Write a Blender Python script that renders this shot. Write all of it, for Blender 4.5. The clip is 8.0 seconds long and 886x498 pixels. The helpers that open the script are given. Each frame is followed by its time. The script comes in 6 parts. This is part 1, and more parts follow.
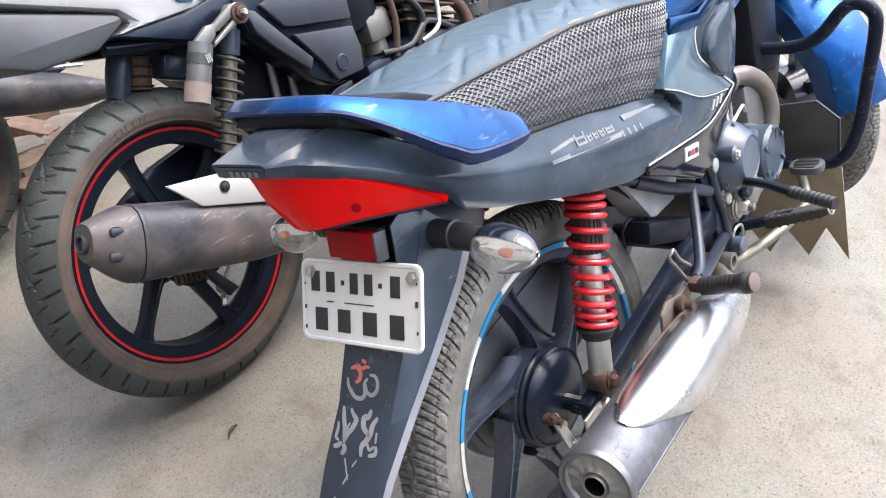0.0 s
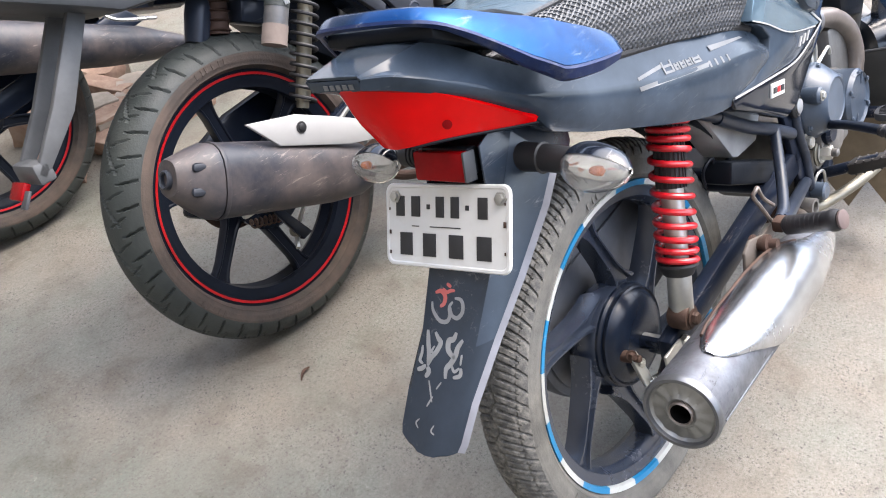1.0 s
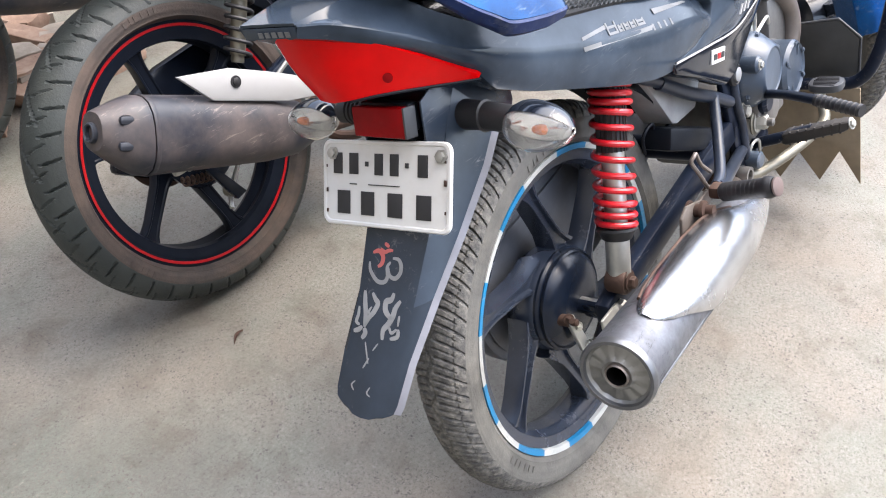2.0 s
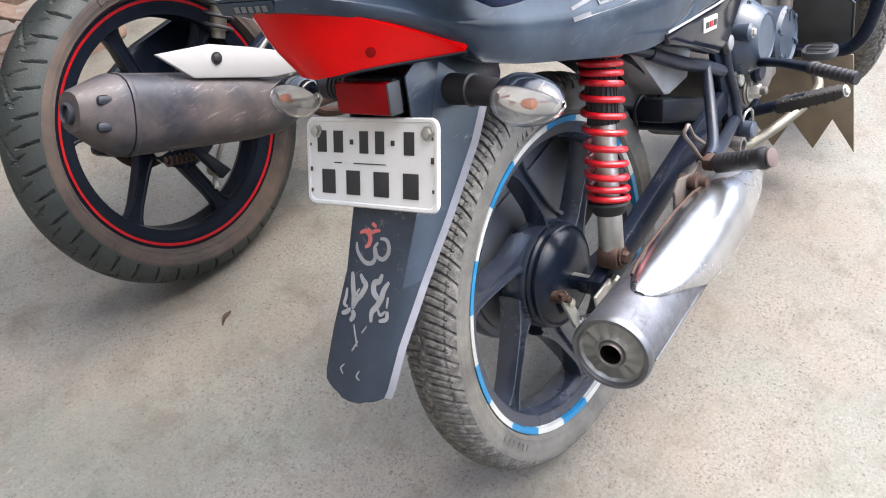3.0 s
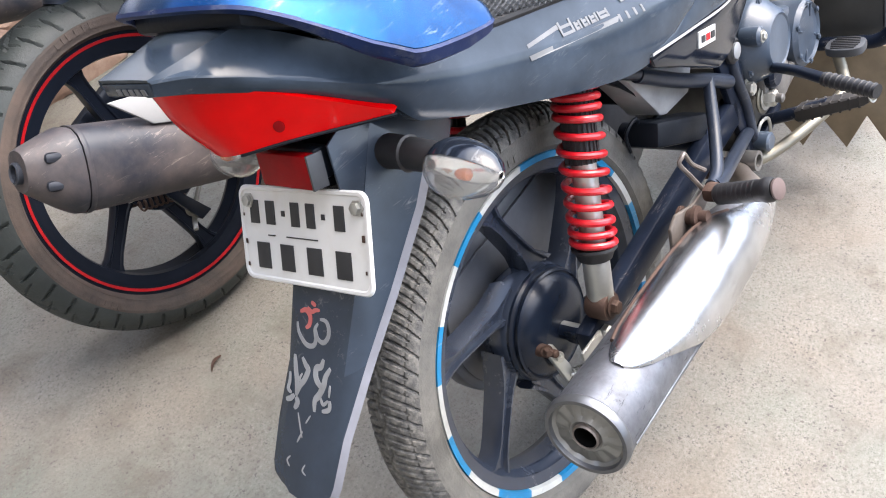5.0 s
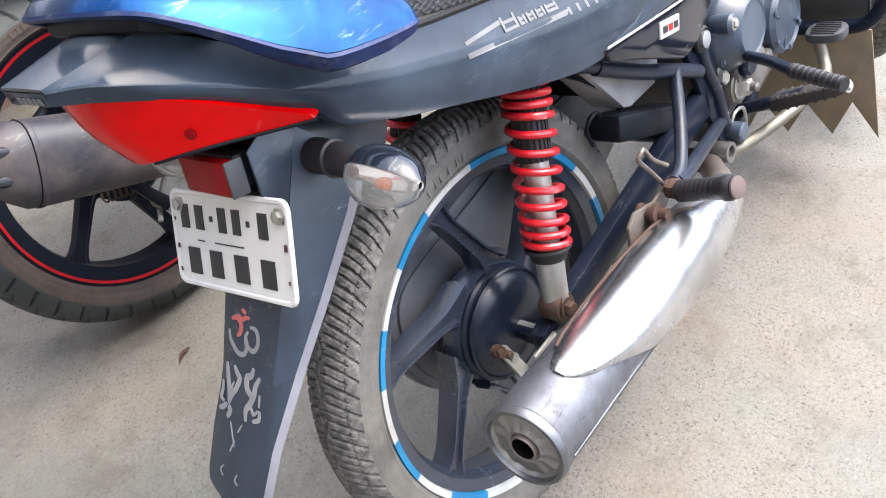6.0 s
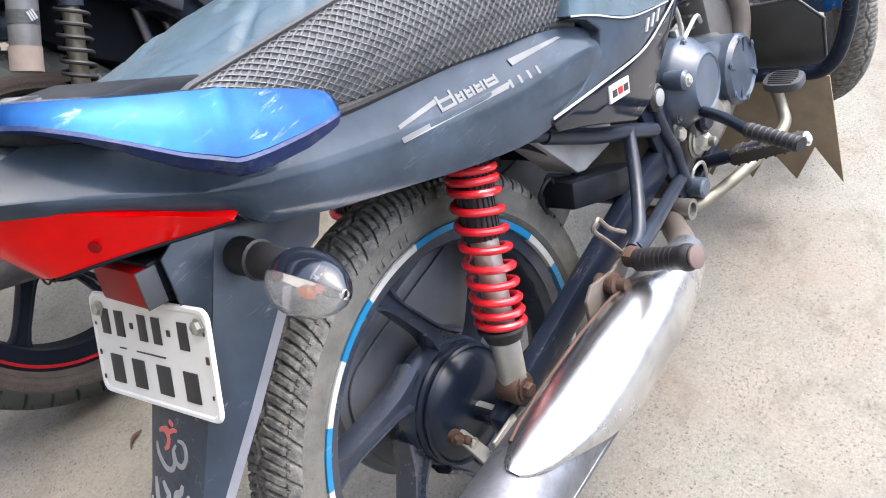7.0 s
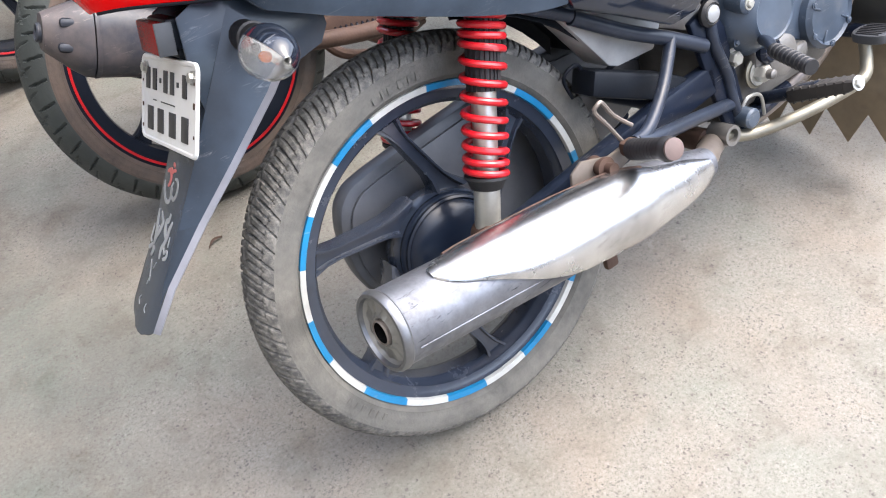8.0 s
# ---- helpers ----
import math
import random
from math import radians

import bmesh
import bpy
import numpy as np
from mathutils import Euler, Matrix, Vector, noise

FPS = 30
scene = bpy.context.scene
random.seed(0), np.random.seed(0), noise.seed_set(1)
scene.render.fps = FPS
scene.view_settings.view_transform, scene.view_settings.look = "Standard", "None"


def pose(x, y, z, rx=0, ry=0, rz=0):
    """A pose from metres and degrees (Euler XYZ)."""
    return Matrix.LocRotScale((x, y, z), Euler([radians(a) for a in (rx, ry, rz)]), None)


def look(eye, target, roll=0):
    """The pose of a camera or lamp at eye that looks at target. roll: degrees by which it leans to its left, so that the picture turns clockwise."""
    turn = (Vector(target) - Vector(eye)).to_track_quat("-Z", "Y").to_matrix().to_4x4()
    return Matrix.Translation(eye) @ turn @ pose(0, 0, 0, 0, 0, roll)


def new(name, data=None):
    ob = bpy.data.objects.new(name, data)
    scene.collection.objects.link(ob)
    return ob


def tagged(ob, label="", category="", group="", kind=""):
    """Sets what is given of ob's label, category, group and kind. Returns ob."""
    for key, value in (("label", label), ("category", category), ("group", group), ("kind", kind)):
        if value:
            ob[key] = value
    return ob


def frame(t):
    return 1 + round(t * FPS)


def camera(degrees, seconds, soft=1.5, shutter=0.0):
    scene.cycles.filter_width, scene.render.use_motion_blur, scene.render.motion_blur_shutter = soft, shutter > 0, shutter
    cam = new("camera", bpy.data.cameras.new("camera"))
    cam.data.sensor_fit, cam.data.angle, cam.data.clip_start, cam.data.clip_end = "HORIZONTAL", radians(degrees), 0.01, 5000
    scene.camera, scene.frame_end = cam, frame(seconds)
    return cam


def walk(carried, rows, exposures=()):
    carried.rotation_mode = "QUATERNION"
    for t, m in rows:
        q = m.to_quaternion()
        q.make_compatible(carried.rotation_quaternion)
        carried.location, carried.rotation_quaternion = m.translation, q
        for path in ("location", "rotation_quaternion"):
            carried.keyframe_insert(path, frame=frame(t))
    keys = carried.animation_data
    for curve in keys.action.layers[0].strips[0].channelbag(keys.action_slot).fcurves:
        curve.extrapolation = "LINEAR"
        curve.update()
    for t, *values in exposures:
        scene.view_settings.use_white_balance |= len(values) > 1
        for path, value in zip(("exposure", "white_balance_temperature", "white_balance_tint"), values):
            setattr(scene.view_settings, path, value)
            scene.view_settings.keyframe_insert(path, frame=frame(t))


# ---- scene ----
cam = camera(56.1, 8.0, 1.05)
PATH = [
    (0, (-0.8325, -0.3607, 1.3321), (0.1360, 0.3504, 0.4342), -2.21),
    (0.5, (-0.8575, -0.3517, 1.3076), (0.0521, 0.3608, 0.3511), -1.81),
    (1, (-0.8928, -0.3469, 1.2797), (0.0028, 0.4235, 0.3554), -4.33),
    (1.5, (-0.8866, -0.3415, 1.2597), (0.0469, 0.3245, 0.2927), -0.26),
    (1.7, (-0.8861, -0.3402, 1.2583), (0.0565, 0.3127, 0.2912), 0.50),
    (2.8, (-0.8736, -0.3336, 1.2545), (0.0141, 0.3544, 0.2603), -2.89),
    (3, (-0.8648, -0.3286, 1.2469), (0.0501, 0.3011, 0.2386), -0.58),
    (3.5, (-0.8605, -0.3271, 1.2391), (0.0457, 0.3007, 0.2219), -1.72),
    (4, (-0.8438, -0.3307, 1.2378), (0.0577, 0.3058, 0.2218), -3.39),
    (4.5, (-0.7580, -0.3398, 1.2231), (0.0868, 0.2933, 0.1575), -4.33),
    (4.7, (-0.7158, -0.3381, 1.2398), (0.1399, 0.3440, 0.2140), -5.96),
    (5.8, (-0.6020, -0.3770, 1.2550), (0.1593, 0.3428, 0.1816), -9.16),
    (6, (-0.5849, -0.3841, 1.2464), (0.2023, 0.3169, 0.1792), -7.91),
    (6.5, (-0.5642, -0.3725, 1.2764), (0.2001, 0.4145, 0.2535), -10.21),
    (7, (-0.4933, -0.3730, 1.2477), (0.3476, 0.3221, 0.2183), -8.77),
    (7.5, (-0.4729, -0.4973, 1.2175), (0.2566, 0.3048, 0.1809), -9.17),
    (8, (-0.4706, -0.6906, 1.2019), (0.1034, 0.2145, 0.1525), -7.95),
]
walk(cam, [(t, look(eye, target, roll)) for t, eye, target, roll in PATH], [(0, 2.55), (4.5, 2.56), (7, 2.62), (8, 2.66)])

# ---- world and light: open shade under an overcast sky ----
SUN_EL, SUN_AZ = 64.0, 118.0
world = bpy.data.worlds.new("overcast_sky")
scene.world = world
world.use_nodes = True
wn = world.node_tree
sky = wn.nodes.new("ShaderNodeTexSky")
sky.sky_type, sky.sun_disc = "NISHITA", False
sky.sun_elevation, sky.sun_rotation = radians(SUN_EL), radians(SUN_AZ)
sky.air_density, sky.dust_density, sky.ozone_density = 1.0, 4.0, 1.2
haze = wn.nodes.new("ShaderNodeHueSaturation")
haze.inputs["Saturation"].default_value = 0.86
wn.links.new(sky.outputs[0], haze.inputs["Color"])
wn.links.new(haze.outputs[0], wn.nodes["Background"].inputs[0])
wn.nodes["Background"].inputs[1].default_value = 0.15
sun = new("sun", bpy.data.lights.new("sun", "SUN"))
sun.data.energy, sun.data.angle, sun.data.color = 0.45, radians(75), (1.0, 0.985, 0.96)
sun.matrix_world = look((2 * math.sin(radians(SUN_AZ)), 2 * math.cos(radians(SUN_AZ)), 2 * math.tan(radians(SUN_EL))), (0, 0, 0))

# ---- materials ----
def ramp_node(nt, fac, stops):
    r = nt.nodes.new("ShaderNodeValToRGB")
    els = r.color_ramp.elements
    while len(els) < len(stops):
        els.new(0.5)
    for e, (p, c) in zip(els, stops):
        e.position, e.color = p, (*c, 1)
    nt.links.new(fac, r.inputs[0])
    return r.outputs[0]


def noise_node(nt, vec, scale, detail=6.0, rough=0.6, distortion=0.0):
    n = nt.nodes.new("ShaderNodeTexNoise")
    n.inputs["Scale"].default_value, n.inputs["Detail"].default_value = scale, detail
    n.inputs["Roughness"].default_value, n.inputs["Distortion"].default_value = rough, distortion
    nt.links.new(vec, n.inputs["Vector"])
    return n.outputs[0]


def mix_node(nt, fac, a, b, mode="MIX"):
    m = nt.nodes.new("ShaderNodeMix")
    m.data_type, m.blend_type = "RGBA", mode
    for v, k in ((fac, 0), (a, 6), (b, 7)):
        if isinstance(v, (int, float)):
            m.inputs[k].default_value = v
        elif isinstance(v, tuple):
            m.inputs[k].default_value = (*v, 1)
        else:
            nt.links.new(v, m.inputs[k])
    return m.outputs[2]


def surface(name, color, rough=0.5, metal=0.0, dust=(0.33, 0.29, 0.24), dust_amount=0.3, dust_scale=9.0,
            grain=160.0, bump=0.15, scratch=0.0, scratch_color=(0.5, 0.5, 0.5), coat=0.0, vary=0.25, spec=0.5, worn=0.46):
    """Paint, plastic, rubber or metal with grain, patchy dust and fine scratches."""
    m = bpy.data.materials.new(name)
    m.use_nodes = True
    nt = m.node_tree
    b = nt.nodes["Principled BSDF"]
    vec = nt.nodes.new("ShaderNodeTexCoord").outputs["Object"]
    dark = tuple(c * (1 - vary) for c in color)
    light = tuple(min(1, c * (1 + vary)) for c in color)
    base = ramp_node(nt, noise_node(nt, vec, 14.0), [(0.3, dark), (0.7, light)])
    patch = noise_node(nt, vec, dust_scale, 8.0, 0.65)
    lo = 0.72 - 0.42 * min(1.0, dust_amount)
    mask = ramp_node(nt, patch, [(lo, (0, 0, 0)), (min(0.99, lo + 0.35), (min(1.0, dust_amount * 1.2),) * 3)])
    col = mix_node(nt, mask, base, dust)
    rgh = nt.nodes.new("ShaderNodeMath")
    rgh.operation = "MULTIPLY_ADD"
    nt.links.new(mask, rgh.inputs[0])
    rgh.inputs[1].default_value, rgh.inputs[2].default_value = 0.45, rough
    if scratch:
        mp = nt.nodes.new("ShaderNodeMapping")
        mp.inputs["Scale"].default_value = (14, 60, 90)
        mp.inputs["Rotation"].default_value = (0.3, 0.5, 0.9)
        nt.links.new(vec, mp.inputs[0])
        s = ramp_node(nt, noise_node(nt, mp.outputs[0], 1.3, 10.0, 0.75, 0.8), [(0.57, (0, 0, 0)), (0.66, (scratch,) * 3)])
        area = ramp_node(nt, noise_node(nt, vec, 11.0, 3.0), [(worn, (0, 0, 0)), (worn + 0.12, (1, 1, 1))])
        col = mix_node(nt, mix_node(nt, 1.0, s, area, "MULTIPLY"), col, scratch_color)
    nt.links.new(col, b.inputs["Base Color"])
    nt.links.new(rgh.outputs[0], b.inputs["Roughness"])
    b.inputs["Metallic"].default_value = metal
    b.inputs["Specular IOR Level"].default_value = spec
    b.inputs["Coat Weight"].default_value = coat
    b.inputs["Coat Roughness"].default_value = 0.08
    if bump:
        bp = nt.nodes.new("ShaderNodeBump")
        bp.inputs["Strength"].default_value, bp.inputs["Distance"].default_value = bump, 0.002
        nt.links.new(noise_node(nt, vec, grain, 4.0), bp.inputs["Height"])
        nt.links.new(bp.outputs[0], b.inputs["Normal"])
    return m


def concrete():
    m = bpy.data.materials.new("concrete")
    m.use_nodes = True
    nt = m.node_tree
    b = nt.nodes["Principled BSDF"]
    vec = nt.nodes.new("ShaderNodeTexCoord").outputs["Object"]
    base = ramp_node(nt, noise_node(nt, vec, 1.3, 8.0, 0.55), [(0.32, (0.136, 0.133, 0.123)), (0.52, (0.165, 0.163, 0.151)), (0.72, (0.190, 0.189, 0.177))])
    blot = ramp_node(nt, noise_node(nt, vec, 9.0, 10.0, 0.68, 0.3), [(0.32, (0.70, 0.66, 0.60)), (0.5, (1.0, 0.99, 0.97)), (0.72, (1.12, 1.12, 1.1))])
    col = mix_node(nt, 0.9, base, blot, "MULTIPLY")
    grain = ramp_node(nt, noise_node(nt, vec, 150.0, 6.0, 0.7), [(0.30, (0.45, 0.42, 0.38)), (0.44, (0.93, 0.92, 0.90)), (0.58, (1.05, 1.05, 1.05)), (0.70, (1.4, 1.4, 1.39))])
    rough_area = ramp_node(nt, noise_node(nt, vec, 2.2, 4.0), [(0.35, (0.5, 0.5, 0.5)), (0.62, (1.0, 1.0, 1.0))])
    col = mix_node(nt, rough_area, col, mix_node(nt, 1.0, col, grain, "MULTIPLY"))
    tint = ramp_node(nt, noise_node(nt, vec, 3.5, 6.0, 0.6, 0.4), [(0.36, (0.94, 1.0, 0.97)), (0.5, (1.0, 0.995, 0.975)), (0.66, (1.055, 0.985, 0.935))])
    col = mix_node(nt, 1.0, col, tint, "MULTIPLY")
    # shade painted into the colour: darker towards -x, its border broken by noise
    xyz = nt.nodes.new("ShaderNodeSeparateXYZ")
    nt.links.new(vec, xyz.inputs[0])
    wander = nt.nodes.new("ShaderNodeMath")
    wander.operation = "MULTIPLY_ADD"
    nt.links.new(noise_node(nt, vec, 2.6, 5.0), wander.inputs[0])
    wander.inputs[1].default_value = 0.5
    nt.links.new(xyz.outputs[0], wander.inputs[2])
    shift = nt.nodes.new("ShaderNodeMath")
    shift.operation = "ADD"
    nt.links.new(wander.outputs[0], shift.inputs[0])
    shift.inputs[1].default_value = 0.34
    lit_side = ramp_node(nt, shift.outputs[0], [(0.0, (0, 0, 0)), (0.25, (1, 1, 1))])
    col = mix_node(nt, 1.0, col, mix_node(nt, lit_side, (0.6, 0.63, 0.625), (1.03, 1.01, 0.99)), "MULTIPLY")
    scuff = ramp_node(nt, noise_node(nt, vec, 26.0, 8.0, 0.72, 0.5), [(0.62, (0, 0, 0)), (0.76, (0.4, 0.4, 0.4))])
    col = mix_node(nt, scuff, col, (0.30, 0.29, 0.27))

    def specks(scale, size, patchy, amount, col):
        mp = nt.nodes.new("ShaderNodeVectorMath")
        mp.operation = "ADD"
        nt.links.new(vec, mp.inputs[0])
        wob = nt.nodes.new("ShaderNodeTexNoise")
        wob.inputs["Scale"].default_value = scale * 1.7
        nt.links.new(vec, wob.inputs["Vector"])
        sc = nt.nodes.new("ShaderNodeVectorMath")
        sc.operation = "SCALE"
        sc.inputs["Scale"].default_value = 0.9 / scale
        nt.links.new(wob.outputs["Color"], sc.inputs[0])
        nt.links.new(sc.outputs[0], mp.inputs[1])
        v = nt.nodes.new("ShaderNodeTexVoronoi")
        v.inputs["Scale"].default_value = scale
        nt.links.new(mp.outputs[0], v.inputs["Vector"])
        spots = ramp_node(nt, v.outputs["Distance"], [(size, (1, 1, 1)), (size * 1.8, (0, 0, 0))])
        keep = ramp_node(nt, noise_node(nt, vec, patchy, 5.0), [(0.41, (0, 0, 0)), (0.56, (amount,) * 3)])
        hue = ramp_node(nt, noise_node(nt, vec, 60.0, 2.0), [(0.4, (0.06, 0.055, 0.05)), (0.62, (0.14, 0.12, 0.105))])
        return mix_node(nt, mix_node(nt, 1.0, spots, keep, "MULTIPLY"), col, hue)
    col = specks(38.0, 0.075, 7.0, 0.75, col)
    col = specks(70.0, 0.12, 11.0, 0.85, col)
    col = specks(130.0, 0.18, 8.0, 0.8, col)
    col = specks(300.0, 0.22, 9.0, 0.6, col)
    stain = ramp_node(nt, noise_node(nt, vec, 4.0, 7.0, 0.6, 0.6), [(0.54, (0, 0, 0)), (0.8, (0.4, 0.4, 0.4))])
    col = mix_node(nt, stain, col, (0.16, 0.14, 0.12))
    mp = nt.nodes.new("ShaderNodeMapping")
    mp.inputs["Scale"].default_value, mp.inputs["Rotation"].default_value = (3.0, 40.0, 1.0), (0, 0, 0.5)
    nt.links.new(vec, mp.inputs[0])
    streak = ramp_node(nt, noise_node(nt, mp.outputs[0], 1.0, 6.0, 0.7, 0.5), [(0.68, (0, 0, 0)), (0.82, (0.4, 0.4, 0.4))])
    col = mix_node(nt, streak, col, (0.13, 0.115, 0.10))
    nt.links.new(col, b.inputs["Base Color"])
    b.inputs["Roughness"].default_value = 0.85
    bp = nt.nodes.new("ShaderNodeBump")
    bp.inputs["Strength"].default_value, bp.inputs["Distance"].default_value = 0.6, 0.004
    nt.links.new(noise_node(nt, vec, 130.0, 8.0, 0.75), bp.inputs["Height"])
    nt.links.new(bp.outputs[0], b.inputs["Normal"])
    return m


def clear_lens(name, color, transmission=1.0, rough=0.05):
    m = bpy.data.materials.new(name)
    m.use_nodes = True
    b = m.node_tree.nodes["Principled BSDF"]
    b.inputs["Base Color"].default_value = (*color, 1)
    b.inputs["Transmission Weight"].default_value = transmission
    b.inputs["Roughness"].default_value, b.inputs["IOR"].default_value = rough, 1.3
    return m


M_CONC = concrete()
M_BLACK = surface("black_gloss_plastic", (0.008, 0.011, 0.018), 0.12, dust_amount=0.12, coat=0.3, scratch=0.25, bump=0.03)
M_PANEL = surface("grey_metallic_paint", (0.036, 0.049, 0.068), 0.14, 0.0, dust=(0.07, 0.078, 0.085), dust_amount=0.2, dust_scale=5.0, coat=0.0, scratch=0.25, scratch_color=(0.2, 0.2, 0.2), bump=0.03, spec=0.2)
M_MATT = surface("matt_black_plastic", (0.007, 0.009, 0.013), 0.4, dust=(0.16, 0.15, 0.14), dust_amount=0.2, bump=0.1, spec=0.15)
M_FLAP = surface("dark_grey_mudguard_plastic", (0.021, 0.031, 0.047), 0.24, dust_amount=0.14, scratch=0.15, bump=0.04, spec=0.5)
M_BLUE = surface("blue_metallic_paint", (0.001, 0.034, 0.115), 0.2, 0.75, dust=(0.04, 0.06, 0.1), dust_amount=0.2, scratch=0.45, scratch_color=(0.2, 0.25, 0.32), coat=0.12, bump=0.02, worn=0.4, vary=0.4, spec=0.2)
M_SCUFF = surface("scuffed_blue_edge", (0.006, 0.018, 0.075), 0.4, 0.2, dust=(0.14, 0.145, 0.16), dust_amount=0.5, dust_scale=60.0, scratch=1.0, scratch_color=(0.22, 0.22, 0.22), bump=0.1, spec=0.3)
M_RED = surface("red_lens", (0.68, 0.001, 0.002), 0.05, dust=(0.3, 0.002, 0.003), dust_amount=0.12, scratch=0.3, scratch_color=(0.5, 0.06, 0.05), coat=0.0, bump=0.0, vary=0.12, spec=0.15)
M_REFLECT = surface("red_reflector", (0.22, 0.002, 0.004), 0.2, dust_amount=0.08, coat=0.0, grain=420.0, bump=0.4, spec=0.12)
M_TYRE = surface("worn_rubber", (0.08, 0.078, 0.071), 0.75, dust=(0.185, 0.177, 0.158), dust_amount=0.75, dust_scale=16.0, grain=260.0, bump=0.5)
M_TREAD = surface("black_tread_rubber", (0.068, 0.067, 0.064), 0.72, dust=(0.27, 0.256, 0.228), dust_amount=0.75, dust_scale=90.0, grain=260.0, bump=0.6)
M_TYRE2 = surface("dusty_rubber", (0.042, 0.036, 0.033), 0.75, dust=(0.12, 0.088, 0.071), dust_amount=0.8, dust_scale=7.0, grain=240.0, bump=0.5)
M_TREAD2 = surface("worn_tread_rubber", (0.026, 0.032, 0.031), 0.55, dust=(0.075, 0.08, 0.071), dust_amount=0.55, dust_scale=10.0, grain=200.0, bump=0.4)
M_CASE = surface("dark_grey_case_plastic", (0.085, 0.091, 0.104), 0.38, dust=(0.1, 0.094, 0.086), dust_amount=0.35, bump=0.06, spec=0.4)
M_ALLOY = surface("dark_alloy", (0.021, 0.028, 0.044), 0.25, 0.0, dust=(0.1, 0.094, 0.086), dust_amount=0.38, dust_scale=14.0, bump=0.06, spec=0.7)
M_ALLOY2 = surface("black_alloy", (0.006, 0.0085, 0.015), 0.35, 0.0, dust=(0.1, 0.085, 0.075), dust_amount=0.14, bump=0.06, spec=0.2)
M_DRUM = surface("black_painted_drum", (0.007, 0.011, 0.021), 0.26, dust_amount=0.06, bump=0.04, spec=0.3)
M_TAPEB = surface("blue_tape", (0.006, 0.15, 0.32), 0.35, dust=(0.2, 0.24, 0.26), dust_amount=0.25, scratch=0.5, scratch_color=(0.3, 0.32, 0.33), bump=0.0)
M_TAPEW = surface("white_tape", (0.4, 0.41, 0.395), 0.4, dust=(0.22, 0.21, 0.19), dust_amount=0.45, scratch=0.5, scratch_color=(0.12, 0.12, 0.12), bump=0.0)
M_TAPER = surface("red_tape", (0.36, 0.006, 0.01), 0.35, dust_amount=0.15, bump=0.0)
M_CHROME = surface("scratched_chrome", (0.62, 0.625, 0.64), 0.27, 1.0, dust=(0.38, 0.37, 0.35), dust_amount=0.32, scratch=1.0, scratch_color=(0.1, 0.1, 0.11), bump=0.06, grain=40.0, worn=0.38)
M_STEEL = surface("dull_steel", (0.24, 0.245, 0.26), 0.36, 0.75, dust=(0.1, 0.1, 0.108), dust_amount=0.45, scratch=0.7, scratch_color=(0.05, 0.05, 0.06), bump=0.05)
M_MUFFLER = surface("scuffed_muffler_steel", (0.19, 0.2, 0.225), 0.36, 0.8, dust=(0.085, 0.086, 0.095), dust_amount=0.85, dust_scale=15.0, scratch=1.0, scratch_color=(0.012, 0.013, 0.017), bump=0.05, worn=0.4)
M_PIPE = surface("heat_browned_pipe", (0.22, 0.19, 0.17), 0.38, 0.6, dust=(0.17, 0.11, 0.08), dust_amount=0.5, bump=0.08)
M_RUST = surface("rusty_steel", (0.06, 0.034, 0.025), 0.7, 0.3, dust=(0.14, 0.085, 0.06), dust_amount=0.5, dust_scale=30.0, bump=0.4)
M_FRAME = surface("black_frame_paint", (0.009, 0.013, 0.024), 0.28, 0.0, dust=(0.17, 0.135, 0.105), dust_amount=0.3, dust_scale=24.0, scratch=0.5, scratch_color=(0.3, 0.28, 0.26), bump=0.05, spec=0.13)
M_GREYT = surface("grey_frame_tube", (0.02, 0.026, 0.04), 0.28, 0.0, dust=(0.2, 0.175, 0.15), dust_amount=0.22, dust_scale=24.0, scratch=0.2, scratch_color=(0.35, 0.33, 0.31), bump=0.06, spec=0.3)
M_SPRING = surface("red_spring_paint", (0.40, 0.006, 0.012), 0.3, dust=(0.4, 0.16, 0.13), dust_amount=0.2, coat=0.3, bump=0.02)
M_ZINC = surface("zinc_plated_steel", (0.46, 0.46, 0.43), 0.35, 0.7, dust=(0.26, 0.21, 0.15), dust_amount=0.4, bump=0.05)
M_VINYL = surface("blue_grey_vinyl", (0.03, 0.056, 0.075), 0.38, dust=(0.07, 0.095, 0.115), dust_amount=0.28, dust_scale=4.0, grain=300.0, bump=0.2, vary=0.1, spec=0.4)
M_MESHBASE = surface("dark_mesh_backing", (0.115, 0.118, 0.122), 0.55, dust_amount=0.2, bump=0.1)
M_MESH = surface("grey_mesh_cord", (0.15, 0.155, 0.165), 0.35, dust=(0.16, 0.155, 0.15), dust_amount=0.15, grain=400.0, bump=0.2)
M_RUBBER = surface("black_rubber", (0.013, 0.013, 0.015), 0.55, dust=(0.075, 0.068, 0.062), dust_amount=0.22, dust_scale=20.0, bump=0.15)
M_PLATE = surface("white_enamel_plate", (0.64, 0.645, 0.63), 0.3, dust=(0.46, 0.42, 0.34), dust_amount=0.42, dust_scale=22.0, bump=0.02, vary=0.05)
M_INK = surface("black_ink", (0.02, 0.021, 0.024), 0.4, dust_amount=0.05, bump=0.0)
M_PLATE2 = surface("worn_black_panel", (0.028, 0.032, 0.042), 0.42, dust=(0.1, 0.1, 0.105), dust_amount=0.25, bump=0.08, spec=0.4)
M_SHIELD = surface("dusty_black_rubber_sheet", (0.04, 0.041, 0.04), 0.5, dust=(0.13, 0.125, 0.112), dust_amount=0.45, dust_scale=8.0, bump=0.1)
M_FOAM = surface("brown_foam", (0.2, 0.165, 0.125), 0.9, dust_amount=0.3, bump=0.3)
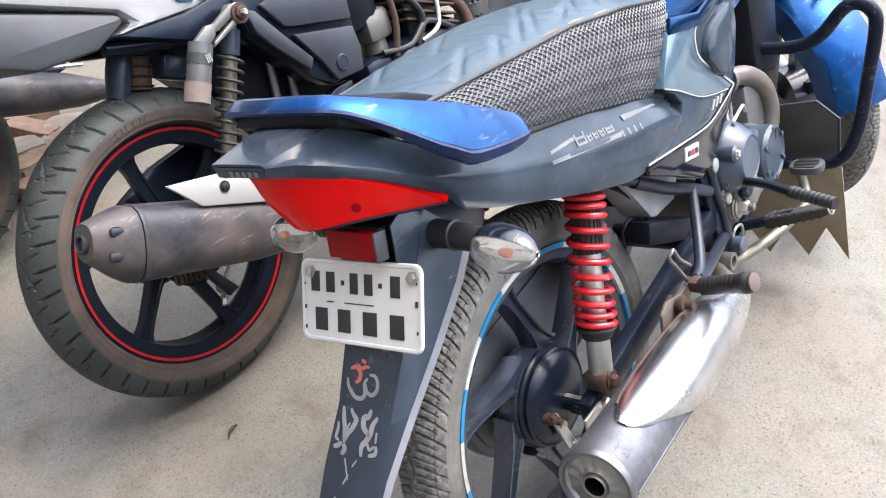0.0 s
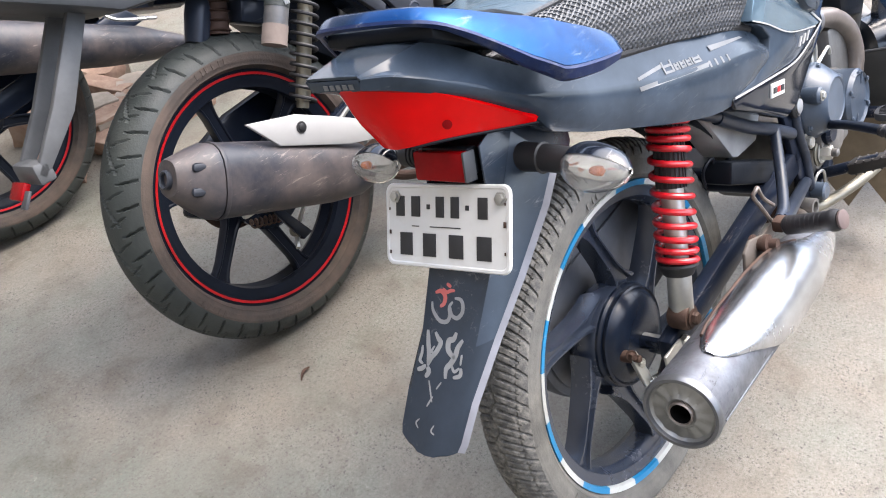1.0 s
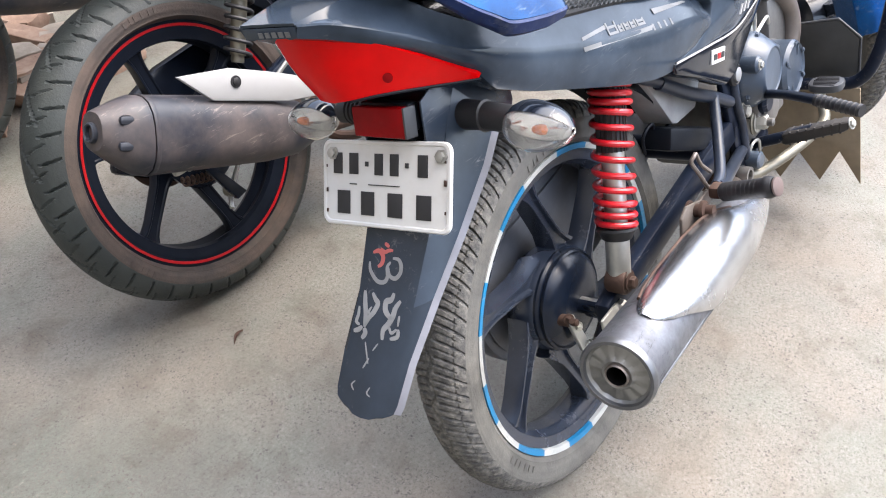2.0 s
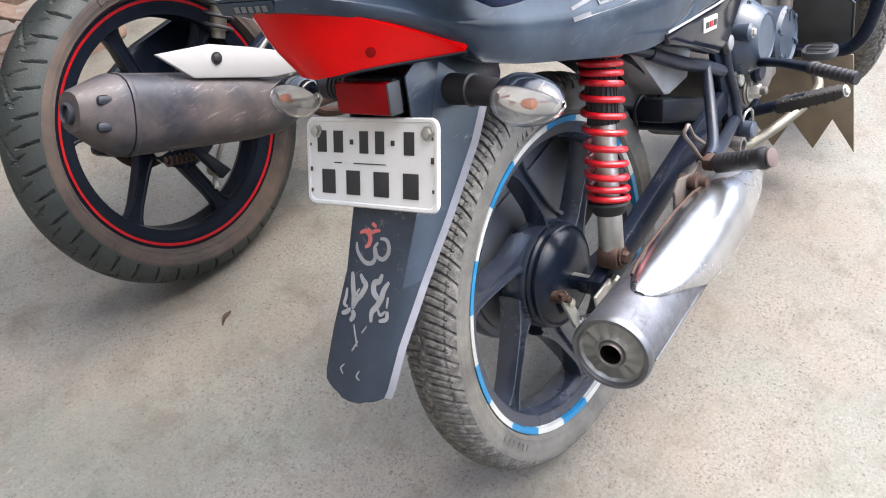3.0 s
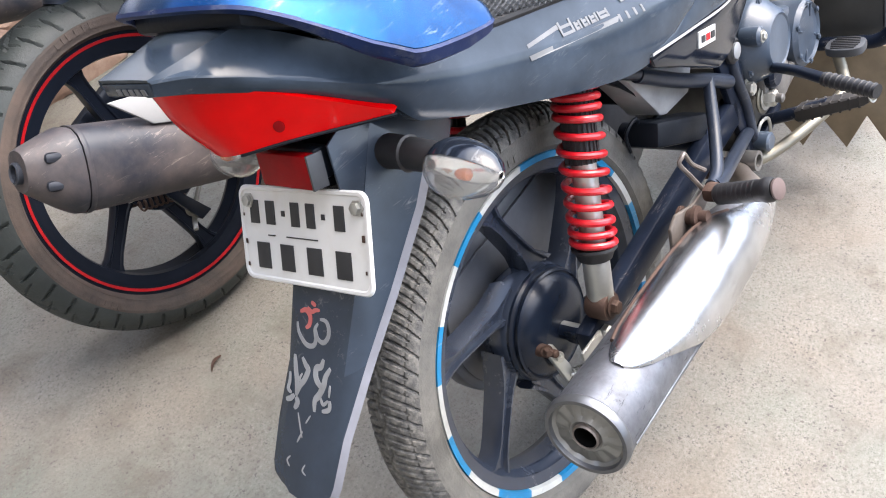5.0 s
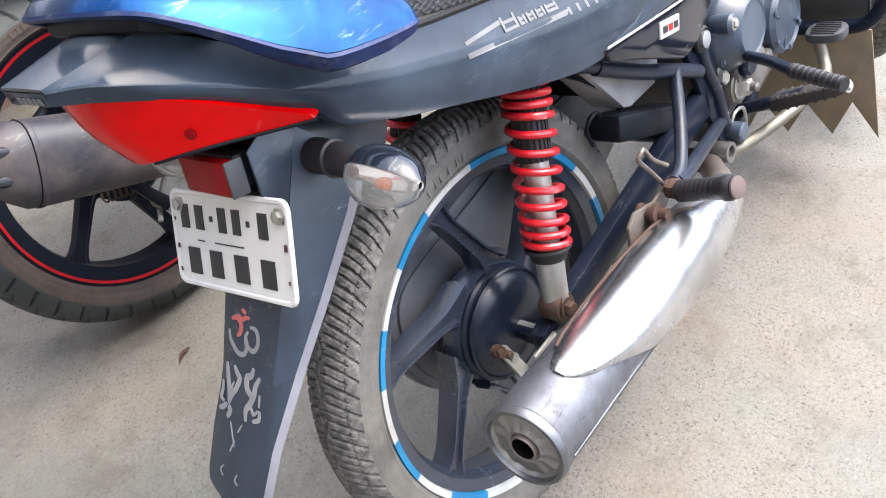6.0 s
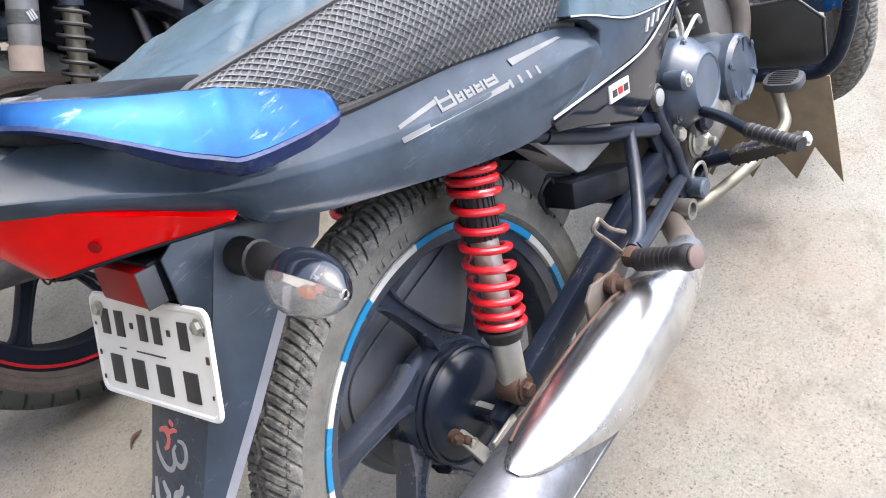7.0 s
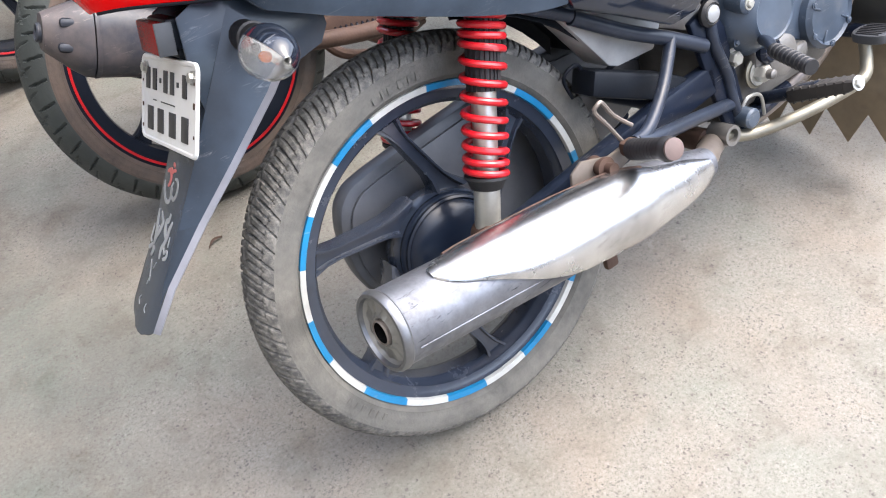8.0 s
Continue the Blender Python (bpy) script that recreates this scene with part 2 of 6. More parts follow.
M_STICKER = surface("silver_sticker", (0.27, 0.28, 0.29), 0.4, 0.3, dust=(0.08, 0.09, 0.1), dust_amount=0.3, dust_scale=60.0, bump=0.0)
M_GRAPHIC = surface("faded_silver_graphic", (0.135, 0.14, 0.147), 0.35, 0.0, dust=(0.09, 0.095, 0.1), dust_amount=0.4, dust_scale=45.0, bump=0.0, spec=0.3)
M_STICKRED = surface("faded_red_sticker", (0.42, 0.10, 0.09), 0.5, dust=(0.3, 0.25, 0.24), dust_amount=0.4, dust_scale=60.0, bump=0.0)
M_WHITE = surface("white_paint", (0.36, 0.36, 0.36), 0.25, dust=(0.25, 0.238, 0.218), dust_amount=0.35, coat=0.2, bump=0.0, vary=0.06)
M_GREY = surface("mid_grey_plastic", (0.042, 0.045, 0.05), 0.5, dust=(0.12, 0.115, 0.105), dust_amount=0.35, bump=0.08)
M_SILVER = surface("silver_paint", (0.16, 0.25, 0.33), 0.22, 0.6, dust_amount=0.12, coat=0.5, bump=0.0)
M_ENGINE = surface("grey_blue_engine_paint", (0.052, 0.07, 0.098), 0.28, 0.0, dust=(0.19, 0.18, 0.17), dust_amount=0.4, dust_scale=20.0, scratch=0.4, scratch_color=(0.3, 0.3, 0.3), bump=0.06)
M_CAST = surface("cast_aluminium", (0.17, 0.165, 0.158), 0.45, 0.6, dust=(0.11, 0.085, 0.065), dust_amount=0.5, bump=0.25)
M_MUFF2 = surface("dusty_black_muffler", (0.02, 0.023, 0.032), 0.4, 0.0, dust=(0.165, 0.13, 0.114), dust_amount=0.7, dust_scale=6.0, scratch=0.55, scratch_color=(0.3, 0.25, 0.22), bump=0.08, spec=0.4, worn=0.44)
M_BROWNFLAP = surface("muddy_rubber_flap", (0.19, 0.15, 0.1), 0.8, dust=(0.2, 0.16, 0.11), dust_amount=0.5, bump=0.2)
M_GOLD = surface("pale_gold_zinc", (0.2, 0.185, 0.145), 0.4, 0.6, dust_amount=0.4, bump=0.05)
M_ORANGE = surface("amber_bulb", (0.6, 0.13, 0.012), 0.25, dust_amount=0.0, bump=0.0)
M_MIRROR = surface("lamp_reflector", (0.8, 0.8, 0.8), 0.12, 1.0, dust_amount=0.0, bump=0.0)
M_LENS = clear_lens("clear_lens", (0.97, 0.97, 0.96), 0.93, 0.06)
M_LEAF = surface("dry_leaf", (0.05, 0.022, 0.012), 0.7, dust_amount=0.1, bump=0.3)
M_STONE = surface("broken_concrete", (0.30, 0.26, 0.22), 0.9, dust_amount=0.4, grain=60.0, bump=0.6)
M_BRICKWALL = surface("bare_brick_wall", (0.12, 0.085, 0.065), 0.9, dust_amount=0.3, dust=(0.13, 0.115, 0.1), dust_scale=2.0, grain=40.0, bump=0.4)
M_WALL = surface("dull_plaster_wall", (0.24, 0.225, 0.2), 0.85, dust_amount=0.3, dust_scale=2.0, grain=50.0, bump=0.3)


# ---- mesh helpers ----
def part(name, bm, material, parent=None, label="", angle=35, smooth=True):
    """Links a bmesh as one mesh object under a thing or a part."""
    me = bpy.data.meshes.new(name)
    bmesh.ops.recalc_face_normals(bm, faces=bm.faces)
    bm.to_mesh(me)
    bm.free()
    me.materials.append(material)
    if smooth:
        me.polygons.foreach_set("use_smooth", [True] * len(me.polygons))
        me.set_sharp_from_angle(angle=radians(angle))
    ob = new(name, me)
    ob.parent = parent
    return tagged(ob, label)


def thing(name, m, label, category, group="", kind=""):
    e = new(name)
    e.matrix_world = m
    e.empty_display_size = 0.1
    return tagged(e, label, category, group, kind)


def bevelled(bm, width, segs=2, angle=30):
    if width > 0:
        edges = [e for e in bm.edges if len(e.link_faces) == 2 and e.calc_face_angle(0) > radians(angle)]
        bmesh.ops.bevel(bm, geom=edges, offset=width, segments=segs, profile=0.5, affect="EDGES")
    return bm


def box(c, size, m=None, bevel=0.003):
    bm = bmesh.new()
    bmesh.ops.create_cube(bm, size=1.0)
    for v in bm.verts:
        v.co = Vector((v.co.x * size[0], v.co.y * size[1], v.co.z * size[2]))
    bevelled(bm, bevel)
    t = Matrix.Translation(c) @ (m or Matrix())
    bmesh.ops.transform(bm, matrix=t, verts=bm.verts)
    return bm


def prism(outline, y0, y1, bevel=0.003, shape=None):
    """An outline in x and z, given thickness along y. shape(x, z) shifts y."""
    bm = bmesh.new()
    f = shape or (lambda x, z: 0.0)
    a = [bm.verts.new((x, y0 + f(x, z), z)) for x, z in outline]
    b = [bm.verts.new((x, y1 + f(x, z), z)) for x, z in outline]
    n = len(a)
    bm.faces.new(a)
    bm.faces.new(b[::-1])
    for i in range(n):
        bm.faces.new((a[i], b[i], b[(i + 1) % n], a[(i + 1) % n]))
    bmesh.ops.recalc_face_normals(bm, faces=bm.faces)
    return bevelled(bm, bevel)


def join(*bms):
    out = bms[0]
    for other in bms[1:]:
        me = bpy.data.meshes.new("tmp")
        other.to_mesh(me)
        other.free()
        out.from_mesh(me)
        bpy.data.meshes.remove(me)
    return out


def curve_points(pts, steps=6, closed=False):
    """A smooth line through points (Catmull-Rom)."""
    p = [Vector(q) for q in pts]
    n = len(p)
    out = []
    for i in range(n if closed else n - 1):
        if closed:
            a, b, c, d = p[i - 1], p[i], p[(i + 1) % n], p[(i + 2) % n]
        else:
            a, b, c, d = p[max(i - 1, 0)], p[i], p[i + 1], p[min(i + 2, n - 1)]
        for k in range(steps):
            t = k / steps
            out.append(0.5 * ((2 * b) + (c - a) * t + (2 * a - 5 * b + 4 * c - d) * t * t + (3 * b - a - 3 * c + d) * t ** 3))
    if not closed:
        out.append(p[-1])
    return out


def tube(pts, r, seg=12, steps=6, closed=False, cap=True):
    """A round tube along a smooth line; r is a number or one radius for each given point."""
    line = curve_points(pts, steps, closed) if steps > 1 else [Vector(q) for q in pts]
    n = len(line)
    bm = bmesh.new()
    rings = []
    up = None
    for i, c in enumerate(line):
        d = (line[(i + 1) % n] - line[i - 1]) if closed else (line[min(i + 1, n - 1)] - line[max(i - 1, 0)])
        d.normalize()
        if up is None:
            up = d.orthogonal().normalized()
        up = (up - d * up.dot(d)).normalized()
        side = d.cross(up)
        if isinstance(r, (int, float)):
            rad = r
        else:
            f = i / (n - 1) * (len(r) - 1)
            k = min(int(f), len(r) - 2)
            rad = r[k] + (r[k + 1] - r[k]) * (f - k)
        rings.append([bm.verts.new(c + rad * (math.cos(a) * up + math.sin(a) * side)) for a in (2 * math.pi * j / seg for j in range(seg))])
    for i in range(n if closed else n - 1):
        a, b = rings[i], rings[(i + 1) % n]
        for j in range(seg):
            bm.faces.new((a[j], a[(j + 1) % seg], b[(j + 1) % seg], b[j]))
    if cap and not closed:
        bm.faces.new(rings[0])
        bm.faces.new(rings[-1][::-1])
    return bm


def lathe(profile, seg=48, closed=False, cap=True, wobble=None, arc=None):
    """Turns (radius, y) round the y axis through the origin; angles run from x towards z."""
    bm = bmesh.new()
    a0, a1 = arc or (0, 2 * math.pi)
    full = arc is None
    n = seg if full else seg + 1
    rings = []
    for i in range(n):
        a = a0 + (a1 - a0) * i / seg
        row = []
        for k, (r, y) in enumerate(profile):
            if wobble:
                r += wobble(a, k, r, y)
            row.append(bm.verts.new((r * math.cos(a), y, r * math.sin(a))))
        rings.append(row)
    m = len(profile)
    for i in range(n if full else n - 1):
        p, q = rings[i], rings[(i + 1) % n]
        for k in range(m if closed else m - 1):
            bm.faces.new((p[k], q[k], q[(k + 1) % m], p[(k + 1) % m]))
    if cap and not closed and full:
        for k in (0, m - 1):
            bm.faces.new([row[k] for row in rings])
    if closed and not full:
        bm.faces.new(rings[0])
        bm.faces.new(rings[-1])
    return bm


def moved(bm, m):
    bmesh.ops.transform(bm, matrix=m, verts=bm.verts)
    return bm


def along(a, b):
    """A pose at a whose y axis points to b."""
    d = Vector(b) - Vector(a)
    return Matrix.Translation(a) @ d.to_track_quat("Y", "Z").to_matrix().to_4x4()


def loft(rows, close_ring=True, cap=True):
    """A skin over rows of points, all rows with equally many."""
    bm = bmesh.new()
    vs = [[bm.verts.new(p) for p in row] for row in rows]
    m = len(rows[0])
    for a, b in zip(vs, vs[1:]):
        for k in range(m if close_ring else m - 1):
            bm.faces.new((a[k], a[(k + 1) % m], b[(k + 1) % m], b[k]))
    if cap and close_ring:
        bm.faces.new(vs[0])
        bm.faces.new(vs[-1])
    return bm


def thick(bm, t):
    """Gives a skin thickness."""
    bmesh.ops.recalc_face_normals(bm, faces=bm.faces)
    bmesh.ops.solidify(bm, geom=bm.faces[:], thickness=t)
    return bm


def bolt(c, d, r=0.007, h=0.006, seg=6):
    """A hexagon head with a washer at c, facing d."""
    bm = lathe([(r * 1.45, 0), (r * 1.45, 0.0015), (r * 0.99, 0.0016)], 20)
    hexa = lathe([(r, 0.001), (r, h * 0.8), (r * 0.8, h)], seg)
    return moved(join(bm, hexa), along(c, Vector(c) + Vector(d)))


def interp(x, table):
    """Straight-line value at x in rows of (x, value)."""
    if x <= table[0][0]:
        return table[0][1]
    for (a, u), (b, v) in zip(table, table[1:]):
        if x <= b:
            return u + (v - u) * (x - a) / (b - a)
    return table[-1][1]


# ---- ground ----
FLOOR = 0.016
gm = bmesh.new()
bmesh.ops.create_grid(gm, x_segments=2, y_segments=2, size=300)
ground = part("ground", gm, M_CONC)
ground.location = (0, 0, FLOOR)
tagged(ground, "worn beige-grey concrete ground with grit, stains and shade painted on one side", "ground", kind="structure")


# ---- wheel parts ----
def tyre_tread(radius, half, groove, seg=960, crown=0.9):
    """The running band of a tyre; groove(angle, t) cuts it, t from -1 to 1 across."""
    prof = [(radius - (1 - math.cos(th)) * half * crown, half * math.sin(th), th / radians(76)) for th in (radians(-76 + 152 * i / 36) for i in range(37))]
    return lathe([(r, y) for r, y, t in prof], seg, cap=False, wobble=lambda a, k, r, y: -groove(a, prof[k][2]) * (1 if abs(prof[k][2]) < 0.97 else 0.3))


def tyre_sides(radius, half, bead, seg=180, crown=0.9):
    """Both side walls of a tyre, from the shoulder to the bead, with two raised rings."""
    r0 = radius - (1 - math.cos(radians(76))) * half * crown
    d = r0 - bead
    side = [(r0 + 0.0005, 0.965), (r0 - 0.1 * d, 0.968), (r0 - 0.14 * d, 0.975), (r0 - 0.18 * d, 0.965), (r0 - 0.35 * d, 0.985), (r0 - 0.55 * d, 0.95), (r0 - 0.72 * d, 0.90), (r0 - 0.77 * d, 0.905), (r0 - 0.82 * d, 0.86), (bead + 0.003, 0.79), (bead, 0.66)]
    return join(*[lathe([(r, sg * half * y) for r, y in side], seg, cap=False) for sg in (-1, 1)])


def tyre(owner, m, radius, half, bead, groove, rubber, tread_rubber, label, seg=960, crown=0.9):
    t = part("tyre", moved(tyre_sides(radius, half, bead, crown=crown), m), rubber, owner, label, angle=50)
    rm = bead + (radius - bead) * 0.32
    marks = join(*[moved(box((rm, -half * 0.985, 0), (0.011, 0.0009, w), bevel=0.0), pose(0, 0, 0, 0, a, 0)) for g in (20, 140, 260) for a, w in ((g, 0.006), (g + 3, 0.004), (g + 5.5, 0.007), (g + 9, 0.007), (g + 12, 0.003), (g + 15, 0.006))])
    part("sidewall_mark", moved(marks, m), rubber, owner, smooth=False)["kind"] = "stuff"
    part("tread", moved(tyre_tread(radius, half, groove, seg, crown), m), tread_rubber, owner, "grooved tread band", angle=30)
    return t


def ring_groove(a, t, n, width, depth, lead, offset=0.0):
    """A row of n slanting cuts round the tread."""
    f = ((a / (2 * math.pi) * n + lead * t + offset) % 1.0)
    d = min(f, 1 - f) / width
    return depth * min(1.0, 2.2 * (1 - d * d)) if d < 1 else 0.0


def commuter_tread(a, t):
    """Cuts that leave the shoulder straight and lean over towards the crown, with shorter ones between."""
    u = abs(t)
    lean = 0.5 if t > 0 else 0.0
    bend = 0.95 * (1 - (1 - max(0.0, 1 - u)) ** 1.7)
    g = ring_groove(a, bend, 84, 0.10, 0.0046, 1.0, lean) if u > 0.12 else 0.0
    g = max(g, ring_groove(a, bend, 84, 0.07, 0.003, 1.0, lean + 0.5) if 0.06 < u < 0.7 else 0.0)
    wave = 0.08 * math.sin(42 * a)
    return max(g, 0.0035 * max(0.0, 1 - ((t - wave) / 0.05) ** 2), 0.0016 * max(0.0, 1 - ((u - 0.6) / 0.04) ** 2))


def sport_tread(a, t):
    u = abs(t)
    g = ring_groove(a, u, 40, 0.035 + 0.07 * max(0, u - 0.42), 0.0065, 0.5) if 0.42 < u < 0.9 else 0.0
    g = max(g, ring_groove(a, u, 40, 0.04, 0.003, 0.9, 0.5) if 0.15 < u < 0.6 else 0.0)
    return max(g, ring_groove(a, t, 20, 0.04, 0.004, 1.2, 0.3) if u < 0.4 else 0.0)


def spoke_mesh(r0, r1, w0, w1, y0, y1, t0=0.02, t1=0.016, swirl=0.0, dish=0.16):
    """A cast spoke along x with a shallow channel in its outer (-y) face."""
    rows = []
    for i in range(9):
        f = i / 8
        x = r0 + (r1 - r0) * f
        flare = 0.012 * max(0, (f - 0.75) / 0.25) ** 2 + 0.016 * max(0, (0.3 - f) / 0.3) ** 1.5
        w = w0 + (w1 - w0) * f + flare
        y, t = y0 + (y1 - y0) * f, t0 + (t1 - t0) * f
        rows.append([(p[0], p[1], p[2] - swirl * (1 - f)) for p in [(x, y - t, -w * 0.88), (x, y - t, -w * 0.64), (x, y - t * (1 - dish), -w * 0.5), (x, y - t * (1 - dish), w * 0.5), (x, y - t, w * 0.64), (x, y - t, w * 0.88),
                     (x, y - t * 0.25, w), (x, y + t * 0.6, w * 0.8), (x, y + t * 0.6, -w * 0.8), (x, y - t * 0.25, -w)]])
    return bevelled(loft(rows), 0.0015, 1, 40)


def helix(a, b, radius, wire, turns, seg=14, table=None):
    """A coil spring from a to b; table bends how the turns are spread."""
    n = int(turns * 22)
    pts = []
    length = (Vector(b) - Vector(a)).length
    for i in range(n + 1):
        f = i / n
        ang = f * turns * 2 * math.pi
        y = (interp(f, table) if table else f) * length
        pts.append((radius * math.cos(ang), y, radius * math.sin(ang)))
    return moved(tube(pts, wire, seg, 1), along(a, b))


# ---- blue and black commuter motorcycle ----
BIKE = pose(0.0314, -0.0115, 0.0249, -17.63, -1.443, -0.885)
bike = thing("motorcycle", BIKE, "blue and dark grey commuter motorcycle leaning on its side stand", "motorcycle")
YC = -0.015


def rear_wheel():
    centre = Matrix.Translation((-0.004, 0, 0.3095))
    hub = centre @ Matrix.Diagonal((1.0185, 1, 1.0185, 1))
    wheel = part("rear_wheel", moved(lathe([(0.2125, -0.012), (0.214, -0.018), (0.219, -0.0235), (0.2215, -0.03), (0.2315, -0.0325), (0.2345, -0.034), (0.2485, -0.0345), (0.2485, -0.028), (0.238, -0.022), (0.228, 0.0),
                                            (0.238, 0.022), (0.2485, 0.028), (0.2485, 0.034), (0.232, 0.033), (0.219, 0.028), (0.214, 0.018), (0.2125, 0.012), (0.2145, 0.0)], 120, closed=True), hub),
                 M_ALLOY, bike, "dark cast alloy wheel with blue and white rim tape")
    tyre(wheel, centre @ Matrix.Translation((0, -0.004, 0)), 0.317, 0.047, 0.2515, commuter_tread, M_TYRE, M_TREAD, "worn dusty rubber tyre", 1680, 0.7)
    for angle in (97.6, 155.8, 214.5, 274.6, 334.0, 38.5):
        part("spoke", moved(spoke_mesh(0.066, 0.2165, 0.0145, 0.0098, 0.008, 0.0, 0.024, 0.022, 0.046, 0.3), hub @ pose(0, 0, 0, 0, -angle, 0)), M_ALLOY, wheel)
    part("hub", moved(lathe([(0.03, 0.07), (0.062, 0.065), (0.066, 0.03), (0.08, 0.03), (0.086, 0.02), (0.0885, 0.008), (0.088, -0.004), (0.086, -0.014), (0.083, -0.02)], 64), hub), M_ALLOY, wheel)
    part("brake_drum", moved(lathe([(0.084, -0.012), (0.0845, -0.022), (0.082, -0.026), (0.0795, -0.027), (0.0805, -0.0285), (0.081, -0.034), (0.078, -0.0365), (0.0755, -0.0345), (0.072, -0.039), (0.062, -0.047), (0.04, -0.052), (0.015, -0.053)], 72), hub), M_DRUM, wheel, "black painted rear brake drum cover")
    edges = [46.0, 63.0, 81.9, 103.5, 121.0, 138.4, 155.6, 173.4, 190.5, 209.0, 228.0, 245.8, 263.0, 282.0, 298.0, 316.0, 335.0, 353.0, 9.4, 26.5]
    for i, a in enumerate(edges):
        b = edges[(i + 1) % len(edges)]
        b = b + 360 if b < a else b
        bm = lathe([(0.2378, -0.0345), (0.239, -0.0405), (0.2478, -0.0422), (0.2482, -0.0345)], max(4, int((b - a) / 2)), closed=True, arc=(radians(a), radians(b)))
        part("rim_tape", moved(bm, hub), M_TAPEB if i % 2 else M_TAPEW, wheel, "blue rim tape" if i % 2 else "white rim tape")
    part("axle", moved(lathe([(0.009, -0.135), (0.009, 0.12)], 16), hub), M_ZINC, wheel)
    part("axle_nut", bolt((0, -0.115, 0.31), (0, -1, 0), 0.014, 0.014), M_ZINC, wheel)


rear_wheel()


def brake_gear():
    arm = part("brake_arm", join(prism([(-0.066, 0.318), (-0.05, 0.322), (-0.03, 0.262), (-0.032, 0.245), (-0.046, 0.243)], -0.068, -0.06, 0.002), tube([(-0.038, -0.066, 0.25), (0.02, -0.085, 0.225), (0.1, -0.1, 0.21), (0.3, -0.095, 0.24)], 0.0035, 8)), M_ZINC, bike, "pale zinc brake arm with rod")
    part("brake_spring", helix((-0.035, -0.068, 0.249), (0.025, -0.086, 0.224), 0.007, 0.0014, 10, 6), M_ZINC, arm)
    part("brake_cam", moved(lathe([(0.004, -0.078), (0.006, -0.076), (0.006, -0.066), (0.009, -0.064), (0.01, -0.045)], 16), Matrix.Translation((-0.058, 0, 0.313))), M_RUST, arm)
    part("cam_bolt", bolt((-0.066, -0.068, 0.325), (-0.5, -0.8, 0.2), 0.006, 0.012), M_RUST, arm)
    part("pinch_bolt", bolt((-0.05, -0.07, 0.30), (-0.6, -0.7, 0), 0.0055, 0.01), M_ZINC, arm)
    part("torque_arm", join(prism([(-0.02, 0.318), (-0.016, 0.292), (0.05, 0.24), (0.12, 0.22), (0.12, 0.245), (0.06, 0.268)], -0.085, -0.062, 0.004), moved(lathe([(0.013, 0), (0.013, 0.035), (0.009, 0.04)], 18), along((-0.006, -0.05, 0.305), (-0.006, -0.2, 0.305)))), M_DRUM, bike, "black brake torque arm")


brake_gear()


def chain_case():
    pts = [(-0.056, 0.446), (-0.105, 0.428), (-0.126, 0.394), (-0.133, 0.35), (-0.13, 0.30), (-0.108, 0.245), (-0.06, 0.2), (0.02, 0.187), (0.2, 0.24), (0.42, 0.285), (0.5, 0.34), (0.48, 0.46), (0.25, 0.48), (0.126, 0.467)]
    pts = [(p.x, p.z) for p in curve_points([(x, 0, z) for x, z in pts], 3, closed=True)]
    case = part("chain_case", prism(pts, 0.056, 0.094, 0.01), M_CASE, bike, "dark grey plastic chain case")
    part("case_rib", prism([(x * 0.93 + 0.005, 0.31 + (z - 0.31) * 0.88) for x, z in pts], 0.05, 0.055, 0.002), M_CASE, case)


chain_case()


def swing_arm():
    arm = part("swing_arm", prism([(-0.03, 0.292), (-0.03, 0.332), (0.05, 0.345), (0.36, 0.385), (0.49, 0.395), (0.49, 0.345), (0.34, 0.33), (0.06, 0.3)], -0.118, -0.092, 0.006), M_FRAME, bike, "black box-section swing arm")
    part("cross_tube", tube([(0.40, -0.11, 0.37), (0.40, 0.10, 0.37)], 0.022, 16, 1), M_FRAME, arm)
    part("left_arm", prism([(-0.03, 0.295), (-0.03, 0.33), (0.36, 0.385), (0.49, 0.395), (0.49, 0.345), (0.3, 0.33)], 0.1, 0.122, 0.005), M_FRAME, bike)
    part("chain_adjuster", box((-0.035, -0.122, 0.312), (0.05, 0.006, 0.034)), M_ZINC, arm)


swing_arm()


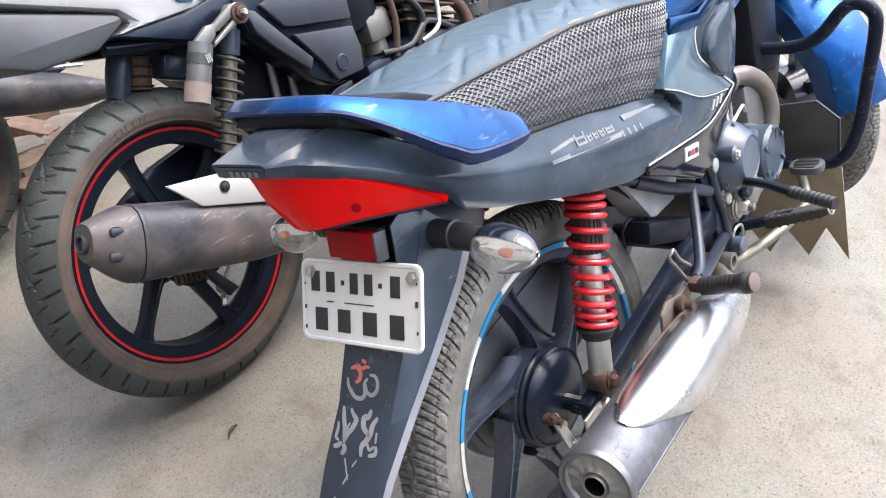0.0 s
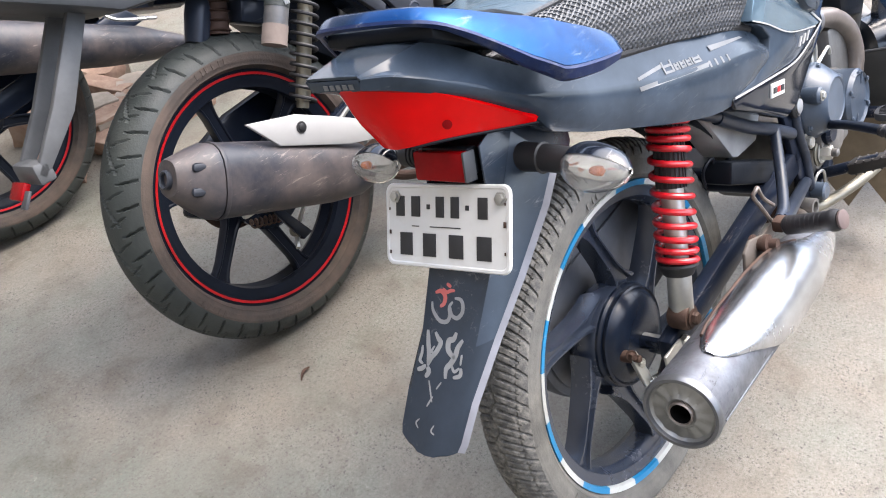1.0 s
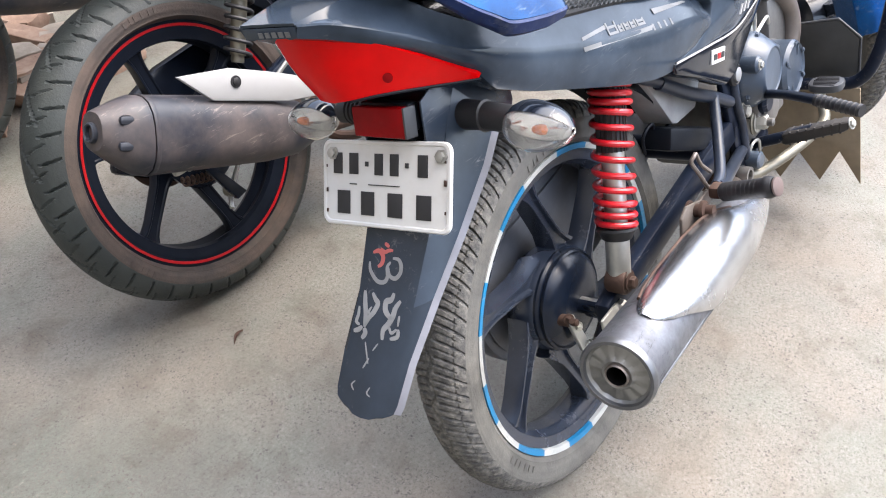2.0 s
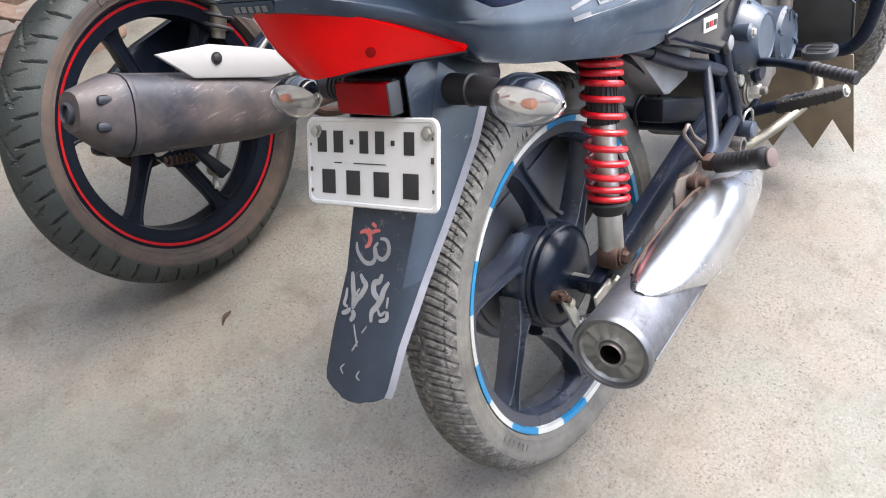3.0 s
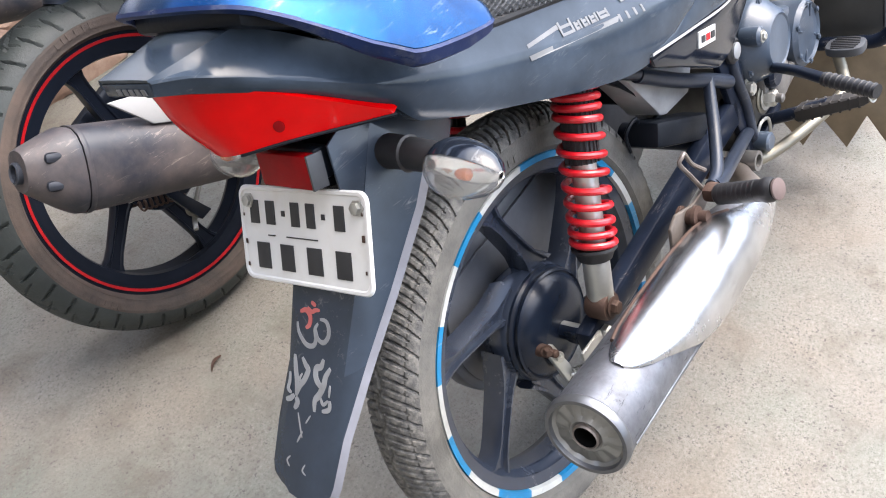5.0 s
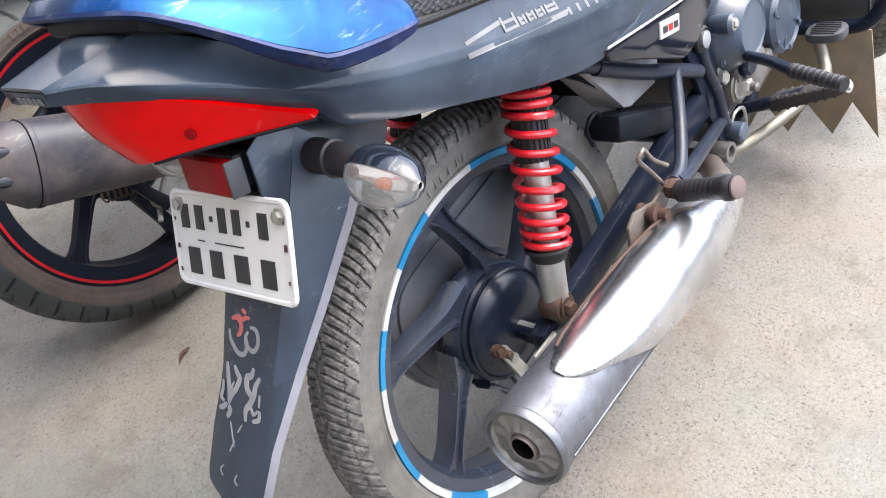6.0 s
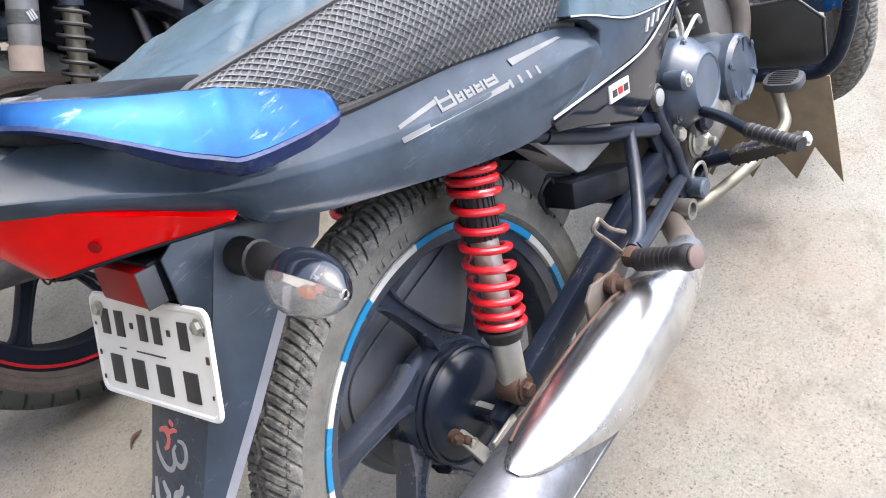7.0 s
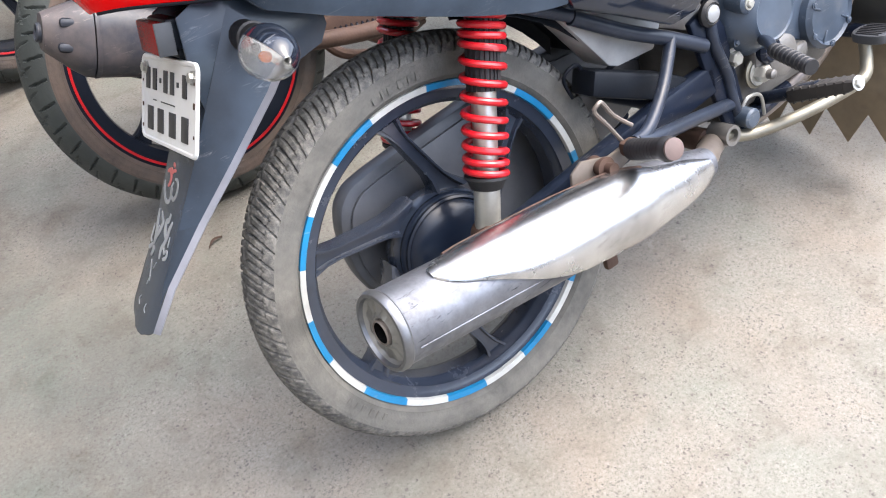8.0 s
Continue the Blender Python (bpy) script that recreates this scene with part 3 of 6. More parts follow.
def shock(parent, top, bottom, y_side):
    """Twin-tube shock absorber with a red coil spring, from its top eye to its bottom eye."""
    a, b = Vector(top), Vector(bottom)
    at = lambda f: a.lerp(b, f)  # noqa: E731
    body = part("shock_absorber", tube([at(0.12), at(0.86)], 0.017, 24, 1), M_ZINC, parent, "red coil spring shock absorber")
    part("upper_sleeve", tube([at(0.02), at(0.37)], 0.0215, 24, 1), M_RUBBER, body, "black ribbed sleeve")
    ribs = bmesh.new()
    for i in range(20):
        w = 2 * math.pi * i / 20
        ribs = join(ribs, moved(box((0.0215 * math.cos(w), 0.5 * (b - a).length * 0.35, 0.0215 * math.sin(w)), (0.0028, (b - a).length * 0.33, 0.0028), bevel=0.0), along(at(0.03), b)))
    part("sleeve_ribs", ribs, M_RUBBER, body)
    part("spring", helix(at(0.05), at(0.735), 0.0280, 0.0050, 12.0, 10, [(0, 0), (0.27, 0.19), (0.36, 0.3), (0.64, 0.66), (0.82, 0.86), (1, 1)]), M_SPRING, body, "red painted coil spring")
    cup = moved(lathe([(0.031, 0), (0.031, 0.004), (0.0265, 0.008), (0.0225, 0.018), (0.0195, 0.02)], 32), along(at(0.725), b))
    part("spring_seat", cup, M_RUBBER, body)
    part("damper_tube", moved(lathe([(0.0185, 0), (0.0185, 0.064), (0.015, 0.07)], 28), along(at(0.765), b)), M_ZINC, body, "pale steel damper tube")
    eye = moved(lathe([(0.019, -0.016), (0.021, -0.012), (0.021, 0.012), (0.019, 0.016)], 24), Matrix.Translation(at(0.985)))
    part("lower_eye", eye, M_RUST, body, "rusty lower mounting eye")
    part("eye_bolt", bolt(at(0.985) + Vector((0, y_side * 0.018, 0)), (0, y_side, 0), 0.01, 0.01), M_RUST, body)


shock(bike, (0.118, -0.098, 0.652), (0.010, -0.12, 0.350), -1)
shock(bike, (0.118, 0.118, 0.655), (0.010, 0.118, 0.352), 1)


def tail_sections():
    """Half sections of the rear body: at x the top, upper edge, crease, belly and lower edge as (y, z)."""
    top = [(-0.365, 0.9125), (-0.275, 0.918), (-0.2, 0.872), (-0.13, 0.838), (0.0, 0.80), (0.2, 0.745), (0.35, 0.69), (0.41, 0.63)]
    upy = [(-0.365, 0.043), (-0.275, 0.062), (-0.245, 0.077), (-0.217, 0.087), (-0.174, 0.099), (-0.09, 0.105), (0.0, 0.108), (0.2, 0.115), (0.35, 0.124), (0.41, 0.12)]
    upz = [(-0.365, 0.912), (-0.278, 0.915), (-0.245, 0.891), (-0.217, 0.867), (-0.174, 0.836), (-0.12, 0.812), (-0.04, 0.784), (0.11, 0.749), (0.25, 0.711), (0.306, 0.692), (0.35, 0.668), (0.375, 0.643), (0.39, 0.625)]
    cry = [(-0.365, 0.046), (-0.33, 0.07), (-0.25, 0.10), (-0.19, 0.113), (-0.02, 0.121), (0.1, 0.133), (0.25, 0.144), (0.32, 0.143), (0.37, 0.137), (0.39, 0.126)]
    crz = [(-0.365, 0.909), (-0.3425, 0.902), (-0.304, 0.881), (-0.257, 0.853), (-0.19, 0.813), (-0.09, 0.770), (0.034, 0.728), (0.15, 0.694), (0.27, 0.668), (0.35, 0.643), (0.39, 0.622)]
    boy = [(-0.365, 0.04), (-0.3, 0.072), (-0.2, 0.1), (-0.02, 0.112), (0.1, 0.127), (0.2, 0.134), (0.3, 0.134), (0.36, 0.131), (0.39, 0.124)]
    boz = [(-0.365, 0.8965), (-0.34, 0.885), (-0.3, 0.863), (-0.262, 0.838), (-0.22, 0.806), (-0.187, 0.784), (-0.165, 0.752), (-0.09, 0.714), (0.071, 0.647), (0.175, 0.611), (0.26, 0.602), (0.31, 0.606), (0.36, 0.612), (0.38, 0.616), (0.39, 0.619)]
    rows = []
    def soft(x, table):
        g = min(0.03, (0.39 - x) * 0.8, max(0.0, (x + 0.12) * 0.5))
        return sum(interp(x + g * k, table) for k in (-1, -0.5, 0, 0.5, 1)) / 5
    for i in range(90):
        x = -0.365 + 0.755 * i / 89
        u, c, b = (soft(x, upy), soft(x, upz)), (soft(x, cry), soft(x, crz)), (soft(x, boy), soft(x, boz))
        swell = 0.011 * min(1.0, (x + 0.365) / 0.12)
        low = [(c[0] + (b[0] - c[0]) * f + swell * f * (1 - f) * 2, c[1] + (b[1] - c[1]) * f) for f in (0.2, 0.4, 0.6, 0.8)]
        half = [(u[0] * 0.5, soft(x, top)), u, (0.5 * (u[0] + c[0]) - 0.0015, 0.5 * (u[1] + c[1]) - 0.001), (c[0] - 0.0012, c[1] + 0.0016), (c[0], c[1] - 0.0008)] + low + [b, (b[0] - 0.012, b[1] - 0.001), (b[0] - 0.03, b[1] + 0.004)]
        rows.append((x, half))
    return rows


def tail_body():
    ring = []
    for x, half in tail_sections():
        ring.append([(x, YC - y, z) for y, z in half[::-1]] + [(x, YC + y, z) for y, z in half])
    cowl = part("rear_body", thick(loft(ring, close_ring=False), 0.003), M_PANEL, bike, "dark grey metallic side panels and tail with faded silver graphics", angle=24)
    part("rear_lip", box((-0.364, YC, 0.9025), (0.003, 0.083, 0.012), bevel=0.001), M_PANEL, cowl)
    for i in range(5):
        part("letter_bar", box((-0.3668, YC - 0.03 + 0.0105 * i, 0.9015), (0.001, 0.0065, 0.0055), bevel=0.0), M_GRAPHIC, cowl, "pale lettering bar")
    return cowl


panel = tail_body()


def panel_graphics():
    """Silver stripes and bars that stand for the worn lettering on the side panel."""
    def patch(name, outline, mat, lift=0.0009):
        bm = bmesh.new()
        rows = tail_sections()
        def at(x, z):
            half = min(rows, key=lambda r: abs(r[0] - x))[1]
            pts = sorted((zz, yy) for yy, zz in half[1:10])
            return YC - interp(z, pts) - lift
        vs = [bm.verts.new((x, at(x, z), z)) for x, z in outline]
        bm.faces.new(vs)
        return part(name, thick(bm, 0.0004), mat, panel, smooth=False)
    base = lambda x: interp(x, [(0.0, 0.733), (0.11, 0.709), (0.28, 0.672)])  # noqa: E731
    patch("stripe", [(0.0, base(0.0) - 0.006), (0.16, base(0.16) - 0.006), (0.17, base(0.17)), (0.0, base(0.0))], M_GRAPHIC)
    patch("stripe", [(0.005, base(0.005) + 0.008), (0.07, base(0.07) + 0.014), (0.07, base(0.07) + 0.019), (0.006, base(0.006) + 0.012)], M_GRAPHIC)
    patch("stripe", [(0.19, base(0.19) + 0.012), (0.29, base(0.29) + 0.012), (0.285, base(0.285) + 0.016), (0.19, base(0.19) + 0.02)], M_GRAPHIC)
    x = 0.062
    for w, h in ((0.024, 0.019), (0.011, 0.013), (0.013, 0.013), (0.014, 0.013), (0.02, 0.013)):
        low, high, mid = base(x) + 0.004, base(x) + h, base(x) + 0.5 * (h + 0.004)
        for a, b, c, d in ((0.0, 0.0035, low, high), (w - 0.0035, w, low, high), (0.0, w, low, low + 0.003), (0.0, w * 0.9, mid, mid + 0.003)):
            tilt = [0.35 * (z - low) for z in (c, d)]
            patch("letter_bar", [(x + a + tilt[0], c - 0.22 * a), (x + b + tilt[0], c - 0.22 * b), (x + b + tilt[1], d - 0.22 * b), (x + a + tilt[1], d - 0.22 * a)], M_GRAPHIC)
        x += w + 0.003
    for i in range(4):
        x = 0.165 + 0.016 * i
        patch("letter_bar", [(x, base(x) - 0.008), (x + 0.004, base(x + 0.004) - 0.0075), (x + 0.007, base(x + 0.007) + 0.001), (x + 0.003, base(x) + 0.001)], M_GRAPHIC)


panel_graphics()


def seat_trim():
    """The black edge of the seat cover where it meets the side panel."""
    pts = [(x, YC - half[1][0] + 0.003, half[1][1] + 0.0045) for x, half in tail_sections() if -0.06 < x < 0.335]
    part("seat_trim", tube(pts, 0.0065, 10, 1), M_RUBBER, bike, "black seat edge piping")


seat_trim()


def tail_light():
    """A wedge-shaped red lamp wrapped round the tail, widest at the top."""
    rows = []
    n = 41

    def eased(a, table):
        return sum(interp(abs(a + 0.05 * k), table) if a + 0.05 * k < 1 else 2 * table[-1][1] - interp(2 - a - 0.05 * k, table) for k in (-2, -1, 0, 1, 2)) / 5
    for i in range(n):
        s = -1 + 2 * i / (n - 1)
        y = 0.107 * s
        a = abs(s)
        xt = eased(a, [(0, -0.340), (0.35, -0.336), (0.6, -0.319), (0.85, -0.264), (1, -0.196)])
        xb = eased(a, [(0, -0.318), (0.35, -0.315), (0.6, -0.29), (0.85, -0.236), (1, -0.193)])
        zt = eased(a, [(0, 0.891), (0.35, 0.889), (0.6, 0.879), (0.85, 0.837), (0.95, 0.803), (1, 0.784)])
        zb = eased(a, [(0, 0.803), (0.35, 0.806), (0.6, 0.803), (0.85, 0.789), (0.95, 0.781), (1, 0.778)])
        row = [(interp(f, [(0, xt), (0.5, 0.5 * (xt + xb) - 0.008 * (1 - a * a)), (1, xb)]), YC + y * (1 - 0.3 * f ** 0.7 * (1 - a ** 3)), zt + (zb - zt) * f) for f in (0, 0.2, 0.4, 0.6, 0.8, 1)]
        row += [(xb + 0.03, YC + y * 0.9 * (1 - 0.3 * (1 - a ** 3)), zb + 0.004), (xt + 0.03, YC + y * 0.9, zt - 0.004)]
        rows.append(row)
    lamp = part("tail_light", bevelled(loft(rows), 0.0035, 2, 60), M_RED, bike, "scratched red tail light lens", angle=40)
    part("lamp_gasket", tube([(p[5][0] + 0.002, p[5][1] - 0.0008, p[5][2] - 0.0018) for p in rows[:15]], 0.002, 8, 1), M_MATT, lamp, "black rubber lamp gasket")
    part("lens_screw", moved(lathe([(0.0055, 0), (0.0055, 0.0015), (0.003, 0.002)], 16), along((-0.2858, YC - 0.063, 0.820), (-0.36, YC - 0.11, 0.825))), M_REFLECT, lamp)
    refl = part("reflector", box((-0.268, YC - 0.012, 0.757), (0.014, 0.082, 0.036), Euler((0, radians(14), 0)).to_matrix().to_4x4(), 0.003), M_REFLECT, bike, "red rear reflector under the tail light")
    part("reflector_rim", box((-0.266, YC - 0.0546, 0.757), (0.02, 0.0032, 0.036), Euler((0, radians(14), 0)).to_matrix().to_4x4(), 0.001), M_GREY, refl, "worn grey reflector rim")
    part("reflector_bracket", box((-0.252, YC - 0.012, 0.757), (0.02, 0.078, 0.034), Euler((0, radians(14), 0)).to_matrix().to_4x4(), bevel=0.004), M_MATT, refl)


tail_light()


def rear_fender():
    """Inner mudguard over the tyre and the long flap below the plate."""
    rows = []
    for i in range(9):
        a = radians(32 + 46 * i / 8)
        r = 0.365
        x, z = r * math.cos(a), 0.31 + r * math.sin(a)
        rows.append([(x, YC - 0.065, z - 0.03), (x, YC - 0.055, z), (x, YC, z + 0.012), (x, YC + 0.055, z), (x, YC + 0.065, z - 0.03)])
    part("inner_fender", thick(loft(rows, close_ring=False), 0.003), M_MATT, bike, "black plastic inner mudguard")
    face = [(-0.19, 0.765, 0.050), (-0.24, 0.70, 0.053), (-0.297, 0.625, 0.051), (-0.35, 0.556, 0.046), (-0.402, 0.494, 0.0405), (-0.4325, 0.4585, 0.0375), (-0.4375, 0.4522, 0.0345), (-0.4405, 0.4486, 0.024)]
    back = [(-0.145, 0.705), (-0.19, 0.664), (-0.265, 0.606), (-0.328, 0.557), (-0.392, 0.503), (-0.426, 0.466), (-0.4325, 0.457), (-0.4365, 0.4515)]
    rows = []
    for i, ((x, z, w), (bx, bz)) in enumerate(zip(face, back)):
        c = YC - 0.012 + 0.0012 * i
        rows.append([(bx, c - w - 0.014, bz), (0.5 * (x + bx), c - w - 0.009, 0.5 * (z + bz)), (x, c - w, z), (x - 0.004, c - w * 0.6, z - 0.002), (x - 0.005, c, z - 0.003),
                     (x - 0.004, c + w * 0.6, z - 0.002), (x, c + w, z), (0.5 * (x + bx), c + w + 0.009, 0.5 * (z + bz)), (bx, c + w + 0.014, bz)])
    flap = part("rear_flap", thick(loft(rows, close_ring=False), 0.003), M_FLAP, bike, "dark grey plastic mudguard flap with worn silver stickers", angle=24)

    for y in (YC - 0.0602, YC + 0.0362):
        part("flap_cheek", prism([(-0.248, 0.774), (-0.20, 0.792), (-0.085, 0.745), (-0.085, 0.70), (-0.10, 0.682), (-0.15, 0.672), (-0.195, 0.66), (-0.262, 0.615), (-0.262, 0.70)], y - 0.002, y + 0.002, 0.0015), M_FLAP, flap, "grey side cheek of the mudguard")
    # stickers lie on the flap's face
    c = YC - 0.012
    def on_face(s, w):
        """s: metres down the face from the plate; w: sideways."""
        x0, z0, x1, z1 = -0.24, 0.70, -0.43, 0.461
        d = Vector((x1 - x0, 0, z1 - z0)).normalized()
        n = Vector((d.z, 0, -d.x))
        foot = Vector((x0, c, z0)) + d * (s - 0.012)
        sag = interp(foot.x, [(x, z) for x, z, w in face[::-1]]) - foot.z
        return foot + n * (sag * n.z) + Vector((0, w + 0.0245 - 0.045 * s, 0)) - Vector((0.0046, 0, 0.0024)) + n * 0.0004
    def strip(pts, width, mat, name="sticker_stroke"):
        line = curve_points([(*p, 0) for p in pts], 5)
        bm = bmesh.new()
        prev = None
        m = len(line)
        for i, p in enumerate(line):
            d = (line[min(i + 1, m - 1)] - line[max(i - 1, 0)]).normalized()
            o = Vector((-d.y, d.x, 0)) * width * 0.28 * (1 - 0.55 * abs(2 * i / (m - 1) - 1) ** 3)
            q = [bm.verts.new(on_face(*(p + o).xy)), bm.verts.new(on_face(*(p - o).xy))]
            if prev:
                bm.faces.new((prev[0], q[0], q[1], prev[1]))
            prev = q
        part(name, thick(bm, 0.0006), mat, flap, smooth=False)
    # a curled emblem, a pair of flame shapes and a few scratched remains
    strip([(0.1328, 0.0156), (0.1296, 0.0057), (0.1355, -0.0016), (0.1442, -0.0009), (0.1490, 0.0051)], 0.0111, M_STICKRED)
    strip([(0.1260, 0.0033), (0.1299, -0.0037), (0.1271, -0.0098), (0.1263, -0.0170)], 0.0083, M_STICKRED)
    strip([(0.1193, -0.0023), (0.1209, -0.0062), (0.1224, -0.0101)], 0.0083, M_STICKRED)
    strip([(0.1448, 0.0198), (0.1559, 0.0165), (0.1664, 0.0038), (0.1660, -0.0082), (0.1587, -0.0128), (0.1477, -0.0105), (0.1405, -0.0151)], 0.0097, M_STICKER)
    strip([(0.1475, -0.0123), (0.1569, -0.0163), (0.1590, -0.0256), (0.1514, -0.0327), (0.1416, -0.0324), (0.1357, -0.0272), (0.1355, -0.0181)], 0.0097, M_STICKER)
    strip([(0.1811, 0.0218), (0.1957, 0.0190), (0.2100, 0.0152), (0.2255, 0.0142)], 0.0124, M_STICKER)
    strip([(0.1818, 0.0084), (0.1884, 0.0029), (0.1937, -0.0025), (0.2052, 0.0026), (0.2131, 0.0091), (0.2233, 0.0135)], 0.0124, M_STICKER)
    strip([(0.1992, 0.0071), (0.2066, 0.0109), (0.2096, 0.0048)], 0.0055, M_STICKER)
    strip([(0.2018, 0.0278), (0.2120, 0.0275), (0.2212, 0.0292), (0.2243, 0.0230)], 0.0083, M_STICKER)
    strip([(0.2333, 0.0315), (0.2306, 0.0241), (0.2255, 0.0180)], 0.0111, M_STICKER)
    strip([(0.2401, 0.0161), (0.2324, 0.0114), (0.2270, 0.0150)], 0.0124, M_STICKER)
    strip([(0.1766, -0.0269), (0.1851, -0.0235), (0.1889, -0.0158), (0.1982, -0.0160), (0.2040, -0.0213), (0.2080, -0.0291)], 0.0138, M_STICKER)
    strip([(0.1841, -0.0386), (0.1943, -0.0319), (0.2046, -0.0296), (0.2155, -0.0237), (0.2233, -0.0174), (0.2352, -0.0180)], 0.0138, M_STICKER)
    strip([(0.2016, -0.0399), (0.2075, -0.0398), (0.2147, -0.0398)], 0.0055, M_STICKER)
    strip([(0.2178, -0.0411), (0.2269, -0.0413), (0.2316, -0.0303)], 0.0097, M_STICKER)
    strip([(0.2172, -0.0257), (0.2241, -0.0311), (0.2182, -0.0385)], 0.0069, M_STICKER)
    strip([(0.2429, 0.0091), (0.2542, 0.0048), (0.2680, -0.0007)], 0.0035, M_STICKER)
    strip([(0.2409, -0.0122), (0.2510, -0.0051)], 0.0035, M_STICKER)
    strip([(0.2612, -0.0008), (0.2750, 0.0069)], 0.0041, M_STICKER)
    strip([(0.2926, 0.0161), (0.2985, 0.0212), (0.3043, 0.0165)], 0.0035, M_STICKER)
    strip([(0.2950, -0.0098), (0.3026, -0.0061), (0.3059, -0.0122)], 0.0035, M_STICKER)
    edge = [[(r[0][0], r[0][1], r[0][2]), (r[0][0] + 0.005, r[0][1] - 0.006, r[0][2] - 0.004)] for r in rows[:-1]]
    part("flap_edge", thick(loft(edge, close_ring=False, cap=False), 0.002), surface("worn_grey_edge", (0.16, 0.165, 0.19), 0.4, dust_amount=0.2), flap, "worn pale edge of the mudguard")


rear_fender()


def number_plate():
    """White plate; its characters are stood for by plain bars."""
    w, h = 0.204, 0.106
    mid = Vector((-0.283, -0.014, 0.680))
    e = Vector((0.011, -0.2, 0.003)).normalized()
    d = Vector((-0.0475, -0.005, -0.091))
    d = (d - e * d.dot(e)).normalized()
    n = e.cross(d)
    n = n if n.x < 0 else -n
    m = Matrix(((e.x, d.x, n.x, mid.x), (e.y, d.y, n.y, mid.y), (e.z, d.z, n.z, mid.z), (0, 0, 0, 1)))

    def rounded(w, h, r, k=6):
        return [(sx * (w / 2 - r) + r * math.cos(a), sy * (h / 2 - r) + r * math.sin(a)) for sx, sy, a0 in ((1, 1, 0), (-1, 1, 90), (-1, -1, 180), (1, -1, 270))
                for a in (radians(a0 + 90 * i / k) for i in range(k + 1))]
    rows = [[(x, y, z) for x, y in rounded(w - 2 * i, h - 2 * i, 0.012 - i * 0.5)] for i, z in ((0.0, -0.0005), (0.0, 0.0012), (0.0015, 0.0032), (0.0045, 0.0032), (0.006, 0.0016))]
    plate = part("number_plate", moved(loft(rows), m), M_PLATE, bike, "white enamel number plate with rolled edge and black characters shown as bars", angle=40)
    for row, xs, hh, ws in ((-0.024, (-0.072, -0.045, -0.0235, -0.004, 0.0205, 0.04, 0.064), 0.026, (0.02, 0.02, 0.007, 0.018, 0.018, 0.007, 0.02)), (0.024, (-0.062, -0.022, 0.022, 0.066), 0.029, (0.029, 0.029, 0.031, 0.03))):
        for x, ww in zip(xs, ws):
            hb = 0.006 if ww < 0.01 else hh
            part("character_bar", moved(box((x - 0.004, row, 0.0022), (ww * 0.74, hb, 0.0014), bevel=0.0004), m), M_INK, plate, "black bar")
    for x, ww in ((-0.05, 0.012), (0.0, 0.05)):
        part("fine_line", moved(box((x, 0.001, 0.002), (ww, 0.0012, 0.001), bevel=0.0), m), M_INK, plate)
    for x in (-0.084, 0.087):
        part("plate_bolt", moved(moved(lathe([(0.0088, 0), (0.0088, 0.002), (0.0062, 0.0022), (0.0062, 0.006), (0.004, 0.0068)], 6), pose(0, 0, 0, 90, 0, 0)), m @ Matrix.Translation((x, -0.036, 0.0018))), M_ZINC, plate, "zinc hexagon bolt")
    for x, y, s in ((0.0935, -0.006, 0.004), (-0.094, 0.01, 0.003), (0.0942, 0.028, 0.0022), (-0.0945, -0.02, 0.002), (-0.0938, 0.036, 0.0026), (0.094, -0.03, 0.0018)):
        part("rust_spot", moved(box((x, y, 0.003), (s, s * 1.8, 0.0012), bevel=0.0005), m), M_RUST, plate)
    part("plate_bracket", box((-0.238, -0.012, 0.728), (0.04, 0.09, 0.012), Euler((0, radians(20), 0)).to_matrix().to_4x4()), M_MATT, plate)


number_plate()


def indicator(side):
    """A teardrop turn signal on a short rubber stalk: dark shell, clear lens, amber bulb."""
    c = Vector((-0.207, YC + side * (0.183 if side < 0 else 0.197), 0.727 if side < 0 else 0.72))
    stalk = part("indicator", tube([(-0.185, YC + side * 0.06, 0.728), (-0.187, YC + side * 0.10, 0.728), (-0.19, YC + side * 0.14, 0.727)], [0.019, 0.017, 0.016], 18, 4), M_RUBBER, bike, "clear-lens turn signal on a black rubber stalk")
    for i in range(4 if side > 0 else 1):
        part("stalk_rib", moved(lathe([(0.0165, 0), (0.0195, 0.002), (0.0165, 0.004)], 18), Matrix.Translation((-0.187, YC + side * (0.1 + 0.007 * i), 0.728))), M_RUBBER, stalk)

    ct, st = math.cos(radians(26)), math.sin(radians(26))

    def half(front, grow):
        rows = []
        for i in range(13):
            f = i / 12
            y = -0.046 + 0.088 * f
            r = (max(0.0, 1 - ((f - 0.38) / (0.39 if f < 0.38 else 0.63)) ** 2)) ** 0.55
            r = max(r, 0.03)
            row = []
            for j in range(13):
                a = math.pi * j / 12
                depth = (0.031 if front else 0.028) * math.sin(a) * r * grow
                dx, dz = (depth if front else -depth), 0.0275 * math.cos(a) * r * grow
                row.append((c.x + dx * ct - dz * st + 0.004, c.y + side * y, c.z + dx * st + dz * ct - 0.004 * f))
            rows.append(row)
        return loft(rows, close_ring=False)
    part("shell", thick(half(True, 1.02), 0.002), M_BLACK, stalk, "gloss black shell")
    part("lens", thick(half(False, 1.0), 0.002), M_LENS, stalk, "clear plastic lens")
    part("lamp_reflector", thick(half(True, 0.9), 0.0015), M_MIRROR, stalk)
    bulb = lathe([(0.002, -0.008), (0.0055, -0.005), (0.006, 0.0), (0.005, 0.006), (0.003, 0.01)], 20)
    part("bulb", moved(bulb, Matrix.Translation(c + Vector((-0.004, side * 0.006, 0)))), M_ORANGE, stalk, "amber bulb")


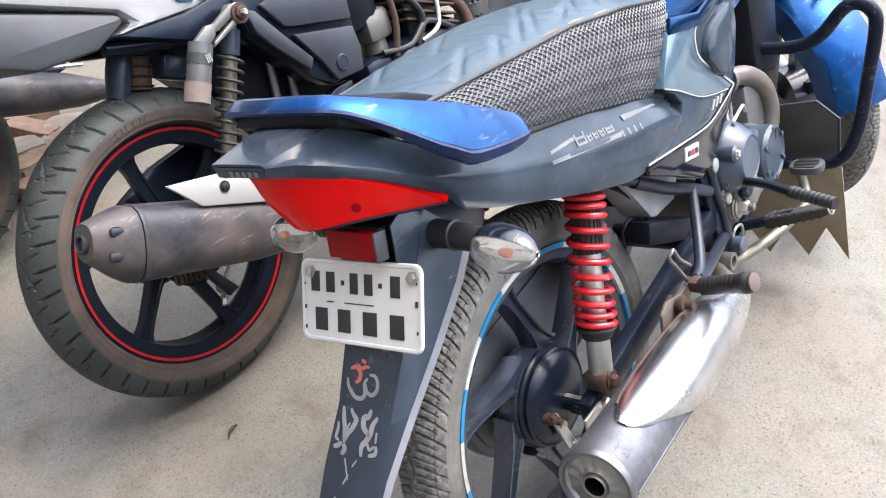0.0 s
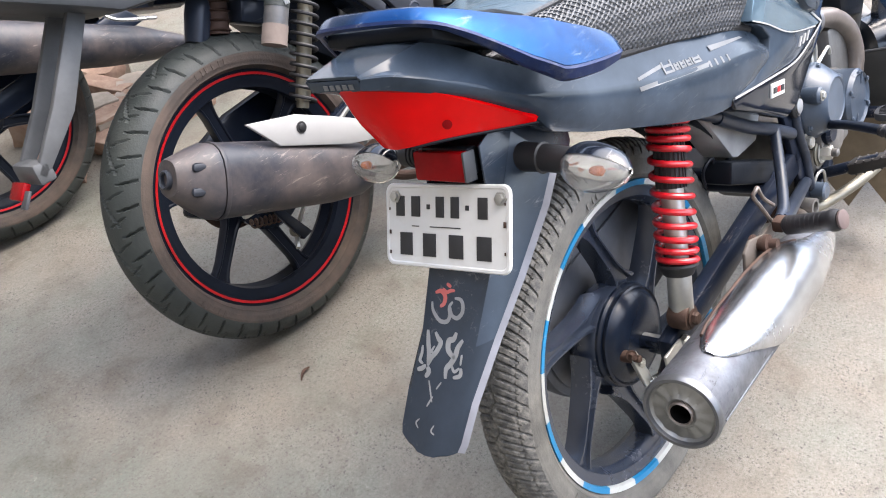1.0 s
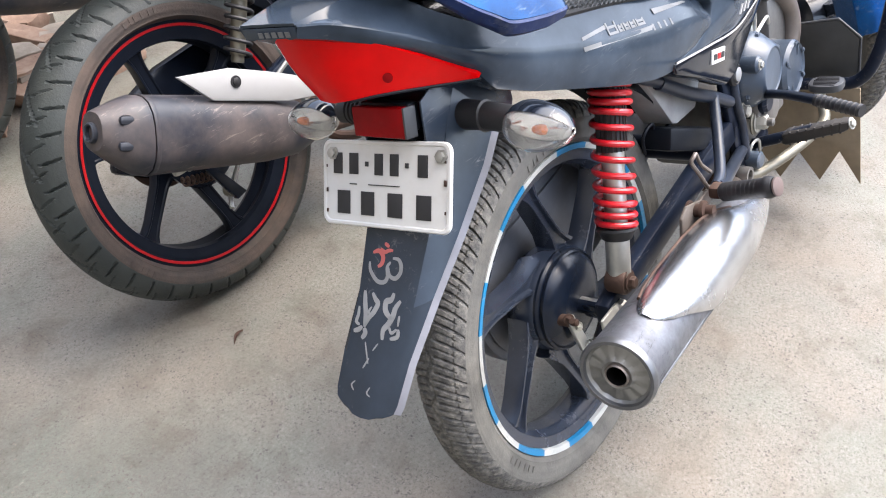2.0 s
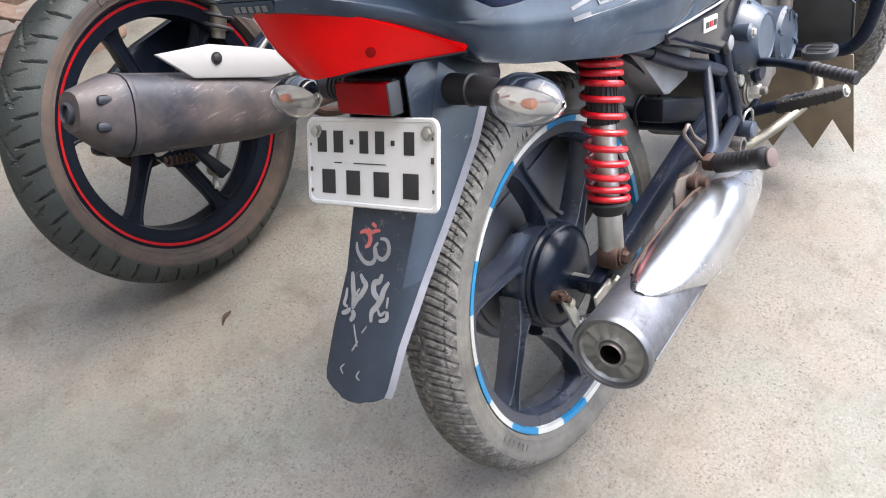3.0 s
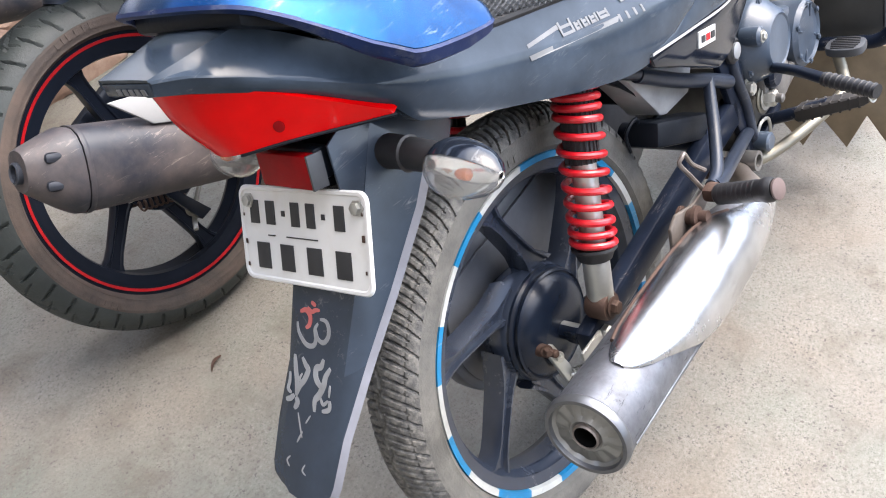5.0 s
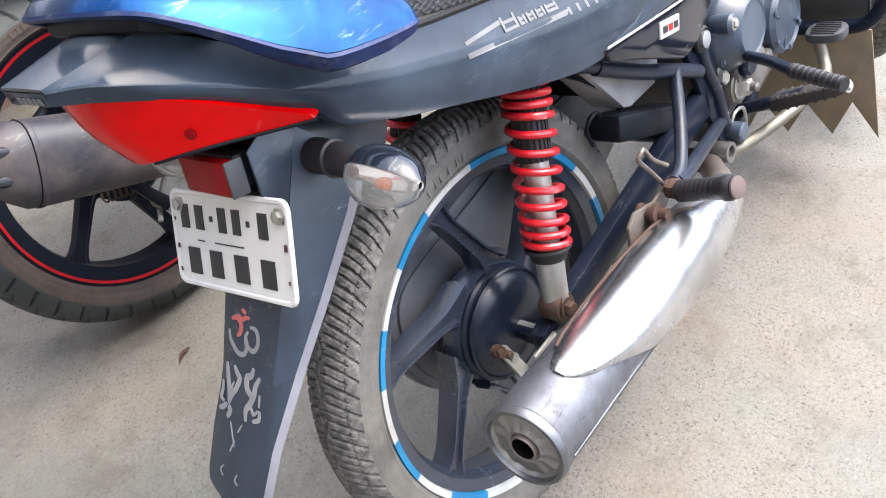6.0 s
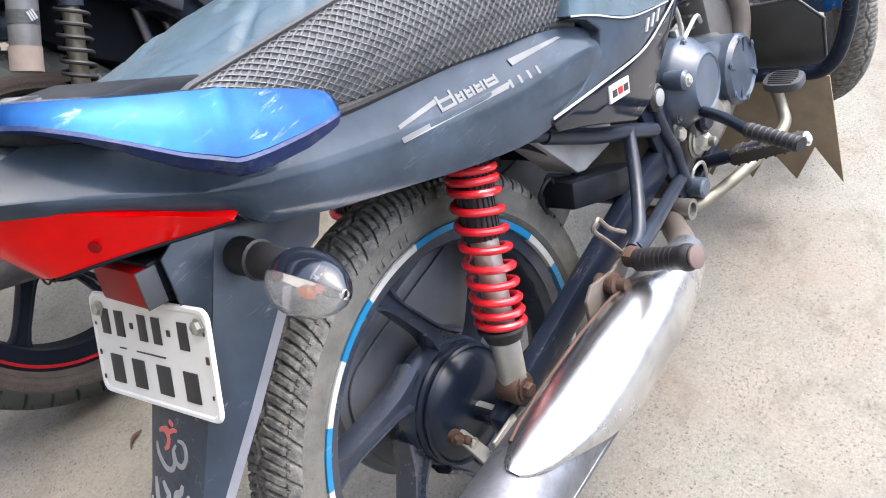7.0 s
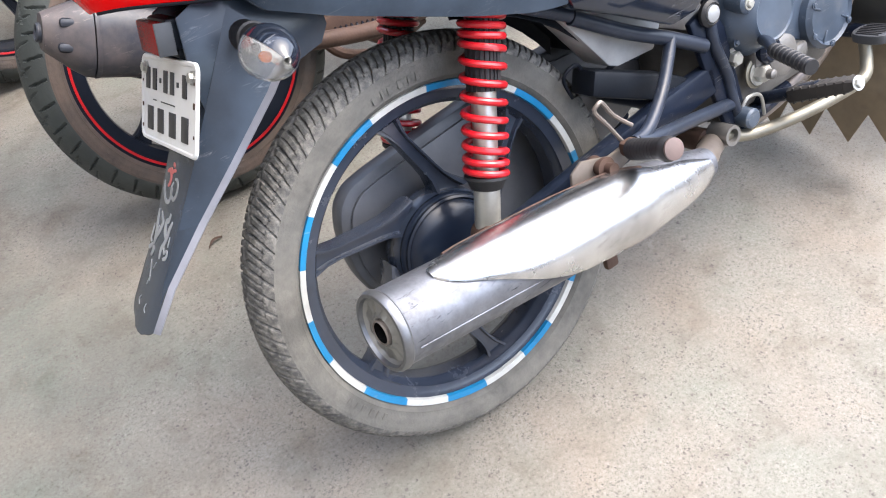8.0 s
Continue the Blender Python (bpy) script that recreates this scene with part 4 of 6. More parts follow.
indicator(-1)
indicator(1)


def grab_rail():
    """Blue painted rail round the tail: two blades joined behind the seat."""
    half = [(-0.080, -0.158, 0.820, 0.006, 0.008), (-0.088, -0.157, 0.826, 0.013, 0.012), (-0.12, -0.152, 0.838, 0.022, 0.017), (-0.150, -0.145, 0.849, 0.028, 0.021), (-0.172, -0.139, 0.859, 0.032, 0.023), (-0.20, -0.130, 0.879, 0.026, 0.021), (-0.235, -0.114, 0.907, 0.016, 0.017),
            (-0.270, -0.092, 0.934, 0.0085, 0.014), (-0.296, -0.062, 0.949, 0.006, 0.012)]
    path = half + [(-0.306, 0.0, 0.953, 0.0055, 0.011)] + [(x, -y, z, h, w) for x, y, z, h, w in half[::-1]]
    line = curve_points([p[:3] for p in path], 5)
    rows, lips = [], []
    for i, p in enumerate(line):
        f = i / (len(line) - 1) * (len(path) - 1)
        k = min(int(f), len(path) - 2)
        hh = path[k][3] + (path[k + 1][3] - path[k][3]) * (f - k)
        ww = path[k][4] + (path[k + 1][4] - path[k][4]) * (f - k)
        d = (line[min(i + 1, len(line) - 1)] - line[max(i - 1, 0)]).normalized()
        out = Vector((d.y, -d.x, 0)).normalized()
        if out.dot(Vector((p.x + 0.1, p.y, 0))) < 0:
            out = -out
        up = (Vector((0, 0, 1)) - d * d.z).normalized()
        tilt = (up * 0.95 - out * 0.35).normalized()
        q = Vector((p.x, p.y + YC, p.z))
        ring = [q + tilt * hh * u + out * ww * v for u, v in ((0.80, -0.75), (0.98, -0.45), (1.0, 0.0), (0.55, 0.42), (-0.05, 0.72), (-0.62, 0.95), (-0.95, 0.75), (-0.8, -0.3), (-0.2, -0.75))]
        rows.append(ring)
        edge, inner = q - tilt * hh * 0.72 + out * ww * 0.93, q - tilt * hh * 0.9 + out * ww * 0.45
        lips.append([edge + tilt * 0.0022, edge + out * 0.0016 - Vector((0, 0, 0.001)), edge - out * 0.003 - Vector((0, 0, 0.003 + 0.45 * min(0.022, hh))), inner - Vector((0, 0, 0.003 + 0.35 * min(0.022, hh))), inner + tilt * 0.001])
    rail = part("grab_rail", bevelled(loft(rows), 0.0012, 1, 38), M_BLUE, bike, "scratched blue painted grab rail", angle=24)
    part("rail_edge", bevelled(loft(lips), 0.0006, 1, 38), M_SCUFF, rail, "scuffed lower rail edge", angle=30)
    part("rail_mount", box((-0.262, YC, 0.928), (0.035, 0.12, 0.022), bevel=0.008), M_BLACK, rail)
    # added black block: stands for the dark gap between seat and tail
    part("gap_filler", prism([(-0.285, 0.935), (-0.29, 0.918), (-0.2, 0.869), (-0.08, 0.818), (-0.06, 0.85), (-0.18, 0.91)], YC - 0.088, YC + 0.088, 0.006), M_MATT, bike, "added black filler that stands for the shade between seat and tail")


grab_rail()


def seat():
    """Long padded seat: vinyl top, net cover on its flanks."""
    topz = [(-0.215, 0.885), (-0.18, 0.905), (-0.05, 0.908), (0.12, 0.900), (0.25, 0.882), (0.38, 0.85), (0.5, 0.84)]
    edge = [(-0.215, 0.872), (-0.16, 0.886), (-0.04, 0.881), (0.12, 0.873), (0.25, 0.852), (0.38, 0.822), (0.5, 0.81)]
    low = [(-0.215, 0.86), (-0.15, 0.825), (-0.04, 0.79), (0.11, 0.752), (0.25, 0.712), (0.335, 0.678), (0.5, 0.68)]
    wid = [(-0.215, 0.07), (-0.17, 0.084), (-0.08, 0.096), (0.0, 0.108), (0.2, 0.124), (0.36, 0.118), (0.5, 0.10)]
    lowx = lambda x: x if x < 0.3 else 0.3 + (x - 0.3) * 0.35  # noqa: E731
    xs = [-0.215 + 0.625 * i / 30 for i in range(31)]
    fine_xs = [-0.215 + 0.625 * i / 220 for i in range(221)]
    rows, right, left = [], [], []
    for x in xs:
        w, te, ee = interp(x, wid), interp(x, topz), interp(x, edge)
        rows.append([(x, YC + w * s, ee + (te - ee) * (1 - abs(s) ** 2.4)) for s in (-1, -0.92, -0.8, -0.6, -0.3, 0, 0.3, 0.6, 0.8, 0.92, 1)])
        for store, sg in ((right, -1), (left, 1)):
            store.append([(x + (lowx(x) - x) * f, YC + sg * (w + 0.016 * math.sin(math.pi * min(1, f * 0.9 + 0.05)) - 0.004 * f), ee + (interp(lowx(x), low) - ee) * f) for f in (0, 0.1, 0.25, 0.4, 0.55, 0.7, 0.85, 1)])
    base = part("seat", thick(loft([[(x, y * 0.92, z - 0.012) for x, y, z in r] for r in rows], close_ring=False), 0.02), M_MESHBASE, bike, "long padded seat with net-covered flanks")
    fine_rows = []
    creases = [(-0.12, -0.95, -0.02, -0.45), (-0.03, -0.97, 0.03, -0.6), (-0.06, -0.3, 0.05, 0.35), (0.02, -0.97, 0.10, -0.5), (0.06, -0.97, 0.15, -0.35), (0.10, -0.5, 0.19, 0.1), (0.12, -0.97, 0.2, -0.6), (0.165, -0.97, 0.26, -0.3), (0.22, -0.97, 0.29, -0.5), (0.24, -0.4, 0.33, 0.2), (-0.15, -0.1, -0.05, 0.6), (0.28, -0.95, 0.34, -0.2)]
    def fold_depth(x, y):
        z = 0.0
        for x0, q0, x1, q1 in creases:
            a, b = Vector((x0, q0 * 0.11)), Vector((x1, q1 * 0.11))
            d = b - a
            f = min(1.0, max(0.0, (Vector((x, y)) - a).dot(d) / d.length_squared))
            c = a + d * f
            off = Vector((x, y)) - c
            side = d.x * off.y - d.y * off.x
            e = math.copysign(off.length, side)
            k = math.sin(math.pi * min(1.0, 0.15 + 0.85 * (1 - f)))
            z += 0.5 * k * (0.004 * math.exp(-((e - 0.011) / 0.010) ** 2) - 0.0075 * math.exp(-(e / 0.0045) ** 2))
        return z
    for x in fine_xs:
        w, te, ee = interp(x, wid), interp(x, topz), interp(x, edge)
        row = []
        for k in range(61):
            q = -1 + k / 30
            z = ee + (te - ee) * (1 - abs(q) ** 2.4)
            drag = abs(noise.noise(Vector((x * 16 + q * 0.9, q * 1.6, 3.0)))) ** 0.7
            fold = abs(noise.noise(Vector((x * 30 - abs(q) * 1.4, q * 0.8, 9.0)))) ** 0.6
            z -= (1 - min(1.0, drag * 4.5)) * 0.0016 * (1 - abs(q) ** 6) + (1 - min(1.0, fold * 4.0)) * 0.0022 * abs(q) ** 1.5 * (1 - abs(q) ** 14)
            z += 0.0025 * noise.noise(Vector((x * 9, q * 1.2, 5.0))) * (1 - abs(q) ** 6)
            z += fold_depth(x, w * q) * (1 - abs(q) ** 12)
            row.append((x, YC + w * q, z))
        fine_rows.append(row)
    topm = loft(fine_rows, close_ring=False)
    part("seat_top", thick(topm, 0.004), M_VINYL, base, "creased blue-grey vinyl seat top with torn seams", angle=50)
    for store in (right, left):
        part("seat_flank", thick(loft(store, close_ring=False), 0.004), M_MESHBASE, base, "black seat side under a diamond net")
    # the net: two sets of slanting cords over each flank
    def surf(store, u, f):
        u = min(max(u, 0), len(store) - 1.001)
        g = f * 7
        i, j = int(u), min(int(g), 6)
        a, b, c, d = (Vector(q) for q in (store[i][j], store[i + 1][j], store[i][j + 1], store[i + 1][j + 1]))
        s, t = u - i, g - j
        return (a * (1 - s) + b * s) * (1 - t) + (c * (1 - s) + d * s) * t
    for store, sg in ((right, -1), (left, 1)):
        bm = bmesh.new()
        count = 58
        for fam in (-1, 1):
            for c in range(-16, count + 16):
                line = []
                for k in range(22):
                    f = k / 21
                    u = (c + fam * f * 12) / count * 30
                    if 0 <= u <= 30:
                        line.append(surf(store, u, f))
                prev = None
                for k, p in enumerate(line):
                    d = line[min(k + 1, len(line) - 1)] - line[max(k - 1, 0)]
                    if d.length < 1e-6:
                        continue
                    wv = d.cross(Vector((0, 1, 0))).normalized() * 0.0011
                    o = Vector((0, sg * (0.0022 + (0.0006 if (k + fam) % 4 < 2 else 0)), 0))
                    q = [bm.verts.new(p + o * 0.2 + wv), bm.verts.new(p + o), bm.verts.new(p + o * 0.2 - wv)]
                    if prev:
                        for e in (0, 1):
                            bm.faces.new((prev[e], q[e], q[e + 1], prev[e + 1]))
                    prev = q
        net = part("net_cover", bm, M_MESH, base, "grey diamond net cover")
        net["kind"] = "stuff"
        edge_line = [surf(store, u, 0.0) + Vector((0, sg * 0.002, 0.001)) for u in range(0, 31)]
        part("piping", tube(edge_line, 0.003, 8, 1), M_GREY, base, "corded seam")
    for x0, x1, gap in ((0.06, 0.1, 0.004), (0.122, 0.162, 0.006), (0.18, 0.225, 0.005)):
        n = 9
        row = []
        for i in range(n):
            x = x0 + (x1 - x0) * i / (n - 1)
            w, te, ee = interp(x, wid), interp(x, topz), interp(x, edge)
            open_ = gap * math.sin(math.pi * i / (n - 1)) + 0.0006 * noise.noise(Vector((x * 200, 0, 0)))
            row.append([(x, YC - w * sg, ee + (te - ee) * (1 - sg ** 2.4) + 0.0022 + dz) for sg, dz in ((0.985, -0.0005), (0.985 - open_ * 3, 0.0012), (0.985 - open_ * 6, 0.0))])
        part("foam_tear", thick(loft(row, close_ring=False), 0.0004), M_FOAM, base, "torn seam showing dull foam")


seat()


def front_body():
    """Tank side, knee cover with its stripes and the lower cover."""
    shape = lambda x, z: 0.0  # noqa: E731
    cover = part("knee_cover", prism([(0.225, 0.604), (0.333, 0.588), (0.449, 0.572), (0.527, 0.581), (0.577, 0.592), (0.585, 0.572), (0.535, 0.544), (0.445, 0.49), (0.40, 0.488), (0.30, 0.545), (0.232, 0.58)], YC - 0.122, YC - 0.09, 0.006, shape), M_BLACK, bike, "gloss black knee cover with white striping")
    part("grey_field", prism([(0.225, 0.600), (0.30, 0.60), (0.36, 0.62), (0.372, 0.64), (0.35, 0.665), (0.318, 0.684), (0.365, 0.664), (0.444, 0.62), (0.546, 0.59), (0.53, 0.577), (0.449, 0.567), (0.333, 0.584)], YC - 0.1235, YC - 0.095, 0.003, shape), M_PANEL, cover, "glossy grey lower field")
    part("silver_field", prism([(0.315, 0.688), (0.363, 0.762), (0.466, 0.738), (0.455, 0.727), (0.448, 0.709), (0.461, 0.678), (0.570, 0.588), (0.543, 0.590), (0.444, 0.620), (0.365, 0.664)], YC - 0.1245, YC - 0.095, 0.003, shape), M_SILVER, cover, "silver-blue upper field")
    part("dark_field", prism([(0.462, 0.735), (0.456, 0.726), (0.449, 0.709), (0.462, 0.679), (0.572, 0.589), (0.60, 0.62), (0.61, 0.73), (0.52, 0.76)], YC - 0.1225, YC - 0.095, 0.003, shape), M_PANEL, cover, "dark grey upper field")
    part("blue_band", prism([(0.361, 0.757), (0.466, 0.734), (0.55, 0.742), (0.56, 0.77), (0.47, 0.756), (0.37, 0.782)], YC - 0.1285, YC - 0.12, 0.003, shape), M_BLUE, cover, "blue band")
    for wide, line in ((0.0019, [(0.52, 0.757), (0.462, 0.737), (0.4475, 0.712), (0.460, 0.678), (0.53, 0.623)]), (0.0019, [(0.53, 0.623), (0.573, 0.588)]), (0.0017, [(0.573, 0.588), (0.527, 0.577), (0.449, 0.567), (0.333, 0.584), (0.226, 0.603)]), (0.0011, [(0.546, 0.5905), (0.444, 0.62), (0.365, 0.664), (0.318, 0.687)])):
        bm = bmesh.new()
        prev = None
        pts = curve_points([(x, 0, z) for x, z in line], 6)
        for i, p in enumerate(pts):
            d = (pts[min(i + 1, len(pts) - 1)] - pts[max(i - 1, 0)]).normalized()
            o = Vector((-d.z, 0, d.x)) * wide
            y = YC - 0.1256
            q = [bm.verts.new((p.x + o.x, y, p.z + o.z)), bm.verts.new((p.x - o.x, y, p.z - o.z))]
            if prev:
                bm.faces.new((prev[0], q[0], q[1], prev[1]))
            prev = q
        part("white_stripe", thick(bm, 0.001), M_WHITE, cover, "white pinstripe", smooth=False)
    badge = part("badge", prism([(0.345, 0.548), (0.394, 0.536), (0.402, 0.557), (0.353, 0.569)], YC - 0.1248, YC - 0.1215, 0.0006), M_PLATE, cover, "white badge with red and black bars")
    for i in range(3):
        x, z = 0.353 + 0.0142 * i, 0.5525 - 0.0035 * i
        part("badge_bar", prism([(x, z), (x + 0.0105, z - 0.0026), (x + 0.0135, z + 0.0064), (x + 0.003, z + 0.009)], YC - 0.126, YC - 0.1246, 0.0), M_TAPER if i == 1 else M_INK, badge)
    for i in range(3):
        x = 0.47 + 0.016 * i
        z = 0.584 - 0.001 * i
        part("number_bar", prism([(x, z), (x + 0.004, z - 0.001), (x + 0.018, z + 0.012), (x + 0.013, z + 0.013)], YC - 0.1258 + shape(x, z), YC - 0.1215 + shape(x, z), 0.0), M_WHITE, cover)
    rows = []
    for i in range(11):
        x = 0.37 + 0.36 * i / 10
        w = 0.108 + 0.03 * math.sin(math.pi * i / 10)
        zt, zl = 0.86 + 0.07 * math.sin(math.pi * (0.15 + 0.8 * i / 10)), 0.74 - 0.03 * i / 10
        rows.append([(x, YC - w, zl), (x, YC - w - 0.006, zl + 0.06), (x, YC - w * 0.8, zt - 0.02), (x, YC, zt), (x, YC + w * 0.8, zt - 0.02), (x, YC + w + 0.006, zl + 0.06), (x, YC + w, zl)])
    cover.location = (-0.016, -0.018, 0.017)
    part("fuel_tank", bevelled(loft(rows), 0.01, 3, 25), M_BLUE, bike, "metallic blue fuel tank")
    wing = [(0.468, 0.676), (0.47, 0.70), (0.50, 0.724), (0.56, 0.735), (0.597, 0.733), (0.598, 0.69), (0.572, 0.633), (0.538, 0.615), (0.50, 0.638)]
    part("tank_shroud", prism(wing, YC - 0.138, YC - 0.10, 0.012), M_PANEL, bike, "dark grey tank shroud").location = (-0.016, -0.018, 0.017)
    part("left_cover", prism([(0.25, 0.583), (0.36, 0.60), (0.40, 0.83), (0.585, 0.70), (0.56, 0.56), (0.42, 0.487)], YC + 0.09, YC + 0.118, 0.006), M_PANEL, bike, "grey knee cover")


front_body()


def frame_and_rest():
    tubes = part("frame", join(tube([(0.245, -0.105, 0.572), (0.33, -0.112, 0.515), (0.405, -0.116, 0.473), (0.475, -0.116, 0.43)], 0.0115, 14),
                               tube([(0.10, -0.09, 0.66), (0.245, -0.105, 0.575)], 0.0105, 14, 1)), M_GREYT, bike, "dark grey tubular frame")
    part("rest_stay", tube([(0.408, -0.118, 0.473), (0.35, -0.145, 0.422), (0.285, -0.172, 0.393), (0.248, -0.18, 0.391)], 0.0095, 14), M_GREYT, tubes, "dark footrest stay")
    part("rest_stay", tube([(0.517, -0.114, 0.311), (0.45, -0.133, 0.331), (0.388, -0.15, 0.349), (0.288, -0.176, 0.376), (0.25, -0.182, 0.389)], 0.011, 14), M_GREYT, tubes, "grey footrest stay")
    part("frame_plate", prism([(0.45, 0.475), (0.50, 0.49), (0.525, 0.44), (0.545, 0.30), (0.53, 0.262), (0.50, 0.268), (0.475, 0.36)], -0.118, -0.104, 0.005), M_FRAME, tubes, "black pivot plate")
    part("rear_stay", tube([(0.538, -0.115, 0.25), (0.520, -0.118, 0.31), (0.510, -0.12, 0.37), (0.49, -0.12, 0.44), (0.497, -0.115, 0.55)], 0.0098, 14), M_GREYT, tubes)
    part("frame_bolt", moved(lathe([(0.021, 0), (0.021, 0.006), (0.017, 0.01), (0.016, 0.0085)], 28), along((0.486, -0.122, 0.479), (0.486, -0.2, 0.479))), M_RUBBER, tubes)
    part("bolt_head", moved(lathe([(0.013, 0), (0.013, 0.004), (0.008, 0.006)], 20), along((0.486, -0.13, 0.479), (0.486, -0.2, 0.479))), M_STICKER, tubes)
    part("pivot_nut", bolt((0.532, -0.116, 0.384), (0, -1, 0), 0.012, 0.014), M_ZINC, tubes, "zinc pivot nut")
    rest = part("passenger_footrest", moved(lathe([(0.012, 0.0), (0.0152, 0.004), (0.0152, 0.074), (0.0172, 0.078), (0.0172, 0.086), (0.0145, 0.092)], 28), along((0.2215, -0.2, 0.397), (0.2135, -0.282, 0.419))), M_RUBBER, bike, "black rubber passenger footrest with rusty mount")
    for i in range(8):
        part("grip_rib", moved(lathe([(0.0150, 0), (0.0155, 0.0012), (0.0150, 0.0024)], 24), along(Vector((0.2215, -0.2, 0.397)).lerp(Vector((0.2135, -0.282, 0.419)), 0.12 + 0.09 * i), (0.2135, -0.282, 0.419))), M_RUBBER, rest)
    part("end_cap", moved(lathe([(0.0148, 0), (0.0148, 0.003), (0.010, 0.0045)], 24), along((0.2126, -0.2905, 0.4213), (0.2045, -0.374, 0.443))), surface("worn_pink_rubber", (0.11, 0.078, 0.072), 0.6, dust_amount=0.3), rest, "worn rubber end cap")
    part("rest_mount", box((0.23, -0.189, 0.394), (0.026, 0.022, 0.022), bevel=0.006), M_RUST, rest, "rusty mounting bracket")
    part("hanger_plate", prism([(0.25, 0.392), (0.242, 0.366), (0.141, 0.33), (0.125, 0.35), (0.135, 0.394), (0.156, 0.405), (0.205, 0.388)], -0.172, -0.166, 0.002), surface("dusty_bare_steel", (0.13, 0.112, 0.098), 0.6, 0.3, dust=(0.24, 0.19, 0.15), dust_amount=0.4, dust_scale=30.0), rest, "dusty steel muffler hanger plate")
    part("guard_loop", tube([(0.235, -0.172, 0.394), (0.218, -0.168, 0.428), (0.202, -0.165, 0.457), (0.207, -0.168, 0.466), (0.215, -0.168, 0.466), (0.232, -0.166, 0.438), (0.259, -0.168, 0.41)], 0.0034, 8, 3), M_PIPE, rest, "bent wire saree-guard loop")
    part("mount_spool", moved(lathe([(0.008, 0), (0.016, 0.002), (0.016, 0.006), (0.011, 0.008), (0.011, 0.022), (0.016, 0.024), (0.016, 0.03), (0.009, 0.032), (0.009, 0.044)], 20), along((0.182, -0.158, 0.381), (0.187, -0.228, 0.387))), M_RUST, rest, "rusty muffler mounting spool")
    part("grey_box", prism([(0.235, 0.575), (0.308, 0.468), (0.325, 0.46), (0.40, 0.455), (0.43, 0.50), (0.3, 0.585)], -0.088, -0.03, 0.004), surface("pale_grey_cover", (0.3, 0.305, 0.31), 0.42, dust_amount=0.2), bike, "pale grey sheet cover under the side panel")
    part("battery_tray", box((0.37, -0.01, 0.53), (0.12, 0.15, 0.1), bevel=0.01), M_MATT, bike)
    part("dark_bracket", join(prism([(0.25, 0.447), (0.265, 0.484), (0.41, 0.412), (0.45, 0.385), (0.44, 0.35), (0.385, 0.377)], -0.108, -0.055, 0.007), tube([(0.25, -0.06, 0.44), (0.235, -0.07, 0.48), (0.262, -0.075, 0.49), (0.27, -0.07, 0.45)], 0.003, 8), tube([(0.30, -0.06, 0.44), (0.33, -0.075, 0.462), (0.375, -0.075, 0.452)], 0.0045, 8)), M_MATT, bike, "black box bracket with a cable clip")


frame_and_rest()


